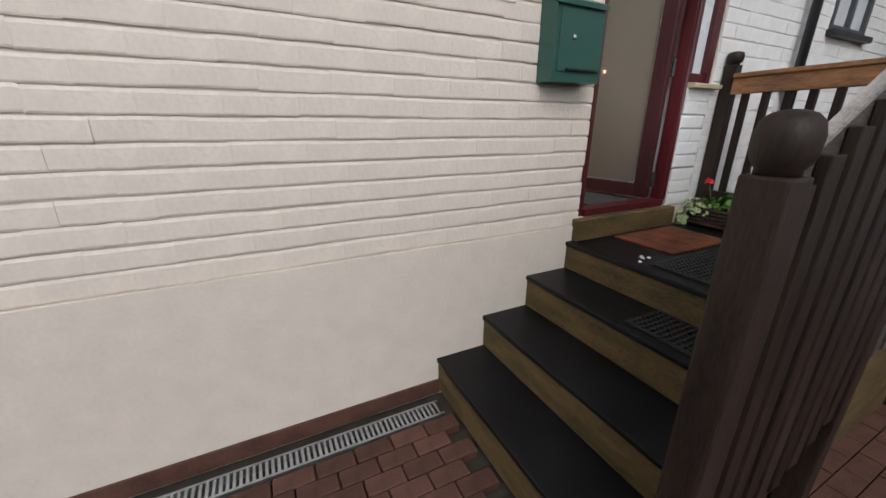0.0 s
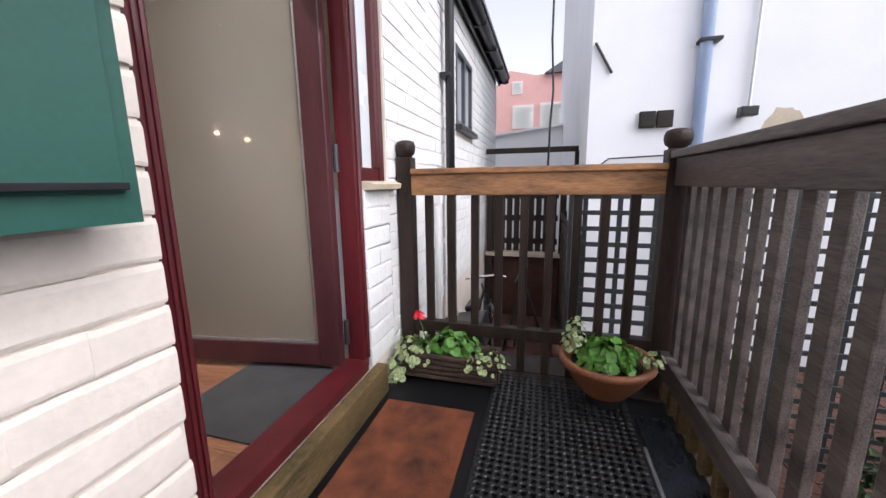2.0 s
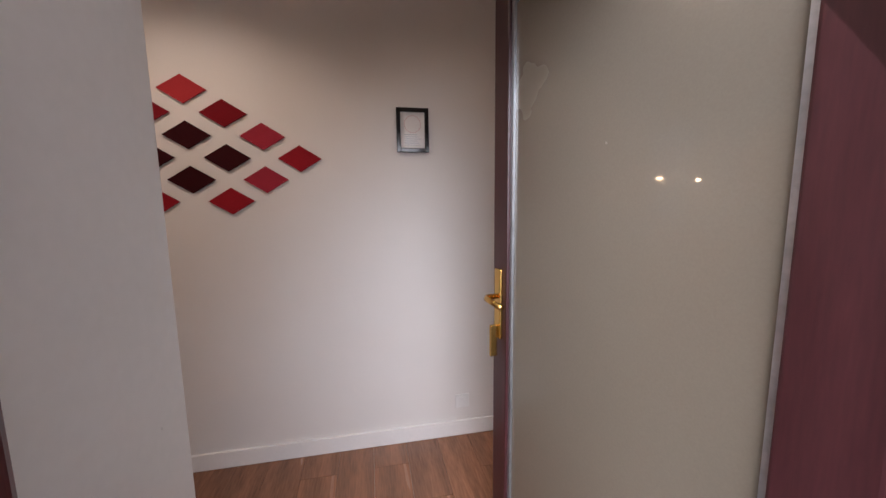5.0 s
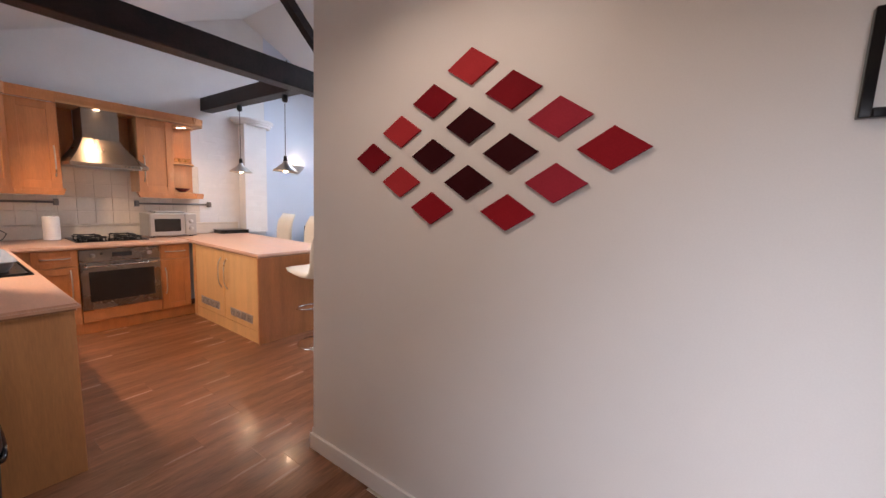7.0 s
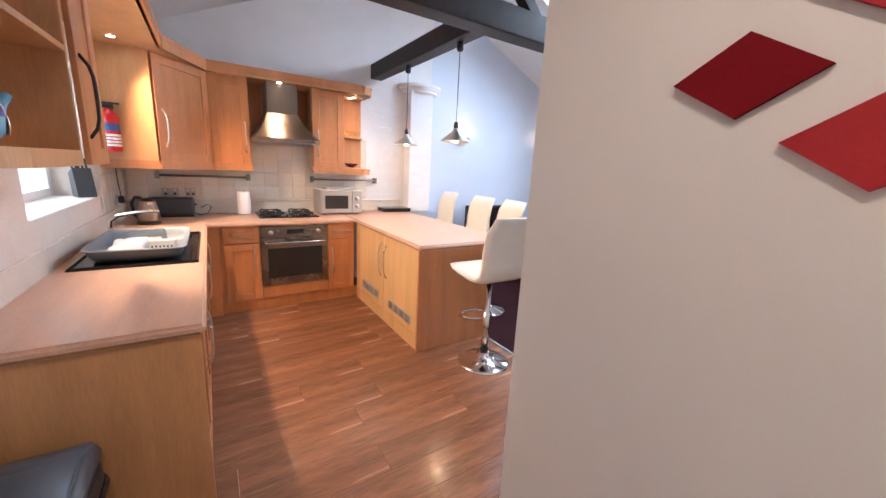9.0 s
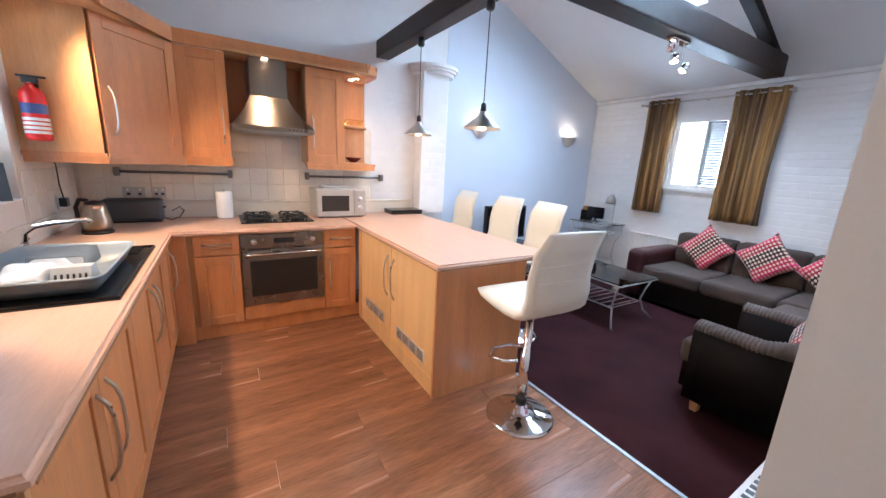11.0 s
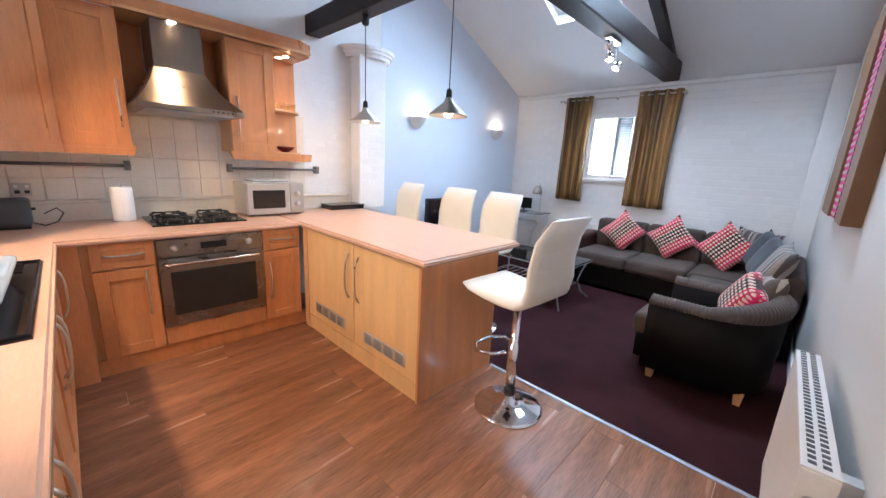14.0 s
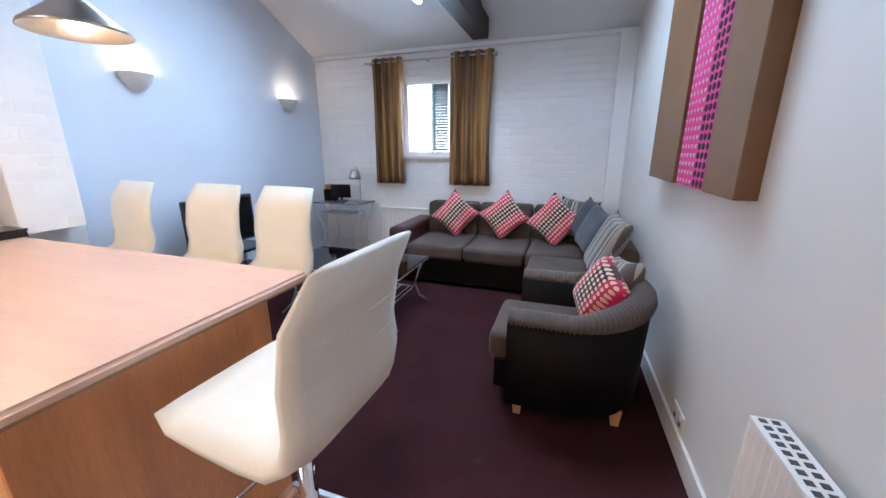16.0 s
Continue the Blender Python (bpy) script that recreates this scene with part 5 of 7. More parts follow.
# pine inner door at the end of the hall recess
pd = thing("pine_door", pose(HALL_END + 0.02, 2.78, 0), "orange pine panelled inner door with black hinges", "door")
part("jamb", box(B(), -0.015, 0.045, -0.1, 0.0, 0, 2.05, 0.003), pine, pd)
part("jamb", box(B(), 0.90, 0.96, -0.1, 0.0, 0, 2.05, 0.003), pine, pd)
part("head", box(B(), -0.015, 0.96, -0.1, 0.0, 2.05, 2.11, 0.003), pine, pd)
lf = part("leaf", box(B(), 0.05, 0.895, -0.06, -0.02, 0.01, 2.04, 0.003), pine, pd, "pine door leaf")
for x0, x1 in ((0.14, 0.43), (0.51, 0.80)):
    for z0, z1 in ((0.2, 0.85), (1.0, 1.88)):
        part("raised_panel", box(B(), x0, x1, -0.068, -0.058, z0, z1, 0.006), pine, lf)
for z in (0.25, 1.05, 1.82):
    part("hinge", box(B(), 0.035, 0.06, -0.075, -0.058, z, z + 0.09, 0.002), cast_iron, pd)
structure("wall_pine_head", box(B(), HALL_END, 5.0, 2.70, 2.78, 2.11, 2.62), plaster)
structure("wall_pine_side", box(B(), HALL_END + 0.98, 5.0, 2.70, 2.78, 0.0, 2.11), plaster)

# front door: mahogany frame, side light, glazed leaf opened inwards
df = thing("door_1", pose(2.735, 0.03, 0), "mahogany front door frame with a narrow side light", "door", kind="structure")
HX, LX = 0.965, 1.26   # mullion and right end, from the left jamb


def jamb(x0, x1):
    bm = box(B(), x0, x1, -0.012, 0.08, -0.02, 2.17, 0.006)
    for k in range(2):
        u = x0 + (x1 - x0) * (0.5 + 0.3 * k)
        box(bm, u - 0.006, u + 0.006, -0.022, -0.010, 0.03, 2.15, 0.004, 1)
    return bm


part("jamb", jamb(0.023, 0.078), mahogany, df)
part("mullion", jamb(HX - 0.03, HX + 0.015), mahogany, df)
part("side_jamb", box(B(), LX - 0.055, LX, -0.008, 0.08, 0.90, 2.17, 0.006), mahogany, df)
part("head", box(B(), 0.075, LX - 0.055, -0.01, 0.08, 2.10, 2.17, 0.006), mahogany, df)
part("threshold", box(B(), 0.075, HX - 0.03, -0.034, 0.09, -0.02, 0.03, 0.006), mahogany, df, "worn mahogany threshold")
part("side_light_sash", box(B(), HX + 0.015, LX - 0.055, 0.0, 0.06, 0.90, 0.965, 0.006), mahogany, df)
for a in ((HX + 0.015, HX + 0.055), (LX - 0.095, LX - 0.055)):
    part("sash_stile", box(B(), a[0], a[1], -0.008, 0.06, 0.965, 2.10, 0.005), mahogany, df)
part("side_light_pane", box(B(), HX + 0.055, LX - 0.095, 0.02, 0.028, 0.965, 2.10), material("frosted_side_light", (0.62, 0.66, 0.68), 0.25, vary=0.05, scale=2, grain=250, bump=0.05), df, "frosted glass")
structure("wall_under_side_light", box(B(), 2.735 + HX + 0.015, 2.735 + LX, 0.02, SOUTH - 0.05, -0.02, 0.86), grey_paint)
ws = thing("window_sill", pose(3.715, 0, 0.86), "cream stone sill under the side light", "window sill", kind="structure")
part("slab", prism(B(), [(-0.045, 0.0), (0.05, 0.0), (0.05, 0.042), (-0.035, 0.032), (-0.052, 0.024)], 0.0, 0.335, "x"), stone_sill, ws)
structure("door_reveal", box(B(), 2.748, 2.764, 0.112, SOUTH, 0.0, 2.17, 0.003), white_gloss, "white painted door reveal")

LEAF = math.degrees(math.atan2(0.98 - 0.10, 3.47 - 3.605))
dl = thing("front_door", pose(3.605, 0.10, 0.0, 0, 0, LEAF), "open mahogany front door with one large etched pane", "door")
LW = 0.89
part("hinge_stile", box(B(), 0.0, 0.105, -0.028, 0.028, 0.035, 2.09, 0.005), mahogany_dark, dl)
part("lock_stile", box(B(), LW - 0.085, LW, -0.028, 0.028, 0.035, 2.09, 0.005), mahogany_dark, dl)
part("bottom_rail", box(B(), 0.105, LW - 0.085, -0.028, 0.028, 0.035, 0.14, 0.005), mahogany_dark, dl)
part("top_rail", box(B(), 0.105, LW - 0.085, -0.028, 0.028, 2.0, 2.09, 0.005), mahogany_dark, dl)
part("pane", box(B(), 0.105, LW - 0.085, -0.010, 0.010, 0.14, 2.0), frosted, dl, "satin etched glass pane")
for s in (-1, 1):
    for a in ((0.105, 0.117, 0.14, 2.0), (LW - 0.097, LW - 0.085, 0.14, 2.0), (0.117, LW - 0.097, 0.14, 0.152), (0.117, LW - 0.097, 1.988, 2.0)):
        part("glazing_bead", box(B(), a[0], a[1], s * 0.014 - 0.004, s * 0.014 + 0.004, a[2], a[3]), galv, dl)
for s in (-1, 1):
    pl = part("handle_plate", box(B(), LW - 0.062, LW - 0.022, s * 0.032 - 0.005, s * 0.032 + 0.005, 0.99, 1.22, 0.004), brass, dl, "polished brass plate")
    part("lever", sweep(B(), [(LW - 0.042, s * 0.03, 1.13), (LW - 0.042, s * 0.075, 1.13), (LW - 0.06, s * 0.085, 1.13), (LW - 0.15, s * 0.082, 1.125)], 0.009, 8), brass, pl, "brass lever", True)
    part("key", box(B(), LW - 0.048, LW - 0.036, s * 0.05 - 0.012, s * 0.05 + 0.012, 0.93, 1.035, 0.002), brass, pl)
for z in (0.18, 1.0, 1.85):
    part("hinge", lathe(B(), [(0.013, -0.06), (0.013, 0.06)], 10, (-0.012, -0.035, z)), cast_iron, dl)

# inner doormat
single("indoor_mat", box(B(), 3.06, 3.60, 0.12, 0.58, 0.001, 0.010, 0.003), material("charcoal_mat", (0.035, 0.033, 0.032), 0.95, vary=0.3, scale=6, grain=300, bump=0.6), "charcoal ribbed mat inside the front door", "doormat")

# ---- front steps and landing ----
EDGE = [(1.643, -0.827), (1.981, -0.600), (2.320, -0.376), (2.648, LAND)]
YR = -1.40
st = thing("front_steps", pose(0, 0, 0), "four timber-edged steps covered in black felt", "steps", kind="structure")
for i, (x, z) in enumerate(EDGE):
    x1 = EDGE[i + 1][0] if i < 3 else 4.30
    part("riser", box(B(), x + 0.012, x + 0.07, YR, -0.003, (EDGE[i - 1][1] if i else GROUND), z - 0.03, 0.008), sleeper, st, "mossy yellowed timber riser")
    bm = box(B(), x, x1 + 0.05, YR - 0.01, -0.003, z - 0.03, z, 0.008)
    part("tread", bm, felt_black, st, "black mineral felt tread")
    part("fill", box(B(), x + 0.07, x1 + 0.05, YR + 0.02, -0.004, GROUND, z - 0.031), sleeper, st)
part("decking_board", box(B(), 3.98, 4.10, YR, -0.01, LAND, LAND + 0.012, 0.003), weathered, st, "wet grey deck board")
part("decking_board", box(B(), 4.11, 4.28, YR, -0.01, LAND, LAND + 0.012, 0.003), weathered, st, "wet grey deck board")
structure("door_step", box(B(), 2.70, 3.76, -0.062, -0.003, LAND, -0.022, 0.010), sleeper, "yellowed timber step below the door")


def ring_mat(name, x0, x1, y0, y1, z, label, pitch=0.031):
    t = thing(name, pose(x0, y0, z), label, "doormat")
    w, l = x1 - x0, y1 - y0
    bm = B()
    nx, ny = int(w / pitch), int(l / pitch)
    for i in range(nx + 1):
        box(bm, i * w / nx - 0.007, i * w / nx + 0.007, 0, l, 0.004, 0.012)
    for j in range(ny + 1):
        box(bm, 0, w, j * l / ny - 0.007, j * l / ny + 0.007, 0.004, 0.013)
    part("web", bm, rubber, t)["kind"] = "stuff"
    bm = B()
    for i in range(nx + 1):
        for j in range(ny + 1):
            lathe(bm, [(0.013, 0.0), (0.013, 0.014), (0.008, 0.017)], 6, (i * w / nx, j * l / ny, 0))
    part("studs", bm, rubber, t)["kind"] = "stuff"
    for a in ((-0.02, 0.0, -0.02, l + 0.02), (w, w + 0.02, -0.02, l + 0.02), (0, w, -0.02, 0), (0, w, l, l + 0.02)):
        part("border", box(B(), a[0], a[1], a[2], a[3], 0.0, 0.012, 0.003), rubber, t)


ring_mat("rubber_mat", 2.78, 4.05, -1.20, -0.60, LAND, "black rubber ring mat on the landing")
ring_mat("rubber_mat", 2.40, 2.63, -1.25, -0.76, -0.376, "small black rubber ring mat on a step")
single("coir_mat", box(B(), 3.04, 3.68, -0.53, -0.095, LAND + 0.001, LAND + 0.012, 0.004), coir, "rust coloured coir doormat by the front door", "doormat")
# black felt; the sky's bluish reflection is put into its base colour
single("felt_patch", box(B(), 2.70, 3.85, -1.375, -1.24, LAND + 0.001, LAND + 0.006, 0.002), material("wet_felt_sky_tint", (0.030, 0.038, 0.050), 0.12, vary=0.5, scale=5, grain=60, bump=0.05), "wet shiny strip of black roofing felt", "felt strip")
# added bright strip imitates the sky reflected in the mat's wet border
single("edge_strip", box(B(), 2.80, 3.62, -1.236, -1.222, LAND + 0.001, LAND + 0.016, 0.002), galv, "pale strip standing in for sky glint on the wet rubber mat edge", "strip")
rnd = random.Random(5)
# pale lumps in place of a blotch of white droppings
for i in range(5):
    single("pebble", lathe(B(), [(0.001, 0.0), (0.010, 0.002), (0.012, 0.006), (0.006, 0.011), (0.001, 0.012)], 7, (0, 0, 0)), grey_paint, "small pale lump standing in for white droppings on black felt", "pebble", "pale chips", m=pose(2.80 + rnd.uniform(-0.06, 0.06), -0.52 + rnd.uniform(-0.06, 0.06), LAND + 0.0))


# ---- timber railings ----
def capped_post(parent, x, y, z0, z1, w=0.1, cap=0.075):
    p = part("post", box(B(), x - w / 2, x + w / 2, y - w / 2, y + w / 2, z0, z1, 0.006), weathered, parent, "weathered square timber post")
    bm = lathe(B(), [(w * 0.44, 0.0), (w * 0.44, 0.010), (cap * 0.88, 0.018), (cap, 0.040), (cap, 0.066), (cap * 0.86, 0.084), (cap * 0.45, 0.092), (0.001, 0.094)], 18, (x, y, z1))
    part("post_cap", bm, weathered, p, "rounded timber cap", True)


fr = thing("end_railing", pose(0, 0, 0), "timber landing railing with a worn orange handrail", "railing", "landing railings")
capped_post(fr, 4.14, -0.047, LAND, 1.03, 0.085, 0.055)
capped_post(fr, 4.155, -1.40, GROUND, 1.03, 0.09, 0.060)
part("handrail", box(B(), 4.092, 4.147, -1.352, -0.091, 0.82, 0.935, 0.006), worn_rail, fr, "worn orange-brown handrail")
part("rail_cap", box(B(), 4.078, 4.172, -1.352, -0.091, 0.935, 0.965, 0.006), worn_rail, fr, "worn pale handrail cap")
part("bottom_rail", box(B(), 4.097, 4.147, -1.352, -0.091, 0.02, 0.09, 0.005), weathered, fr)
for k in range(9):
    y = -0.185 - k * 0.131
    part("baluster", box(B(), 4.103, 4.143, y - 0.021, y + 0.021, LAND + 0.01, 0.82, 0.004), weathered, fr)

P3 = 2.72
sr = thing("side_railing", pose(0, 0, 0), "weathered timber railing along the landing edge", "railing", "landing railings")
capped_post(sr, P3, -1.44, GROUND, 1.42, 0.09, 0.062)
part("handrail", box(B(), P3 + 0.046, 4.108, -1.44, -1.385, 0.86, 0.985, 0.006), weathered_x, sr, "grey weathered handrail")
part("rail_cap", box(B(), P3 + 0.046, 4.108, -1.47, -1.36, 0.985, 1.02, 0.006), weathered_x, sr, "grey weathered cap")
part("bottom_rail", box(B(), P3 + 0.046, 4.108, -1.44, -1.39, -0.06, 0.04, 0.005), weathered_x, sr)
for k in range(12):
    x = P3 + 0.11 + k * 0.112
    part("baluster", box(B(), x - 0.026, x + 0.026, -1.462, -1.435, -0.30, 0.93, 0.004), weathered_x, sr)
for k in range(12):
    x = P3 + 0.12 + k * 0.118
    part("spacer_block", box(B(), x - 0.018, x + 0.018, -1.43, -1.39, LAND, -0.06, 0.003), sleeper, sr)

NX, NY, NT = 1.70, -1.46, 0.50
RY0, RY1 = -1.450, -1.416   # faces of the stair rail
hr = thing("stair_railing", pose(0, 0, 0), "sloping timber stair railing with a ball-capped newel", "railing", "landing railings")
p = part("newel_post", box(B(), NX - 0.045, NX + 0.045, NY - 0.045, NY + 0.045, GROUND, NT, 0.008), weathered, hr, "square newel post")
bm = lathe(B(), [(0.038, 0.0), (0.038, 0.012), (0.046, 0.022), (0.053, 0.04), (0.054, 0.075), (0.048, 0.10), (0.034, 0.114), (0.016, 0.120), (0.001, 0.121)], 20, (NX, NY, NT))
part("post_cap", bm, weathered, p, "rounded timber ball cap", True)
z0, z1 = 0.46, 0.99
run = [(NX + 0.05, z0), (P3 - 0.046, z1)]
dz = (z1 - z0) / (run[1][0] - run[0][0])
part("handrail", prism(B(), [(run[0][0], z0 - 0.15), (run[1][0], z1 - 0.15), (run[1][0], z1), (run[0][0], z0)], RY0, RY1, "y"), weathered_x, hr, "grey-brown weathered sloping rail")
part("rail_cap", prism(B(), [(run[0][0], z0), (run[1][0], z1), (run[1][0], z1 + 0.014), (run[0][0], z0 + 0.014)], RY0 + 0.001, RY1 - 0.004, "y"), material("bare_grey_timber", (0.40, 0.365, 0.345), 0.7, vary=0.35, scale=4, grain=30, bump=0.4, stretch=(1, 7, 5)), hr, "pale bare timber cap")
part("string", prism(B(), [(run[0][0], -1.0), (run[1][0], -0.38), (run[1][0], -0.18), (run[0][0], -0.80)], RY0, RY1, "y"), weathered_x, hr)
for k in range(9):
    x = run[0][0] + 0.06 + k * 0.102
    zz = z0 + dz * (x - run[0][0])
    part("baluster", box(B(), x - 0.034, x + 0.034, RY0 - 0.028, RY0 - 0.002, -1.0 + dz * (x - run[0][0]), zz - 0.02, 0.004), weathered, hr)

# ---- post box, sign, pipes and window on the front ----
mb = thing("letter_box", pose(2.465, 0, 0.825), "dark green steel wall letter box with a sloping lid", "letter box")
part("body", prism(B(), [(-0.001, 0.0), (-0.13, 0.0), (-0.13, 0.37), (-0.001, 0.43)], -0.175, 0.175, "x"), green_metal, mb)
part("front_panel", box(B(), -0.15, 0.15, -0.137, -0.131, 0.05, 0.35, 0.003), green_metal, mb)
part("lid", prism(B(), [(-0.001, 0.432), (-0.15, 0.365), (-0.15, 0.39), (-0.001, 0.455)], -0.18, 0.18, "x"), green_metal, mb, "sloping lid")
part("lower_slot", box(B(), -0.09, 0.15, -0.148, -0.136, 0.055, 0.068, 0.002), black_plastic, mb)
part("lock", lathe(B(), [(0.012, 0.0), (0.012, 0.008), (0.007, 0.01), (0.0, 0.01)], 14), chrome, mb).matrix_local = Matrix.Translation((-0.05, -0.137, 0.22)) @ Matrix.Rotation(math.pi / 2, 4, "X")
sg = thing("wall_sign", pose(1.85, 0, 1.20), "white wall sign with a blue field", "sign")
part("plate", box(B(), 0, 0.265, -0.006, -0.001, 0, 0.20, 0.002), white_plastic, sg)
part("blue_field", box(B(), 0.012, 0.253, -0.0085, -0.005, 0.03, 0.19), material("sign_blue", (0.02, 0.05, 0.32), 0.4), sg)
part("lettering_bar", box(B(), 0.03, 0.23, -0.010, -0.008, 0.08, 0.10), white_plastic, sg)
part("lettering_bar", box(B(), 0.03, 0.19, -0.010, -0.008, 0.13, 0.15), white_plastic, sg)

dp = thing("downpipe", pose(5.09, -0.065, 0), "black plastic rainwater downpipe on the front wall", "downpipe")
part("pipe", sweep(B(), [(0, 0, GROUND), (0, 0, 2.30), (0, -0.03, 2.42), (0, -0.05, 2.47)], 0.036, 12), black_plastic, dp, smooth=True)
for z in (-0.3, 0.9, 1.70):
    part("bracket", box(B(), -0.085, 0.045, -0.02, 0.062, z - 0.015, z + 0.015, 0.003), black_plastic, dp)
wp = thing("waste_pipe", pose(4.76, -0.045, 0), "white plastic vent pipe rising up the wall", "pipe")
part("pipe", sweep(B(), [(0, 0, GROUND), (0, 0, 0.72), (0, 0.0, 0.75)], 0.024, 10), white_plastic, wp, smooth=True)
part("cap", box(B(), -0.035, 0.035, -0.04, 0.03, 0.74, 0.80, 0.01), white_plastic, wp)
gt = thing("gutter", pose(0, -0.13, 2.50), "black half-round rain gutter along the eaves", "gutter")
bm = B()
rings = [[bm.verts.new((x, 0.062 * r * math.cos(q), -0.062 * r * math.sin(q))) for r in (1.0,) for q in [math.pi * k / 10 for k in range(11)]] for x in (4.1, 8.45)]
for k in range(10):
    bm.faces.new((rings[0][k], rings[0][k + 1], rings[1][k + 1], rings[1][k]))
g = part("trough", bm, black_plastic, gt, smooth=True)
g.modifiers.new("thick", "SOLIDIFY").thickness = 0.006
part("fascia", box(B(), 4.1, 8.45, 0.075, 0.10, -0.08, 0.06), black_plastic, gt)
for k in range(6):
    part("bracket", box(B(), 4.6 + k * 0.75, 4.63 + k * 0.75, -0.066, 0.075, -0.07, 0.0, 0.004), black_plastic, gt)
structure("roof_edge", prism(B(), [(-0.20, 2.53), (0.36, 2.62), (0.36, 2.72), (-0.20, 2.57)], -3.0, 8.5, "x"), slate_roof, "slate roof edge")
# pale opaque colour stands in for the bright reflection in these panes
pale_pane = material("bright_reflection_pane", (0.62, 0.65, 0.68), 0.12, vary=0.15, scale=3, grain=60, bump=0, coat=0.6)
w2 = thing("window_2", pose(5.60, 0, 1.42), "dark framed window with two panes in the front wall", "window", kind="structure")
for a in ((0.0, 0.05, 0, 0.70), (0.70, 0.75, 0, 0.70), (0.35, 0.40, 0.05, 0.65)):
    part("window_frame", box(B(), a[0], a[1], 0.0, 0.07, a[2], a[3], 0.004), grey_plastic, w2)
for z in (0, 0.65):
    part("window_frame", box(B(), 0.05, 0.70, 0.0, 0.07, z, z + 0.05, 0.004), grey_plastic, w2)
for a in ((0.05, 0.35), (0.40, 0.70)):
    part("pane", box(B(), a[0], a[1], 0.035, 0.041, 0.05, 0.65), pale_pane, w2, "pane with a bright reflection put into its pale colour")
part("window_sill", box(B(), -0.04, 0.79, -0.06, 0.03, -0.05, 0.0, 0.005), black_plastic, w2)

# render plinth at the foot of the front wall, stepped under the stairs
structure("plinth", wall_with_holes(B(), -3.1, 2.70, -0.985, -0.072, -0.018, 0.012, []), cream_paint, "smooth cream rendered plinth")
structure("plinth_brick_base", box(B(), -3.1, 1.66, -0.03, 0.02, GROUND - 0.02, -0.985, 0.004), paver, "dark red brick course at the foot of the wall")

# drain channel with steel slats
dc = thing("drain_channel", pose(0, -0.165, GROUND), "slotted galvanised drain grating along the wall", "drain")
part("channel", box(B(), -3.0, 1.6, -0.055, 0.055, -0.08, -0.055), black_plastic, dc)
for y in (-0.06, 0.046):
    part("edge_rail", box(B(), -3.0, 1.6, y, y + 0.014, -0.055, 0.002, 0.002), galv, dc)
slat = mesh_of(box(B(), -0.008, 0.008, -0.046, 0.046, -0.012, 0.0, 0.002, 1), "slat", galv)
for k in range(110):
    o = new("slat", slat)
    o.parent = dc
    o.location = (-1.6 + k * 0.0291, 0, 0)


# ---- plants ----
def leaves(bm, rnd, n, centre, spread, size, up=0.6, droop=0.0):
    for _ in range(n):
        while True:
            v = Vector((rnd.uniform(-1, 1), rnd.uniform(-1, 1), rnd.uniform(-0.2, 1)))
            if v.length < 1:
                break
        c = Vector(centre) + Vector((v.x * spread[0], v.y * spread[1], v.z * spread[2]))
        nrm = (Vector((v.x, v.y, up)) + Vector((rnd.uniform(-0.5, 0.5), rnd.uniform(-0.5, 0.5), rnd.uniform(-0.3, 0.3)))).normalized()
        t = nrm.orthogonal().normalized()
        t = Matrix.Rotation(rnd.uniform(0, 6.28), 3, nrm) @ t
        s = nrm.cross(t)
        r = size * rnd.uniform(0.6, 1.25)
        mid = bm.verts.new(c - nrm * r * 0.22)
        ring = [bm.verts.new(c + (t * math.cos(q) + s * math.sin(q)) * r * (1.0 if k % 2 else 0.86)) for k, q in enumerate([2 * math.pi * k / 7 for k in range(7)])]
        for k in range(7):
            bm.faces.new((mid, ring[k], ring[(k + 1) % 7]))
    return bm


rnd = random.Random(11)
tr = thing("planter_trough", pose(4.0, -0.33, LAND + 0.012), "bark-clad trough with geranium and trailing variegated ivy", "planter")
bm = B()
for k in range(5):
    sweep(bm, [(-0.085 - 0.004 * (k % 2), -0.27, 0.015 + k * 0.028), (-0.09, 0.0, 0.016 + k * 0.028), (-0.085, 0.26, 0.015 + k * 0.028)], 0.016, 7)
    sweep(bm, [(0.085, -0.27, 0.015 + k * 0.028), (0.085, 0.26, 0.015 + k * 0.028)], 0.016, 7)
    for y in (-0.265, 0.255):
        sweep(bm, [(-0.085, y, 0.015 + k * 0.028), (0.085, y, 0.015 + k * 0.028)], 0.016, 7)
part("bark_sides", bm, bark_mat, tr)
part("soil", box(B(), -0.08, 0.08, -0.26, 0.25, 0.0, 0.12), soil, tr)
part("foliage", leaves(B(), rnd, 230, (0.0, 0.0, 0.13), (0.09, 0.19, 0.13), 0.024), leaf_green, tr)["kind"] = "stuff"
bm = leaves(B(), rnd, 130, (-0.05, 0.20, 0.11), (0.11, 0.14, 0.10), 0.020)
leaves(bm, rnd, 70, (-0.05, -0.20, 0.10), (0.10, 0.14, 0.08), 0.018)
leaves(bm, rnd, 70, (-0.13, 0.27, -0.0), (0.05, 0.05, 0.12), 0.018)
part("trailing_ivy", bm, leaf_cream, tr)["kind"] = "stuff"
fl_ = part("flower_stem", sweep(B(), [(-0.02, 0.12, 0.15), (-0.05, 0.15, 0.30), (-0.06, 0.155, 0.34)], 0.003, 5), leaf_green, tr)
part("flower_head", leaves(B(), rnd, 26, (-0.06, 0.155, 0.345), (0.028, 0.028, 0.026), 0.014), petal, fl_, "red geranium flower head")

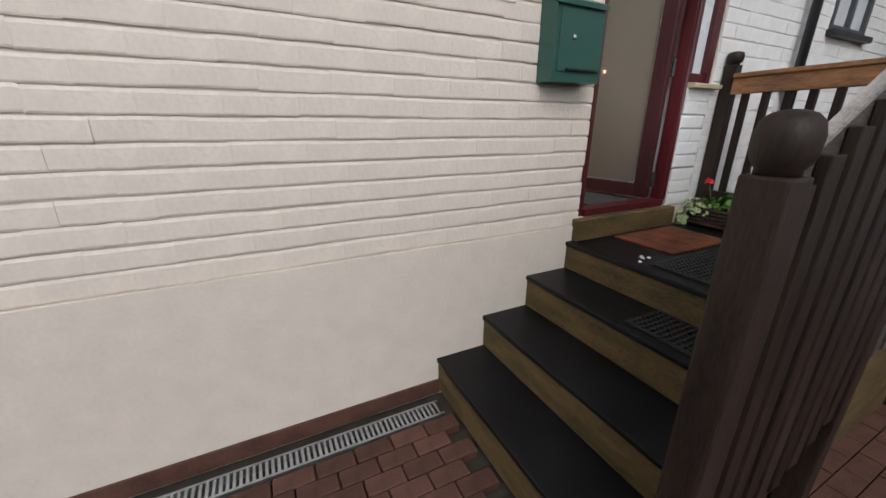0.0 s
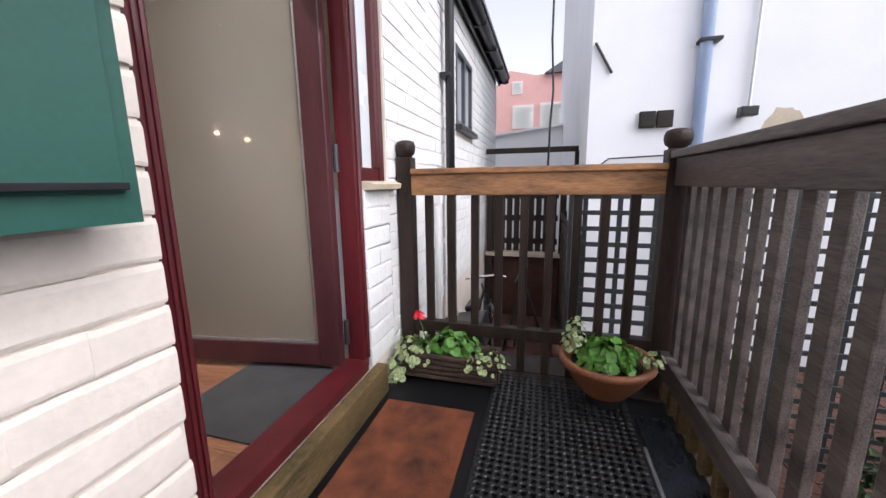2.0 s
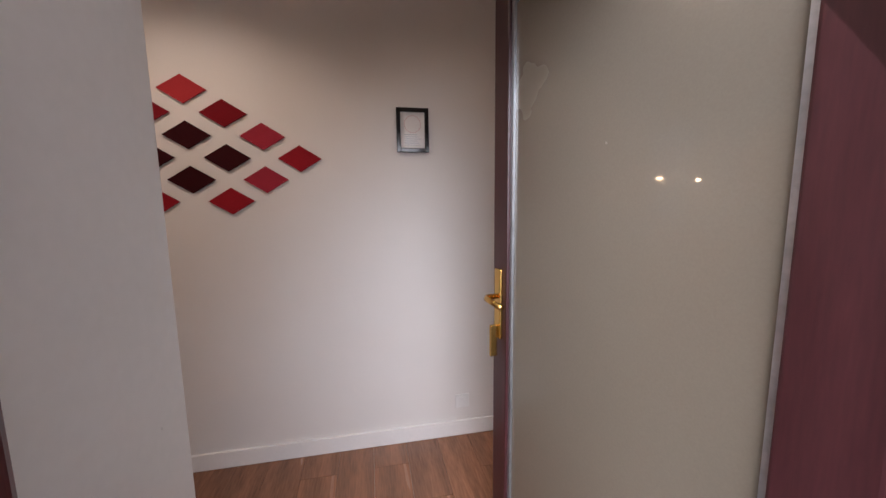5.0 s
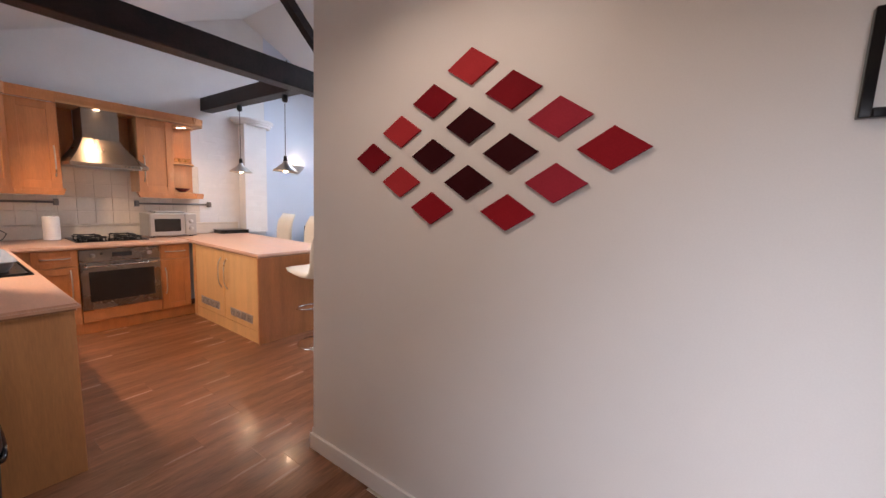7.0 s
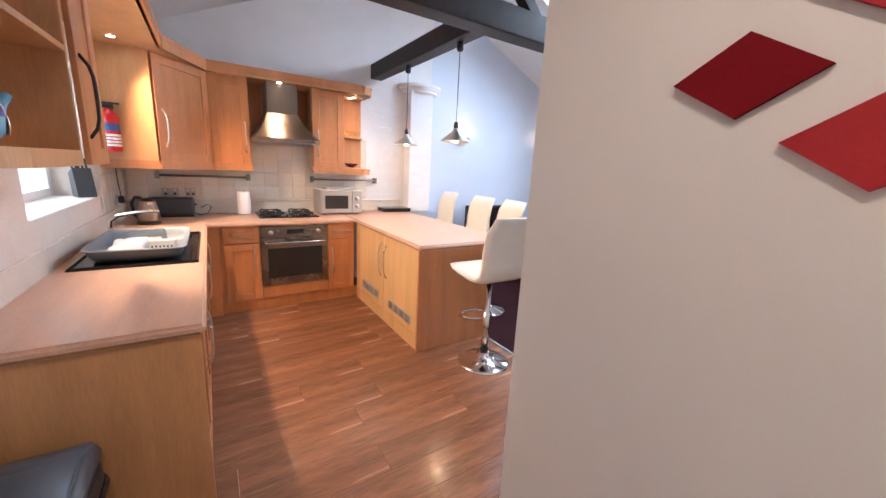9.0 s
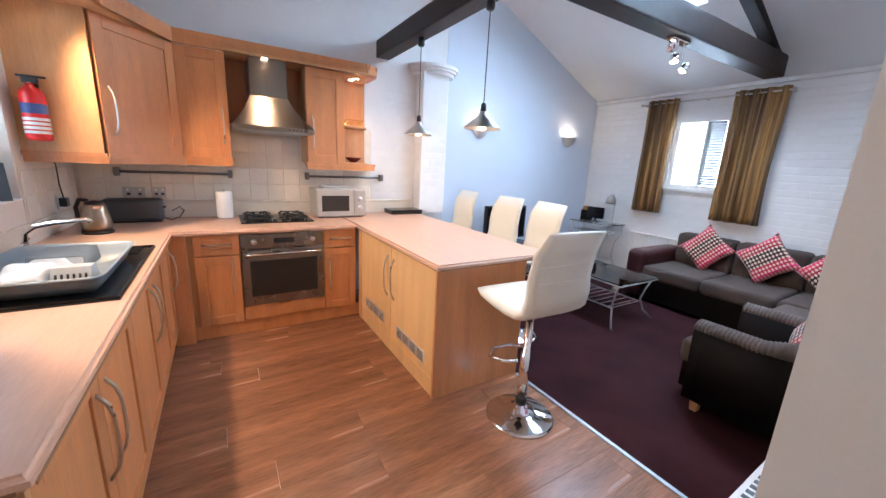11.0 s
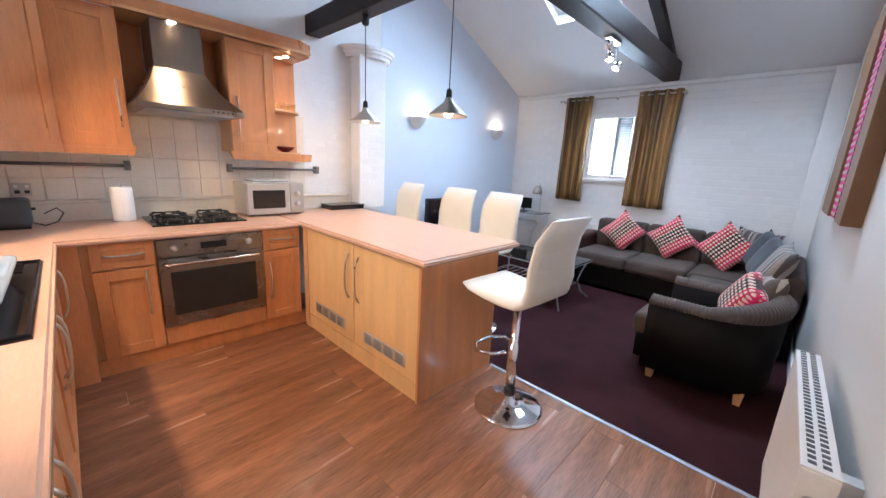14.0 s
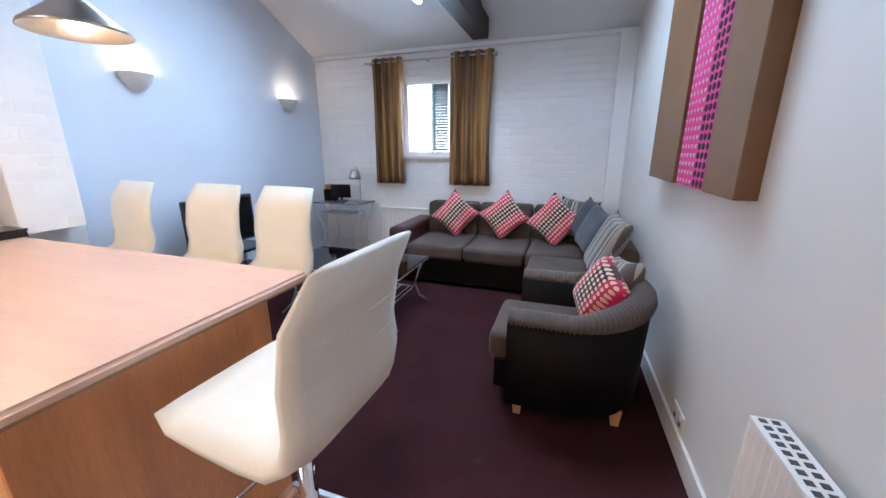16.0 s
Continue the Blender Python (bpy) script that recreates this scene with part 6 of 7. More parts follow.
bw = thing("terracotta_bowl", pose(3.935, -1.12, LAND + 0.06), "wide terracotta bowl planted with bright green geranium", "plant pot")
part("bowl", lathe(B(), [(0.11, 0.0), (0.125, 0.02), (0.18, 0.09), (0.22, 0.155), (0.235, 0.17), (0.235, 0.195), (0.215, 0.20), (0.205, 0.18), (0.15, 0.14)], 36, cap=False), terracotta, bw, smooth=True)
part("base", lathe(B(), [(0.11, 0.0), (0.001, 0.002)], 20), terracotta, bw)
# made-up foot: lifts the bowl, its black imitates the shadow beneath
part("stand", lathe(B(), [(0.10, -0.048), (0.10, -0.01), (0.085, 0.0), (0.001, 0.001)], 20), black_plastic, bw, "added black foot in place of the shadow under the bowl")
part("soil", lathe(B(), [(0.20, 0.155), (0.001, 0.17)], 20), soil, bw)
part("foliage", leaves(B(), rnd, 240, (-0.01, 0.0, 0.18), (0.15, 0.16, 0.12), 0.032), leaf_green, bw)["kind"] = "stuff"
bm = leaves(B(), rnd, 60, (0.05, 0.16, 0.24), (0.08, 0.07, 0.16), 0.016)
leaves(bm, rnd, 30, (-0.05, -0.20, 0.2), (0.06, 0.06, 0.08), 0.016)
part("trailing_ivy", bm, leaf_cream, bw)["kind"] = "stuff"

bw.scale = (0.92, 0.92, 0.92)

# ---- courtyard: trellis, fences, gate, neighbours ----
trellis_m = material("blue_black_stained_timber", (0.022, 0.026, 0.028), 0.5, vary=0.4, scale=4, grain=40, bump=0.3)
tl = thing("trellis_panel", pose(4.90, 0, 0), "dark stained square trellis fence panel", "fence")
for k in range(18):
    z = GROUND + 0.06 + k * 0.112
    part("lath", box(B(), -0.008, 0.008, -3.6, -1.03, z - 0.016, z + 0.016), trellis_m, tl)
for k in range(23):
    y = -1.09 - k * 0.112
    part("lath", box(B(), 0.009, 0.022, y - 0.016, y + 0.016, GROUND, 0.96), trellis_m, tl)
for y in (-1.02, -2.3, -3.62):
    part("post", box(B(), 0.0, 0.08, y - 0.04, y + 0.04, GROUND, 0.99, 0.004), trellis_m, tl)
part("top_rail", box(B(), -0.02, 0.05, -3.66, -0.98, 0.96, 1.0, 0.004), trellis_m, tl, "dark capping rail")
sf = thing("slatted_fence", pose(0, -1.05, 0), "dark horizontal slatted fence beside the passage", "fence")
for k in range(12):
    part("slat", box(B(), 4.98, 7.36, -0.012, 0.012, GROUND + 0.08 + k * 0.125, GROUND + 0.165 + k * 0.125), weathered, sf)
for x in (5.0, 6.2, 7.34):
    part("post", box(B(), x - 0.04, x + 0.04, -0.06, -0.013, GROUND, 0.50, 0.004), weathered, sf)
gk = thing("slatted_gate", pose(7.40, 0, 0), "dark picket gate closing the passage", "gate")
for k in range(9):
    y = -0.14 - k * 0.10
    part("picket", box(B(), -0.012, 0.012, y - 0.037, y + 0.037, -0.08, 0.80 + (0.04 if k % 2 else 0.0), 0.003), weathered, gk)
for z in (0.02, 0.35, 0.66):
    part("rail", box(B(), 0.012, 0.04, -1.0, -0.08, z, z + 0.08), weathered, gk)
for y in (-0.06, -1.06):
    part("gate_post", box(B(), -0.04, 0.05, y - 0.04, y + 0.04, GROUND, 1.06, 0.004), weathered, gk)
structure("wall_under_gate", box(B(), 7.45, 7.65, -1.2, 0.0, GROUND - 0.1, -0.16), paver, "low red block retaining wall under the gate")
structure("trim_kerb", box(B(), 7.34, 7.68, -1.2, 0.0, -0.158, -0.10, 0.006), stone_sill, "pale concrete kerb under the gate")
pg = thing("timber_beam", pose(7.42, 0, 1.28), "dark timber beam spanning the passage", "beam")
part("beam", box(B(), -0.03, 0.03, -1.22, 0.0, 0.0, 0.07, 0.004), weathered, pg)
part("post", box(B(), -0.04, 0.04, -1.26, -1.18, GROUND - 1.28, 0.0, 0.004), weathered, pg)

wb = thing("white_building", pose(6.5, -1.23, GROUND), "tall white rendered neighbouring building", "building")
part("wall", box(B(), 0.0, 9.0, -9.0, 0.0, 0.0, 9.0), render_white, wb)
bm = B()
rag = random.Random(4)
prism(bm, [(-1.71 + (0.13 + 0.05 * rag.random()) * math.cos(q) - 0.05 * math.sin(q), 2.45 + (0.15 + 0.07 * rag.random()) * math.sin(q)) for q in [2 * math.pi * k / 18 for k in range(18)]], -0.003, 0.0, "x")
part("bare_patch", bm, stone_sill, wb, "patch of peeled render")
part("roof", prism(B(), [(0.3, 9.0), (-9.3, 9.0), (-4.5, 11.5)], -0.3, 9.3, "x"), slate_roof, wb)
part("iron_tie", sweep(B(), [(-0.02, -0.20, 3.05), (-0.02, -0.03, 3.35)], 0.014, 6), cast_iron, wb)
bp = thing("neighbour_downpipe", pose(6.44, -2.24, 0), "pale blue painted downpipe on the white building", "downpipe")
part("pipe", sweep(B(), [(0, 0, GROUND), (0, 0, 7.5)], 0.055, 12), blue_pipe, bp, smooth=True)
part("bracket", box(B(), -0.07, 0.06, -0.11, 0.07, 2.17, 2.20, 0.003), cast_iron, bp)
part("thin_pipe", sweep(B(), [(0.03, -0.42, 1.5), (0.03, -0.42, 7.5)], 0.014, 8), galv, bp)
for y in (-1.72, -1.88):
    v = thing("wall_vent", pose(6.5, y, 1.42), "square brown louvred wall vent", "vent", "wall vents")
    part("hood", box(B(), -0.05, -0.001, -0.145, 0.0, 0.0, 0.16, 0.006), bark_mat, v)
    for k in range(4):
        part("louvre", box(B(), -0.056, -0.048, -0.135, -0.01, 0.02 + k * 0.034, 0.04 + k * 0.034), cast_iron, v)
fc = thing("floodlight", pose(6.44, -2.62, 1.50), "small black floodlight on the white wall", "lamp")
part("head", box(B(), -0.10, 0.0, -0.07, 0.07, -0.03, 0.06, 0.01), black_plastic, fc)
part("bracket", box(B(), 0.0, 0.06, -0.02, 0.02, -0.02, 0.02), black_plastic, fc)
cb = thing("overhead_cable", pose(0, 0, 0), "thin black cable slung along the white wall", "cable")
part("cable", sweep(B(), [(6.45, -0.84, 7.0), (6.45, -0.83, 2.35), (6.46, -0.86, 1.85), (6.4, -0.84, 1.5), (6.4, -0.82, 0.2)], 0.012, 6), black_plastic, cb, smooth=True)
part("cable", sweep(B(), [(6.46, -1.3, 1.0), (6.46, -1.45, 1.12), (6.46, -2.0, 1.14), (6.46, -2.6, 1.2), (6.46, -3.6, 1.3)], 0.008, 6), black_plastic, cb, smooth=True)

ph = thing("pink_building", pose(22.0, 0, GROUND), "pink painted gabled building beyond the passage", "building")
part("wall", prism(B(), [(-7.0, 0.0), (3.0, 0.0), (3.0, 5.6), (1.1, 7.5), (-0.2, 7.2), (-7.0, 7.2)], 0.0, 8.0, "x"), pink_wall, ph)
part("roof", prism(B(), [(-7.2, 7.2), (-0.6, 7.2), (-2.8, 8.5)], -0.2, 8.2, "x"), slate_roof, ph)
for y0, y1, z0, z1 in ((-0.13, 0.92, 4.68, 5.80), (-1.55, -0.45, 4.65, 5.85), (0.45, 0.95, 6.35, 6.95), (-3.2, -2.1, 4.65, 5.85)):
    w = part("window", box(B(), -0.04, 0.0, y0, y1, z0, z1), white_gloss, ph, "white framed window")
    part("pane", box(B(), -0.05, -0.039, y0 + 0.08, y1 - 0.08, z0 + 0.08, z1 - 0.08), clear_glass, w)
part("string_course", box(B(), -0.06, 0.0, -7.0, 3.0, 3.9, 4.05), pink_wall, ph)
bright_render = material("fresh_white_render", (0.88, 0.88, 0.88), 0.8, vary=0.04, scale=1.2, grain=90, bump=0.2)
lb = thing("white_outbuilding", pose(13.0, 0, GROUND), "low white building with a slanting roof edge", "building")
part("wall", prism(B(), [(-5.0, 0.0), (2.5, 0.0), (2.5, 3.05), (-1.6, 3.5), (-5.0, 3.6)], 0.0, 2.0, "x"), bright_render, lb)
part("roof_edge", prism(B(), [(2.6, 3.04), (-1.6, 3.49), (-1.6, 3.55), (2.6, 3.10)], -0.15, 2.1, "x"), bright_render, lb)
structure("wall_courtyard_south", box(B(), -8.0, 6.5, -6.7, -6.5, GROUND, 1.2), render_white, "plain wall closing the courtyard")
structure("wall_courtyard_west", box(B(), -8.2, -8.0, -6.7, 6.0, GROUND, 1.2), render_white)

# shrub by the trellis
sh = thing("shrub", pose(4.35, -2.75, GROUND), "small dark green shrub at the foot of the trellis", "shrub")
part("stem", sweep(B(), [(0, 0, 0), (0.03, 0.02, 0.2), (0.0, 0.05, 0.4)], [0.02, 0.015, 0.006], 6), bark_mat, sh)
part("stem", sweep(B(), [(0, 0, 0), (-0.06, -0.05, 0.2), (-0.10, -0.10, 0.38)], [0.018, 0.012, 0.005], 6), bark_mat, sh)
part("foliage", leaves(B(), rnd, 420, (0, 0, 0.28), (0.34, 0.38, 0.34), 0.030), material("dark_shrub_leaf", (0.035, 0.075, 0.02), 0.5, vary=0.4, scale=20, grain=60), sh)["kind"] = "stuff"


# bicycle leaning on the front wall, and a folded tripod
def wheel(parent, x, z):
    r = 0.32
    w = part("wheel", sweep(B(), [(x + r * math.cos(q), 0, z + r * math.sin(q)) for q in [k * math.pi / 16 for k in range(32)]], 0.02, 8, True), rubber, parent, "black tyre")
    part("rim", sweep(B(), [(x + (r - 0.03) * math.cos(q), 0, z + (r - 0.03) * math.sin(q)) for q in [k * math.pi / 16 for k in range(32)]], 0.010, 6, True), galv, w)
    part("hub", sweep(B(), [(x, -0.05, z), (x, 0.05, z)], 0.02, 8), chrome, w)
    bm = B()
    for k in range(16):
        q = k * math.pi / 8
        sweep(bm, [(x, 0.02 * (-1) ** k, z), (x + (r - 0.03) * math.cos(q), 0, z + (r - 0.03) * math.sin(q))], 0.0018, 4)
    part("spokes", bm, galv, w)


bk = thing("bicycle", pose(5.15, -0.34, GROUND - 0.05, -10, 0, 0), "dark bicycle leaning against the white wall", "bicycle")
wheel(bk, 0.0, 0.34)
wheel(bk, 1.04, 0.34)
for a, b, n in (((0.42, 0, 0.30), (0.30, 0, 0.82), "seat_tube"), ((0.42, 0, 0.30), (0.90, 0, 0.78), "down_tube"), ((0.33, 0, 0.74), (0.88, 0, 0.84), "top_tube"), ((0.0, 0, 0.34), (0.42, 0, 0.30), "chain_stay"), ((0.0, 0, 0.34), (0.33, 0, 0.74), "seat_stay"), ((1.04, 0, 0.34), (0.87, 0, 0.92), "fork")):
    part(n, sweep(B(), [a, b], 0.017, 8), black_gloss, bk, smooth=True)
part("handlebar", sweep(B(), [(0.80, -0.28, 0.98), (0.88, -0.2, 1.0), (0.88, 0.2, 1.0), (0.80, 0.28, 0.98)], 0.013, 8), chrome, bk, smooth=True)
part("saddle", box(B(), 0.17, 0.42, -0.06, 0.06, 0.84, 0.90, 0.025, 3), black_plastic, bk, smooth=True)
part("chain_ring", sweep(B(), [(0.42 + 0.09 * math.cos(q), -0.04, 0.30 + 0.09 * math.sin(q)) for q in [k * math.pi / 8 for k in range(16)]], 0.006, 5, True), galv, bk)
part("pannier", box(B(), -0.22, 0.16, -0.16, 0.12, 0.62, 0.86, 0.03, 3), black_plastic, bk, "black carrier bag box")
tp_ = thing("tripod", pose(6.05, -0.62, GROUND - 0.05), "black folding tripod standing in the passage", "tripod")
for q in (0.3, 2.4, 4.5):
    part("leg", sweep(B(), [(0, 0, 0.95), (0.36 * math.cos(q), 0.36 * math.sin(q), 0.0)], 0.014, 6), black_plastic, tp_)
part("column", sweep(B(), [(0, 0, 0.7), (0, 0, 1.12)], 0.016, 8), black_plastic, tp_)
part("head", box(B(), -0.05, 0.05, -0.04, 0.04, 1.10, 1.20, 0.01), black_plastic, tp_)
part("pan_handle", sweep(B(), [(0, 0, 1.12), (-0.2, 0.08, 0.98)], 0.010, 6), black_plastic, tp_)

# ---- things on the worktops and walls of the kitchen ----
sk = thing("kitchen_sink", pose(-0.945, 0.765, 0.906), "black inset sink with drainer and mixer tap", "sink")
part("tray", box(B(), -0.49, 0.48, -0.275, 0.275, -0.004, 0.008, 0.004), black_gloss, sk)
part("rim", sweep(B(), [(-0.48, -0.265, 0.01), (0.47, -0.265, 0.01), (0.47, 0.265, 0.01), (-0.48, 0.265, 0.01)], 0.007, 6, True), black_gloss, sk)
for k in range(6):
    part("drainer_ridge", box(B(), -0.46 + k * 0.03, -0.45 + k * 0.03, -0.2, 0.22, 0.008, 0.013, 0.002, 1), black_gloss, sk)
tpp = part("tap_base", lathe(B(), [(0.026, 0.0), (0.026, 0.03), (0.018, 0.05), (0.018, 0.07), (0.0, 0.07)], 16, (-0.395, -0.245, 0.005)), chrome, sk, smooth=True)
part("spout", sweep(B(), [(-0.395, -0.245, 0.06), (-0.395, -0.235, 0.13), (-0.385, -0.19, 0.165), (-0.37, -0.10, 0.185), (-0.35, 0.02, 0.20), (-0.348, 0.035, 0.185)], 0.013, 10), chrome, tpp, smooth=True)
part("lever", sweep(B(), [(-0.395, -0.245, 0.075), (-0.44, -0.24, 0.095)], 0.008, 8), chrome, tpp, smooth=True)
dr = thing("dish_drainer", pose(-0.87, 0.76, 0.9195), "blue-grey plastic dish drainer holding a white cloth", "dish rack")
grey_blue = material("blue_grey_plastic", (0.20, 0.235, 0.265), 0.35, vary=0.06, scale=5, grain=90, bump=0.02)
bm = B()
prof = [(0.0, 0.0), (0.86, 0.0), (0.95, 0.5), (1.0, 1.0), (1.04, 1.0), (1.04, 0.92)]
rings = []
for f, zf in prof:
    ring = []
    for k in range(28):
        q = 2 * math.pi * k / 28
        c, s = math.cos(q), math.sin(q)
        e = 0.17
        ring.append(bm.verts.new((0.35 * f * math.copysign(abs(c) ** e, c), 0.22 * f * math.copysign(abs(s) ** e, s), 0.074 * zf)))
    rings.append(ring)
for a, b in zip(rings, rings[1:]):
    for k in range(28):
        bm.faces.new((a[k], a[(k + 1) % 28], b[(k + 1) % 28], b[k]))
bmesh.ops.remove_doubles(bm, verts=bm.verts, dist=0.0004)
part("tub", bm, grey_blue, dr, smooth=True)
for k in range(9):
    part("plate_rib", sweep(B(), [(-0.26 + k * 0.028, -0.11, 0.01), (-0.27 + k * 0.028, -0.10, 0.075), (-0.27 + k * 0.028, 0.08, 0.075), (-0.26 + k * 0.028, 0.09, 0.01)], 0.005, 5), grey_blue, dr)
tea_towel = material("white_tea_towel", (0.58, 0.61, 0.64), 0.95, vary=0.12, scale=14, grain=160, bump=0.4)
cl = single("dish_cloth", pillow(B(), 0.26, 0.18, 0.06, 12, Matrix.Rotation(math.pi / 2, 4, "X")), tea_towel, "crumpled white tea towel in the dish drainer", "cloth", smooth=True)
for v in cl.data.vertices:
    v.co += Vector((0, 0, 0.020 * noise.noise(v.co * 16)))
cl.matrix_world = pose(-0.76, 0.70, 0.957)
cl2 = single("dish_cloth", pillow(B(), 0.16, 0.14, 0.05, 8, Matrix.Rotation(math.pi / 2, 4, "X")), tea_towel, "folded white cloth in the dish drainer", "cloth", smooth=True)
cl2.matrix_world = pose(-0.95, 0.72, 0.950, 4, 6, 30)
cutlery = material("pale_grey_plastic", (0.42, 0.44, 0.45), 0.4, vary=0.06, scale=6, grain=90, bump=0.02)
cb = thing("cutlery_basket", pose(-0.70, 0.865, 0.9205), "pale grey plastic cutlery basket with slots", "cutlery holder")
part("body", prism(B(), [(-0.075, 0.0), (0.075, 0.0), (0.045, 0.085), (-0.015, 0.085)], -0.06, 0.06, "y"), cutlery, cb)
for k in range(6):
    part("slot", prism(B(), [(0.0695, 0.012), (0.0723, 0.012), (0.0554, 0.06), (0.0525, 0.06)], -0.05 + k * 0.018, -0.042 + k * 0.018, "y"), black_plastic, cb)

kt = thing("kettle", pose(-2.02, 0.66, 0.906, 0, 0, 20), "polished steel and black cordless kettle", "kettle")
part("base", lathe(B(), [(0.085, 0.0), (0.085, 0.02), (0.0, 0.022)], 24), black_plastic, kt, smooth=True)
part("body", lathe(B(), [(0.078, 0.022), (0.082, 0.05), (0.076, 0.12), (0.062, 0.18), (0.055, 0.20), (0.0, 0.20)], 28), steel, kt, smooth=True)
part("lid", lathe(B(), [(0.055, 0.20), (0.045, 0.218), (0.0, 0.225)], 20), black_plastic, kt, smooth=True)
part("handle", sweep(B(), [(-0.03, -0.03, 0.22), (-0.08, -0.06, 0.225), (-0.115, -0.08, 0.17), (-0.11, -0.075, 0.08), (-0.08, -0.05, 0.04)], 0.013, 8), black_plastic, kt, smooth=True)
part("spout", prism(B(), [(0.05, 0.15), (0.085, 0.195), (0.05, 0.195)], -0.02, 0.02, "y"), chrome, kt)
ts = thing("toaster", pose(-2.50, 0.79, 0.906), "slate grey long-slot toaster with a black flex", "toaster")
part("body", box(B(), -0.085, 0.085, -0.19, 0.19, 0.015, 0.185, 0.03, 4), grey_plastic, ts, smooth=True)
part("slot", box(B(), -0.02, 0.0, -0.14, 0.14, 0.183, 0.188), black_plastic, ts)
part("slot", box(B(), 0.025, 0.045, -0.14, 0.14, 0.183, 0.188), black_plastic, ts)
part("lever", box(B(), -0.015, 0.03, 0.19, 0.21, 0.11, 0.125, 0.003), black_plastic, ts)
part("foot_plate", box(B(), -0.075, 0.075, -0.18, 0.18, 0.0, 0.016), black_plastic, ts)
part("flex", sweep(B(), [(0.02, 0.19, 0.03), (0.03, 0.24, 0.01), (0.01, 0.30, 0.03), (-0.02, 0.33, 0.08), (-0.06, 0.30, 0.11), (-0.10, 0.24, 0.07)], 0.004, 6), black_plastic, ts, smooth=True)
kr = thing("kitchen_roll", pose(-2.53, 1.425, 0.906), "upright roll of white kitchen paper", "paper towel")
part("roll", lathe(B(), [(0.062, 0.008), (0.064, 0.02), (0.064, 0.235), (0.060, 0.245), (0.02, 0.245), (0.02, 0.23)], 28), paper, kr, smooth=True)
part("holder", lathe(B(), [(0.07, 0.0), (0.07, 0.008), (0.0, 0.008)], 24), chrome, kr)
part("spindle", sweep(B(), [(0, 0, 0.0), (0, 0, 0.265)], 0.006, 8), chrome, kr)
mw = thing("microwave", pose(-2.335, 2.19, 0.906, 0, 0, 90), "silver microwave oven with a dark window", "microwave")
part("body", box(B(), 0.0, 0.50, 0.012, 0.33, 0.012, 0.285, 0.008), silver_plastic, mw)
d = part("door", box(B(), 0.008, 0.365, -0.008, 0.012, 0.02, 0.278, 0.006), silver_plastic, mw, "silver framed door")
part("window", box(B(), 0.05, 0.32, -0.011, -0.006, 0.07, 0.225, 0.003), oven_glass, d, "dark meshed window")
c = part("control_panel", box(B(), 0.37, 0.492, -0.006, 0.012, 0.02, 0.278, 0.004), silver_plastic, mw)
for z in (0.19, 0.10):
    part("dial", lathe(B(), [(0.026, 0.0), (0.024, 0.016), (0.0, 0.018)], 18), satin, c, smooth=True).matrix_local = Matrix.Translation((0.43, -0.006, z)) @ Matrix.Rotation(math.pi / 2, 4, "X")
for x in (0.05, 0.45):
    part("foot", box(B(), x - 0.02, x + 0.02, 0.05, 0.28, 0.0, 0.013), black_plastic, mw)
pp = thing("paper_stack", pose(-2.52, 2.44, 1.192), "small stack of leaflets on the microwave", "papers")
for k in range(4):
    part("leaflet", box(B(), -0.10, 0.10, -0.17 + 0.006 * k, 0.15 - 0.008 * k, k * 0.006, k * 0.006 + 0.005), (paper, slate_cushion, paper, white_plastic)[k], pp)
bx = thing("storage_box", pose(-2.54, 3.21, 0.908), "flat black lacquered box", "box")
part("body", box(B(), -0.11, 0.11, -0.19, 0.19, 0.0, 0.035, 0.004), black_gloss, bx)
part("lid", box(B(), -0.115, 0.115, -0.195, 0.195, 0.036, 0.05, 0.004), black_gloss, bx)




def utensil_rail(y0, y1, label):
    t = thing("utensil_rail", pose(WEST + 0.05, 0, 1.30), label, "rail", "utensil rails")
    part("bar", sweep(B(), [(0, y0, 0), (0, y1, 0)], 0.011, 8), rail_metal, t, smooth=True)
    for y in (y0 + 0.02, y1 - 0.02):
        part("bracket", box(B(), -0.05, 0.012, y - 0.018, y + 0.018, -0.035, 0.035, 0.003), rail_metal, t)


utensil_rail(0.67, 1.51, "brushed steel utensil rail over the worktop")
utensil_rail(2.15, 2.99, "brushed steel utensil rail over the microwave")


def socket(m, w, label, mat=silver_plastic):
    t = thing("wall_socket", m, label, "socket", "sockets")
    part("plate", box(B(), -w / 2, w / 2, -0.010, -0.001, -0.043, 0.043, 0.003), mat, t)
    for k in (-1, 1):
        part("rocker", box(B(), k * w * 0.28 - 0.008, k * w * 0.28 + 0.008, -0.014, -0.009, 0.012, 0.03, 0.002), white_plastic, t)
        part("pin_holes", box(B(), k * w * 0.25 - 0.012, k * w * 0.25 + 0.012, -0.0115, -0.0095, -0.025, -0.005), black_plastic, t)


socket(pose(WEST + 0.016, 0.78, 1.13, 0, 0, 90), 0.146, "brushed metal double socket on the tiles")
socket(pose(WEST + 0.016, 0.95, 1.13, 0, 0, 90), 0.086, "brushed metal single switch on the tiles")
socket(pose(WEST + 0.016, 2.76, 1.13, 0, 0, 90), 0.086, "white single socket beside the microwave", white_plastic)
socket(pose(east(3.93), 3.93, 0.18, 0, 0, -88.74), 0.146, "white double socket low on the pale wall", white_plastic)
sp = thing("wall_switch", pose(-2.2, SOUTH + 0.02, 1.10, 0, 0, 180), "black plugged-in adaptor beside the kettle", "socket")
part("plate", box(B(), -0.043, 0.043, -0.009, -0.001, -0.043, 0.043, 0.003), silver_plastic, sp)
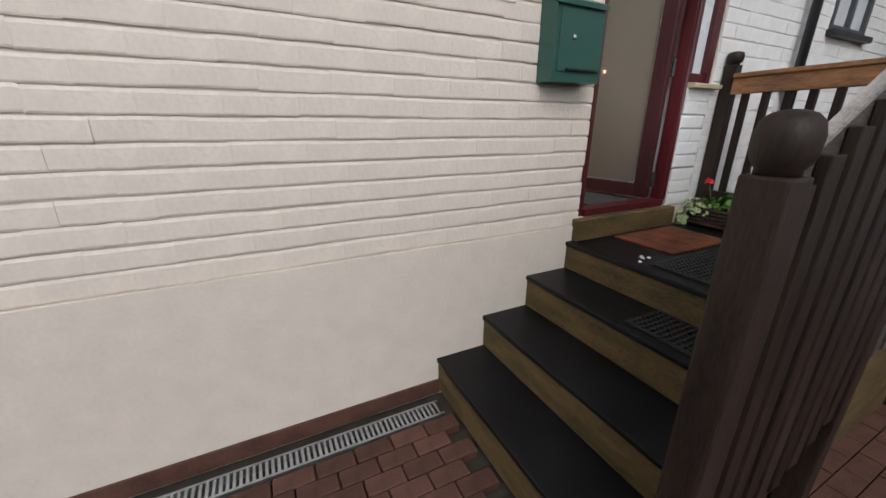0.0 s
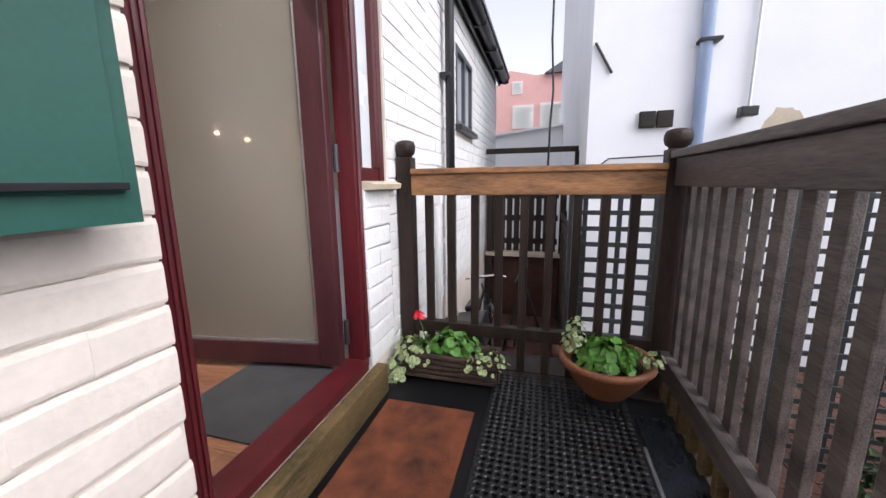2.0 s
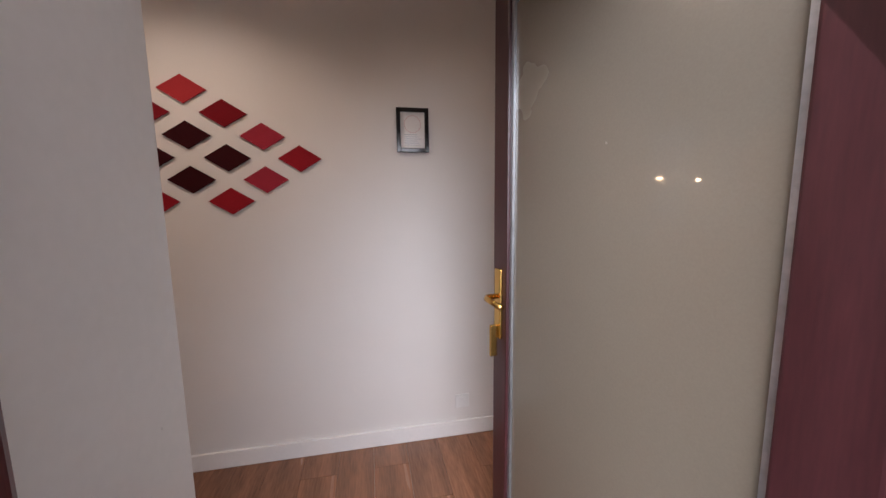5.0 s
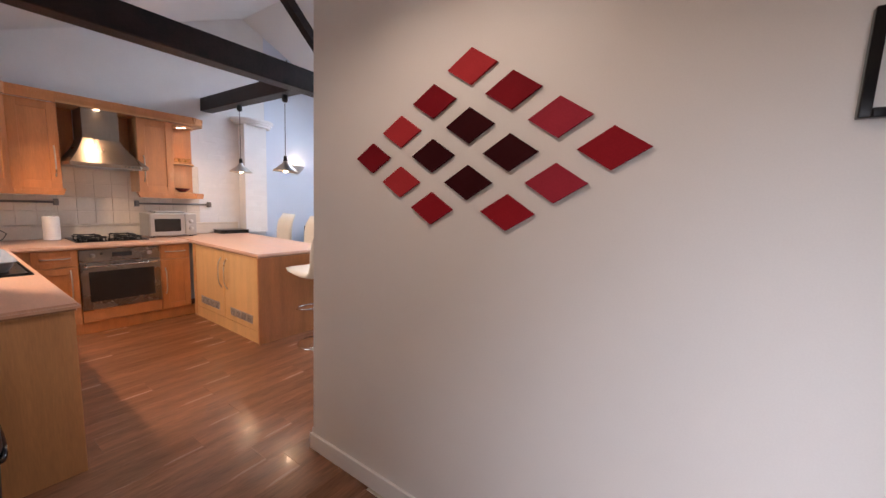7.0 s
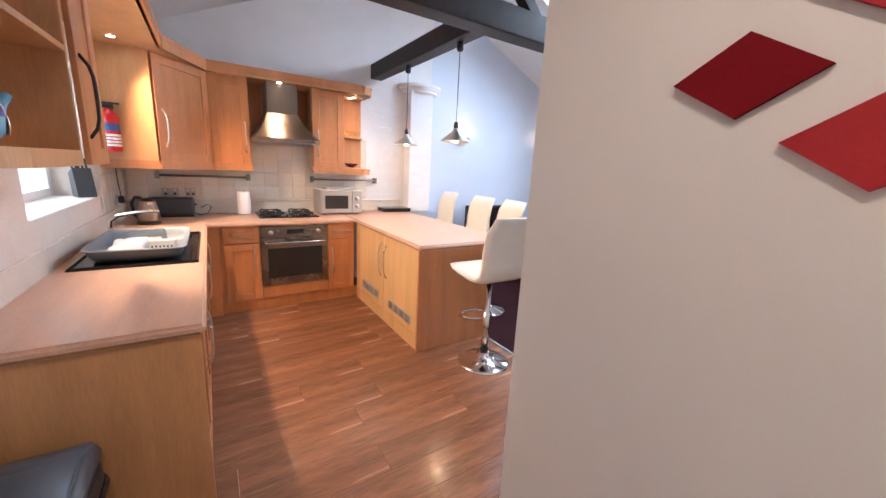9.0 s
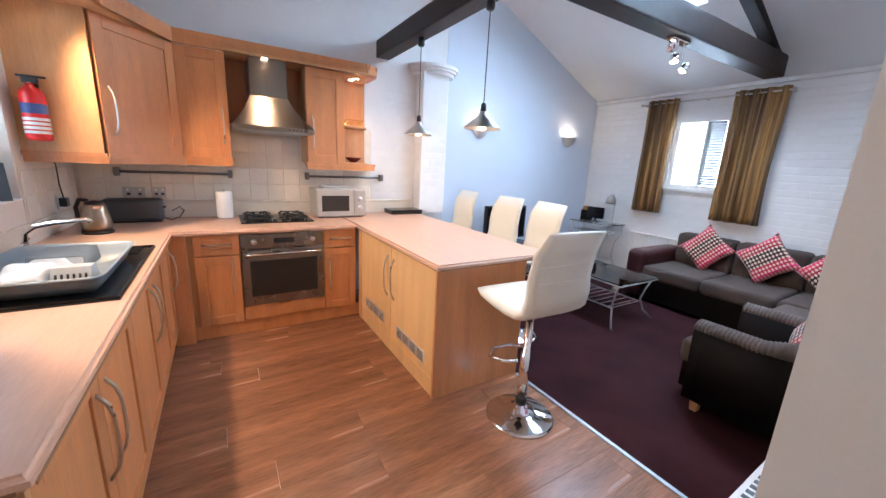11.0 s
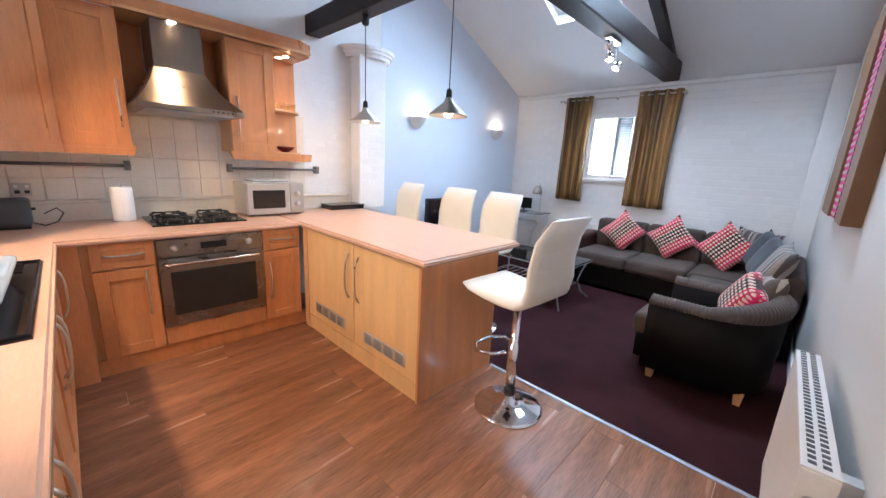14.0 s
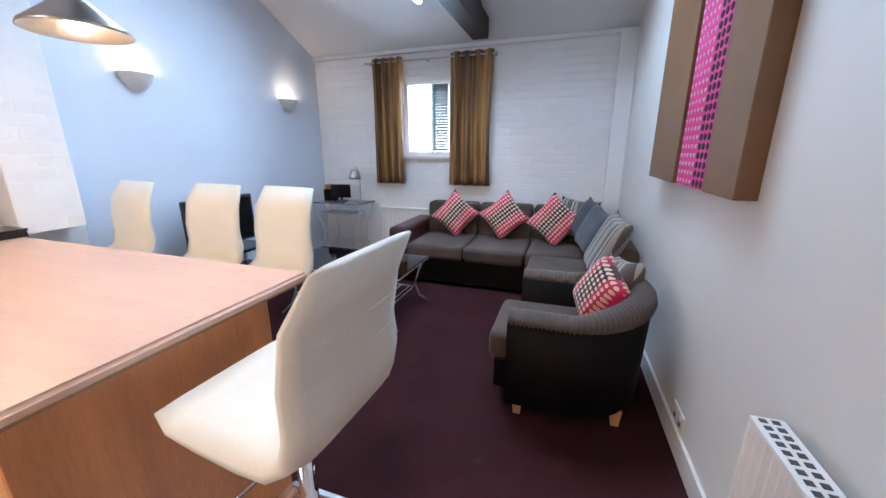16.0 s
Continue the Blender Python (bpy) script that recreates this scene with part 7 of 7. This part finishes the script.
part("plug", box(B(), -0.03, 0.03, -0.05, -0.009, -0.03, 0.03, 0.006), black_plastic, sp)
part("flex", sweep(B(), [(0, -0.03, 0.03), (0.0, -0.02, 0.12), (0.02, -0.015, 0.24), (-0.01, -0.015, 0.33)], 0.004, 6), black_plastic, sp, smooth=True)

fe = thing("fire_extinguisher", pose(CX + 0.075, 0.525, 1.50), "small red fire extinguisher on a wall bracket", "fire extinguisher")
part("cylinder", lathe(B(), [(0.0, 0.0), (0.05, 0.004), (0.055, 0.02), (0.055, 0.25), (0.045, 0.28), (0.022, 0.30), (0.018, 0.315), (0.0, 0.315)], 24, cap=False), fire_red, fe, smooth=True)
part("label_band", lathe(B(), [(0.0555, 0.15), (0.0558, 0.155), (0.0558, 0.20), (0.0555, 0.205)], 24, cap=False), material("label_blue", (0.05, 0.08, 0.25), 0.5), fe)
for k in range(4):
    part("text_bar", lathe(B(), [(0.0557, 0.04 + k * 0.024), (0.0560, 0.042 + k * 0.024), (0.0560, 0.054 + k * 0.024), (0.0557, 0.056 + k * 0.024)], 24, cap=False), paper, fe)
part("valve", box(B(), -0.015, 0.015, -0.03, 0.035, 0.315, 0.345, 0.004), black_plastic, fe)
part("lever", box(B(), -0.010, 0.010, -0.05, 0.07, 0.345, 0.358, 0.003), black_plastic, fe)
part("bracket", box(B(), -0.075, -0.055, -0.02, 0.02, 0.10, 0.33, 0.003), black_plastic, fe)
single("wall_notice", box(B(), -2.12, -1.98, SOUTH + 0.001, SOUTH + 0.003, 1.14, 1.36), paper, "pale paper notice taped beside the window", "notice")

kn = thing("knife_block", pose(-1.60, 0.37, 1.176, 0, 0, 205), "slanted dark knife block with black handled knives", "knife block")
part("block", prism(B(), [(-0.06, 0.0), (0.07, 0.0), (0.10, 0.16), (0.0, 0.20)], -0.05, 0.05, "y"), grey_plastic, kn)
for k in range(5):
    y = -0.036 + k * 0.018
    part("knife_handle", box(B(), -0.008, 0.008, y - 0.006, y + 0.006, 0.0, 0.09 + 0.01 * (k % 2), 0.003, 1, Matrix.Translation((0.03 + 0.012 * (k % 3), 0, 0.18)) @ Matrix.Rotation(0.35, 4, "Y")), black_plastic, kn)
kwf = thing("window_3", pose(-1.06, 0.12, 1.17), "white framed kitchen window behind the sink", "window", kind="structure")
for a in ((-0.66, -0.60, 0, 0.88), (0.60, 0.66, 0, 0.88), (-0.03, 0.03, 0.06, 0.82)):
    part("window_frame", box(B(), a[0], a[1], 0.0, 0.06, a[2], a[3], 0.004), white_gloss, kwf)
for z in (0, 0.82):
    part("window_frame", box(B(), -0.60, 0.60, 0.0, 0.06, z, z + 0.06, 0.004), white_gloss, kwf)
part("window_sill", box(B(), -0.66, 0.66, 0.06, 0.31, -0.002, 0.005), white_gloss, kwf)
for a in ((-0.60, -0.03), (0.03, 0.60)):
    g = part("pane", box(B(), a[0], a[1], 0.027, 0.033, 0.06, 0.82), clear_glass, kwf)
    g.visible_shadow = False

single("fruit_bowl", lathe(B(), [(0.03, 0.0), (0.035, 0.006), (0.07, 0.03), (0.085, 0.05), (0.08, 0.05), (0.06, 0.03), (0.0, 0.012)], 24, cap=False), dark_red_bowl, "dark red glazed bowl on the end shelf", "bowl", m=pose(WEST + 0.14, 2.62, CABZ + 0.018), smooth=True)
wbk = thing("wire_basket", pose(WEST + 0.14, 2.62, 1.818), "small brass wire basket on the end shelf", "basket")
for z, s in ((0.004, 0.05), (0.03, 0.065), (0.055, 0.08)):
    part("wire", sweep(B(), [(-s, -s, z), (s, -s, z), (s, s, z), (-s, s, z)], 0.003, 5, True), brass, wbk)
for sx, sy in ((-1, -1), (1, -1), (1, 1), (-1, 1), (0, 1), (0, -1), (1, 0), (-1, 0)):
    part("wire", sweep(B(), [(0.05 * sx, 0.05 * sy, 0.004), (0.08 * sx, 0.08 * sy, 0.055)], 0.0025, 5), brass, wbk)

te = thing("teapot", pose(0.52, 0.60, CABZ + 0.056, 0, 0, -20), "teal teapot painted with bright coloured spots", "teapot")
part("body", lathe(B(), [(0.0, 0.0), (0.055, 0.002), (0.075, 0.03), (0.08, 0.06), (0.065, 0.10), (0.04, 0.12), (0.0, 0.125)], 28, cap=False), teal_glaze, te, smooth=True)
part("lid", lathe(B(), [(0.042, 0.118), (0.03, 0.132), (0.012, 0.137), (0.016, 0.15), (0.012, 0.16), (0.0, 0.163)], 20, cap=False), teal_glaze, te, smooth=True)
part("spout", sweep(B(), [(-0.06, 0, 0.04), (-0.10, 0, 0.06), (-0.12, 0, 0.10), (-0.145, 0, 0.125)], [0.024, 0.018, 0.013, 0.011], 10), teal_glaze, te, smooth=True)
part("handle", sweep(B(), [(0.065, 0, 0.10), (0.11, 0, 0.11), (0.13, 0, 0.075), (0.11, 0, 0.035), (0.07, 0, 0.025)], 0.008, 8), teal_glaze, te, smooth=True)
for i in range(12):
    q, z = i * 2.4, 0.025 + 0.024 * (i % 4)
    r = 0.0805 if 0.03 < z < 0.07 else 0.076
    col = ((0.6, 0.03, 0.03), (0.75, 0.5, 0.05), (0.05, 0.12, 0.45), (0.2, 0.45, 0.06))[i % 4]
    s_ = part("spot", lathe(B(), [(0.021, 0.0), (0.019, 0.003), (0.0, 0.004)], 12), material("spot_glaze", col, 0.15), te)
    w_ = part("spot_ring", lathe(B(), [(0.0255, 0.0), (0.0245, 0.0016), (0.0, 0.0016)], 14), white_gloss, te)
    w_.matrix_local = Matrix.Rotation(q, 4, "Z") @ Matrix.Translation((r - 0.002, 0, z)) @ Matrix.Rotation(math.pi / 2, 4, "Y")
    s_.matrix_local = Matrix.Rotation(q, 4, "Z") @ Matrix.Translation((r - 0.002, 0, z)) @ Matrix.Rotation(math.pi / 2, 4, "Y")

te.scale = (1.12, 1.12, 1.12)

bn = thing("pedal_bin", pose(0.70, 0.595, 0), "large dark grey plastic swing-lid bin", "bin")
bm = B()
rings = []
for f, z in ((0.86, 0.0), (0.88, 0.01), (0.97, 0.44), (1.0, 0.45), (1.02, 0.46), (1.02, 0.50), (0.99, 0.52)):
    ring = []
    for k in range(28):
        q = 2 * math.pi * k / 28
        c, s = math.cos(q), math.sin(q)
        ring.append(bm.verts.new((0.20 * f * math.copysign(abs(c) ** 0.35, c), 0.17 * f * math.copysign(abs(s) ** 0.35, s), z)))
    rings.append(ring)
for a, b in zip(rings, rings[1:]):
    for k in range(28):
        bm.faces.new((a[k], a[(k + 1) % 28], b[(k + 1) % 28], b[k]))
bm.faces.new(rings[0])
bm.faces.new(rings[-1])
part("tub", bm, black_plastic, bn, "black tub", True)
bm = prism(B(), [(-0.19, 0.51), (0.20, 0.51), (0.19, 0.555), (0.10, 0.61), (-0.04, 0.635), (-0.15, 0.60), (-0.195, 0.545)], -0.165, 0.165, "y")
bmesh.ops.bevel(bm, geom=list(bm.edges), offset=0.014, segments=3, affect="EDGES")
part("lid", bm, material("slate_lid_plastic", (0.075, 0.085, 0.10), 0.4, vary=0.1, scale=6, grain=120, bump=0.05), bn, "dark grey domed lid", True)
bag = part("bin_liner", sweep(B(), [(0.205 * math.copysign(abs(math.cos(q)) ** 0.35, math.cos(q)), 0.175 * math.copysign(abs(math.sin(q)) ** 0.35, math.sin(q)), 0.44 + 0.012 * math.sin(5 * q)) for q in [2 * math.pi * k / 40 for k in range(40)]], 0.012, 6, True), black_gloss, bn, "crinkled black bin liner", True)

# ---- sitting end: spotlights, television, desk, rear radiator ----
sb = thing("spotlight_bar", pose(-0.40, 4.45, 2.50), "chrome three-way spotlight fitting under the tie beam", "lamp")
part("plate", box(B(), -0.03, 0.03, -0.10, 0.14, -0.022, 0.0, 0.006), chrome, sb)
for k, (y, dx, dy) in enumerate(((-0.07, 0.035, -0.05), (0.02, -0.03, 0.03), (0.11, 0.03, 0.06))):
    z = -0.05 - 0.055 * k
    a = part("arm", sweep(B(), [(0, y, -0.02), (0, y, z)], 0.006, 6), chrome, sb)
    h = part("spot_head", lathe(B(), [(0.016, 0.045), (0.03, 0.03), (0.034, -0.02), (0.03, -0.028)], 18, cap=False), chrome, sb, smooth=True)
    h.matrix_local = Matrix.Translation((dx * 0.5, y + dy * 0.4, z - 0.03)) @ Matrix.Rotation(dx * 9, 4, "Y") @ Matrix.Rotation(-dy * 9, 4, "X")
    part("lens", lathe(B(), [(0.03, -0.02), (0.001, -0.021)], 14), lamp_white, h)
tv = thing("television", pose(-2.43, 4.68, 0.49), "black flat screen television, switched off", "television")
part("screen", box(B(), 0.028, 0.034, -0.32, 0.32, 0.08, 0.47), black_gloss, tv)
part("casing", box(B(), -0.03, 0.028, -0.345, 0.345, 0.055, 0.495, 0.008), black_plastic, tv)
part("stand", lathe(B(), [(0.13, 0.0), (0.13, 0.012), (0.03, 0.02), (0.025, 0.07)], 24), black_plastic, tv)
ts2 = thing("tv_stand", pose(-2.44, 4.68, 0.006), "low black two-shelf television stand", "tv stand")
for z in (0.03, 0.24, 0.46):
    part("shelf", box(B(), -0.2, 0.2, -0.40, 0.40, z, z + 0.02, 0.004), black_gloss, ts2)
for x in (-0.17, 0.17):
    for y in (-0.36, 0.36):
        part("leg", sweep(B(), [(x, y, 0.0), (x, y, 0.47)], 0.018, 10), galv, ts2)
dk = thing("glass_desk", pose(-2.17, 6.28, 0.006), "small glass desk on a scrolled silver wire frame", "desk")
part("top", box(B(), -0.34, 0.34, -0.20, 0.20, 0.735, 0.745, 0.002), clear_glass, dk, "clear glass top")
part("top_rim", sweep(B(), [(-0.335, -0.195, 0.728), (0.335, -0.195, 0.728), (0.335, 0.195, 0.728), (-0.335, 0.195, 0.728)], 0.007, 6, True), silver_wire, dk)
part("keyboard_shelf", box(B(), -0.28, 0.20, -0.17, 0.12, 0.60, 0.608), smoke_glass, dk)
for z in (0.604, 0.20):
    part("shelf_rim", sweep(B(), [(-0.28, -0.17, z), (0.22, -0.17, z), (0.22, 0.12, z), (-0.28, 0.12, z)], 0.006, 6, True), silver_wire, dk)
for sx in (-1, 1):
    for sy in (-1, 1):
        part("leg", sweep(B(), [(sx * 0.31, sy * 0.17, 0.73), (sx * 0.33, sy * 0.16, 0.60), (sx * 0.24, sy * 0.15, 0.45), (sx * 0.22, sy * 0.15, 0.25), (sx * 0.28, sy * 0.16, 0.10), (sx * 0.34, sy * 0.18, 0.0)], 0.009, 6), silver_wire, dk, smooth=True)
mo = thing("monitor", pose(-2.20, 6.27, 0.752, 0, 0, 12), "small black flat monitor on the glass desk", "monitor")
part("screen", box(B(), -0.13, 0.13, -0.018, 0.0, 0.05, 0.22, 0.004), black_gloss, mo)
part("back", box(B(), -0.11, 0.11, 0.0, 0.03, 0.07, 0.20, 0.008), black_plastic, mo)
part("stand", box(B(), -0.06, 0.06, -0.06, 0.06, 0.0, 0.012, 0.004), black_plastic, mo)
part("neck", box(B(), -0.012, 0.012, 0.0, 0.02, 0.01, 0.08), black_plastic, mo)
la = thing("desk_lamp", pose(-1.95, 6.33, 0.752), "brushed steel desk lamp with a dome shade", "lamp")
part("base", lathe(B(), [(0.06, 0.0), (0.06, 0.01), (0.012, 0.016), (0.0, 0.016)], 24), satin, la, smooth=True)
part("stem", sweep(B(), [(0, 0, 0.01), (0, 0, 0.30), (-0.01, -0.01, 0.40), (-0.03, -0.02, 0.45), (-0.05, -0.03, 0.43)], 0.006, 8), satin, la, smooth=True)
part("shade", lathe(B(), [(0.012, 0.125), (0.03, 0.12), (0.06, 0.085), (0.072, 0.03), (0.074, 0.0), (0.07, 0.0), (0.055, 0.08), (0.01, 0.115)], 24, (-0.05, -0.03, 0.29), cap=False), satin, la, "dome shade", True)
mg = thing("desk_tray", pose(-2.40, 6.33, 0.752), "small wooden desk tidy with books", "desk tidy")
part("box", box(B(), -0.07, 0.07, -0.06, 0.06, 0.0, 0.15, 0.004), sofa_base_mat, mg)
part("book", box(B(), -0.05, -0.03, -0.05, 0.05, 0.12, 0.21, 0.002), pine, mg)
part("book", box(B(), -0.02, 0.01, -0.05, 0.05, 0.12, 0.19, 0.002), worn_rail, mg)
r2 = thing("radiator", pose(-1.36, NORTH - 0.004, 0.0), "white panel radiator behind the sofa arm", "radiator")
bm = B()
vs = []
for i in range(45):
    x = -0.40 + i / 44 * 0.80
    off = 0.006 if i % 2 else 0.0
    vs.append((bm.verts.new((x, -0.07 - off, 0.16)), bm.verts.new((x, -0.07 - off, 0.66)), bm.verts.new((x, -0.02, 0.16)), bm.verts.new((x, -0.02, 0.66))))
for a, b in zip(vs, vs[1:]):
    bm.faces.new((a[0], b[0], b[1], a[1]))
    bm.faces.new((a[2], a[3], b[3], b[2]))
    bm.faces.new((a[1], b[1], b[3], a[3]))
    bm.faces.new((a[0], a[2], b[2], b[0]))
bm.faces.new((vs[0][0], vs[0][1], vs[0][3], vs[0][2]))
bm.faces.new((vs[-1][0], vs[-1][1], vs[-1][3], vs[-1][2]))
part("panel", bm, white_gloss, r2)
part("top_cover", box(B(), -0.41, 0.41, -0.085, 0.0, 0.655, 0.67, 0.003), white_gloss, r2)
part("pipe", sweep(B(), [(0.38, -0.045, 0.0), (0.38, -0.045, 0.2)], 0.008, 8), white_gloss, r2)

# ---- pieces of floors and walls ----
fl = bpy.data.objects["floor"]
planks = {}
rnd = random.Random(3)
PLANK_W, PLANK_L = 0.19, 1.28
x, i = WEST, 0
count = 0
while x < 5.0:
    y = 0.05 - rnd.uniform(0, PLANK_L)
    y_end = 3.19 if x < EAST else (HALL_Y if x < HALL_END else 3.55)
    while y < y_end:
        a, b = max(y, 0.10), min(y + PLANK_L, y_end)
        if b - a > 0.05:
            l = round(b - a - 0.0015, 3)
            if l not in planks:
                planks[l] = mesh_of(box(B(), 0, PLANK_W - 0.0015, 0, l, -0.012, 0.0), "plank", laminate)
            o = new("plank", planks[l])
            o.parent = fl
            o.location = (x, a, 0)
            count += 1
        y += PLANK_L
    x += PLANK_W
    i += 1

# painted bricks of the front wall: the stretch beside the steps, then the far stretch
ws_ = thing("brick_face", pose(0, 0, 0), "cream painted brickwork beside the steps", "brickwork", kind="structure")
bricks(ws_, -0.62, 2.757, -0.067, 2.45, 0.012, cream_paint, gap=0.0085, proud=0.013)
wf_ = thing("brick_face", pose(0, 0, 0), "white painted brickwork beyond the front door", "brickwork", kind="structure")
bricks(wf_, 4.0, 8.44, -0.075, 2.45, 0.012, grey_paint, [(5.58, 6.37, 1.37, 2.14)], gap=0.006, proud=0.008)
wl_ = thing("brick_face", pose(0, 0, 0), "white painted brickwork below the side light", "brickwork", kind="structure")
bricks(wl_, 3.715, 3.995, -0.02, 0.86, 0.012, grey_paint)
# painted bricks of the rear wall
nb = thing("brick_face", pose(0, 0, 0), "white painted brick wall behind the sofa", "brickwork", kind="structure")
bricks(nb, WEST, EAST - 0.16, 0.62, 2.50, NORTH + 0.02, plaster_cool, [(-1.43, -0.80, 1.33, 2.21)], 0.235, 0.0783, 0.003, proud=0.006, wave=0.001)
# white painted bricks of the gable wall between the cabinets and the blue part
for n, x, y0, y1, z0 in (("wall", WEST, 2.87, 3.36, 1.06), ("pier", WEST + 0.176, 3.405, 3.725, 0.912)):
    gb = thing("brick_face", pose(x, 0, 0, 0, 0, 90), "white painted brickwork of the gable " + n, "brickwork", kind="structure")
    bricks(gb, y0, y1, z0, 2.45, 0.004, plaster_cool, (), 0.235, 0.0783, 0.003, proud=0.0035, wave=0.001)
# red block paving, laid in stretcher bond
gr_ = bpy.data.objects["ground"]
rnd = random.Random(21)
pav = piece_mesh("paver", 0.196, 0.096, 0.06, paver, 0.005)
rest = B()
n = 0
for iy in range(46):
    y = -0.235 - (iy + 1) * 0.102
    for ix in range(48):
        x = -1.6 + ix * 0.203 + (0.1 if iy % 2 else 0.0)
        if x > 1.45 and y > -1.45 and x < 4.3:
            continue
        near = x < 2.2 and y > -1.75 and x > -0.9
        if near and n < 300:
            o = new("paver", pav)
            o.parent = gr_
            o.location = (x, y, GROUND - 0.06 + rnd.uniform(-0.003, 0.002))
            o.rotation_euler = (rnd.uniform(-0.01, 0.01), rnd.uniform(-0.01, 0.01), rnd.uniform(-0.01, 0.01))
            n += 1
        elif x < 8.2 and y > -4.2:
            dz = rnd.uniform(-0.003, 0.002)
            box(rest, x, x + 0.196, y, y + 0.096, GROUND - 0.06 + dz, GROUND + dz)
for iy in range(8):
    y = -0.02 - (iy + 1) * 0.102
    for ix in range(20):
        x = 4.35 + ix * 0.203 + (0.1 if iy % 2 else 0.0)
        if y > -0.235 - 0.1:
            box(rest, x, x + 0.196, y, y + 0.096, GROUND - 0.06, GROUND + rnd.uniform(-0.003, 0.002))
ob = part("far_pavers", rest, paver, gr_)
ob["kind"] = "stuff"

# cream wall tiles behind the worktops, each set proud of its grout
tw = structure("splashback_west", box(B(), WEST, WEST + 0.006, SOUTH, 2.86, 1.055, 1.80), grout, "grout bed of the cream tiled splashback")
tile = mesh_of(box(B(), 0, 0.007, 0, 0.147, 0, 0.147, 0.0025, 1), "tile", tile_mat)
for i in range(16):
    for j in range(5):
        o = new("tile", tile)
        o.parent = tw
        o.location = (WEST + 0.006, SOUTH + 0.03 + i * 0.15, 1.058 + j * 0.15)
tsw = structure("splashback_south", box(B(), WEST, -1.74, SOUTH, SOUTH + 0.006, 1.03, 1.42), grout)
tile2 = mesh_of(box(B(), 0, 0.147, 0, 0.007, 0, 0.147, 0.0025, 1), "tile", tile_mat)
for i in range(6):
    for j in range(2):
        o = new("tile", tile2)
        o.parent = tsw
        o.location = (-2.65 + i * 0.15, SOUTH + 0.006, 1.035 + j * 0.15)
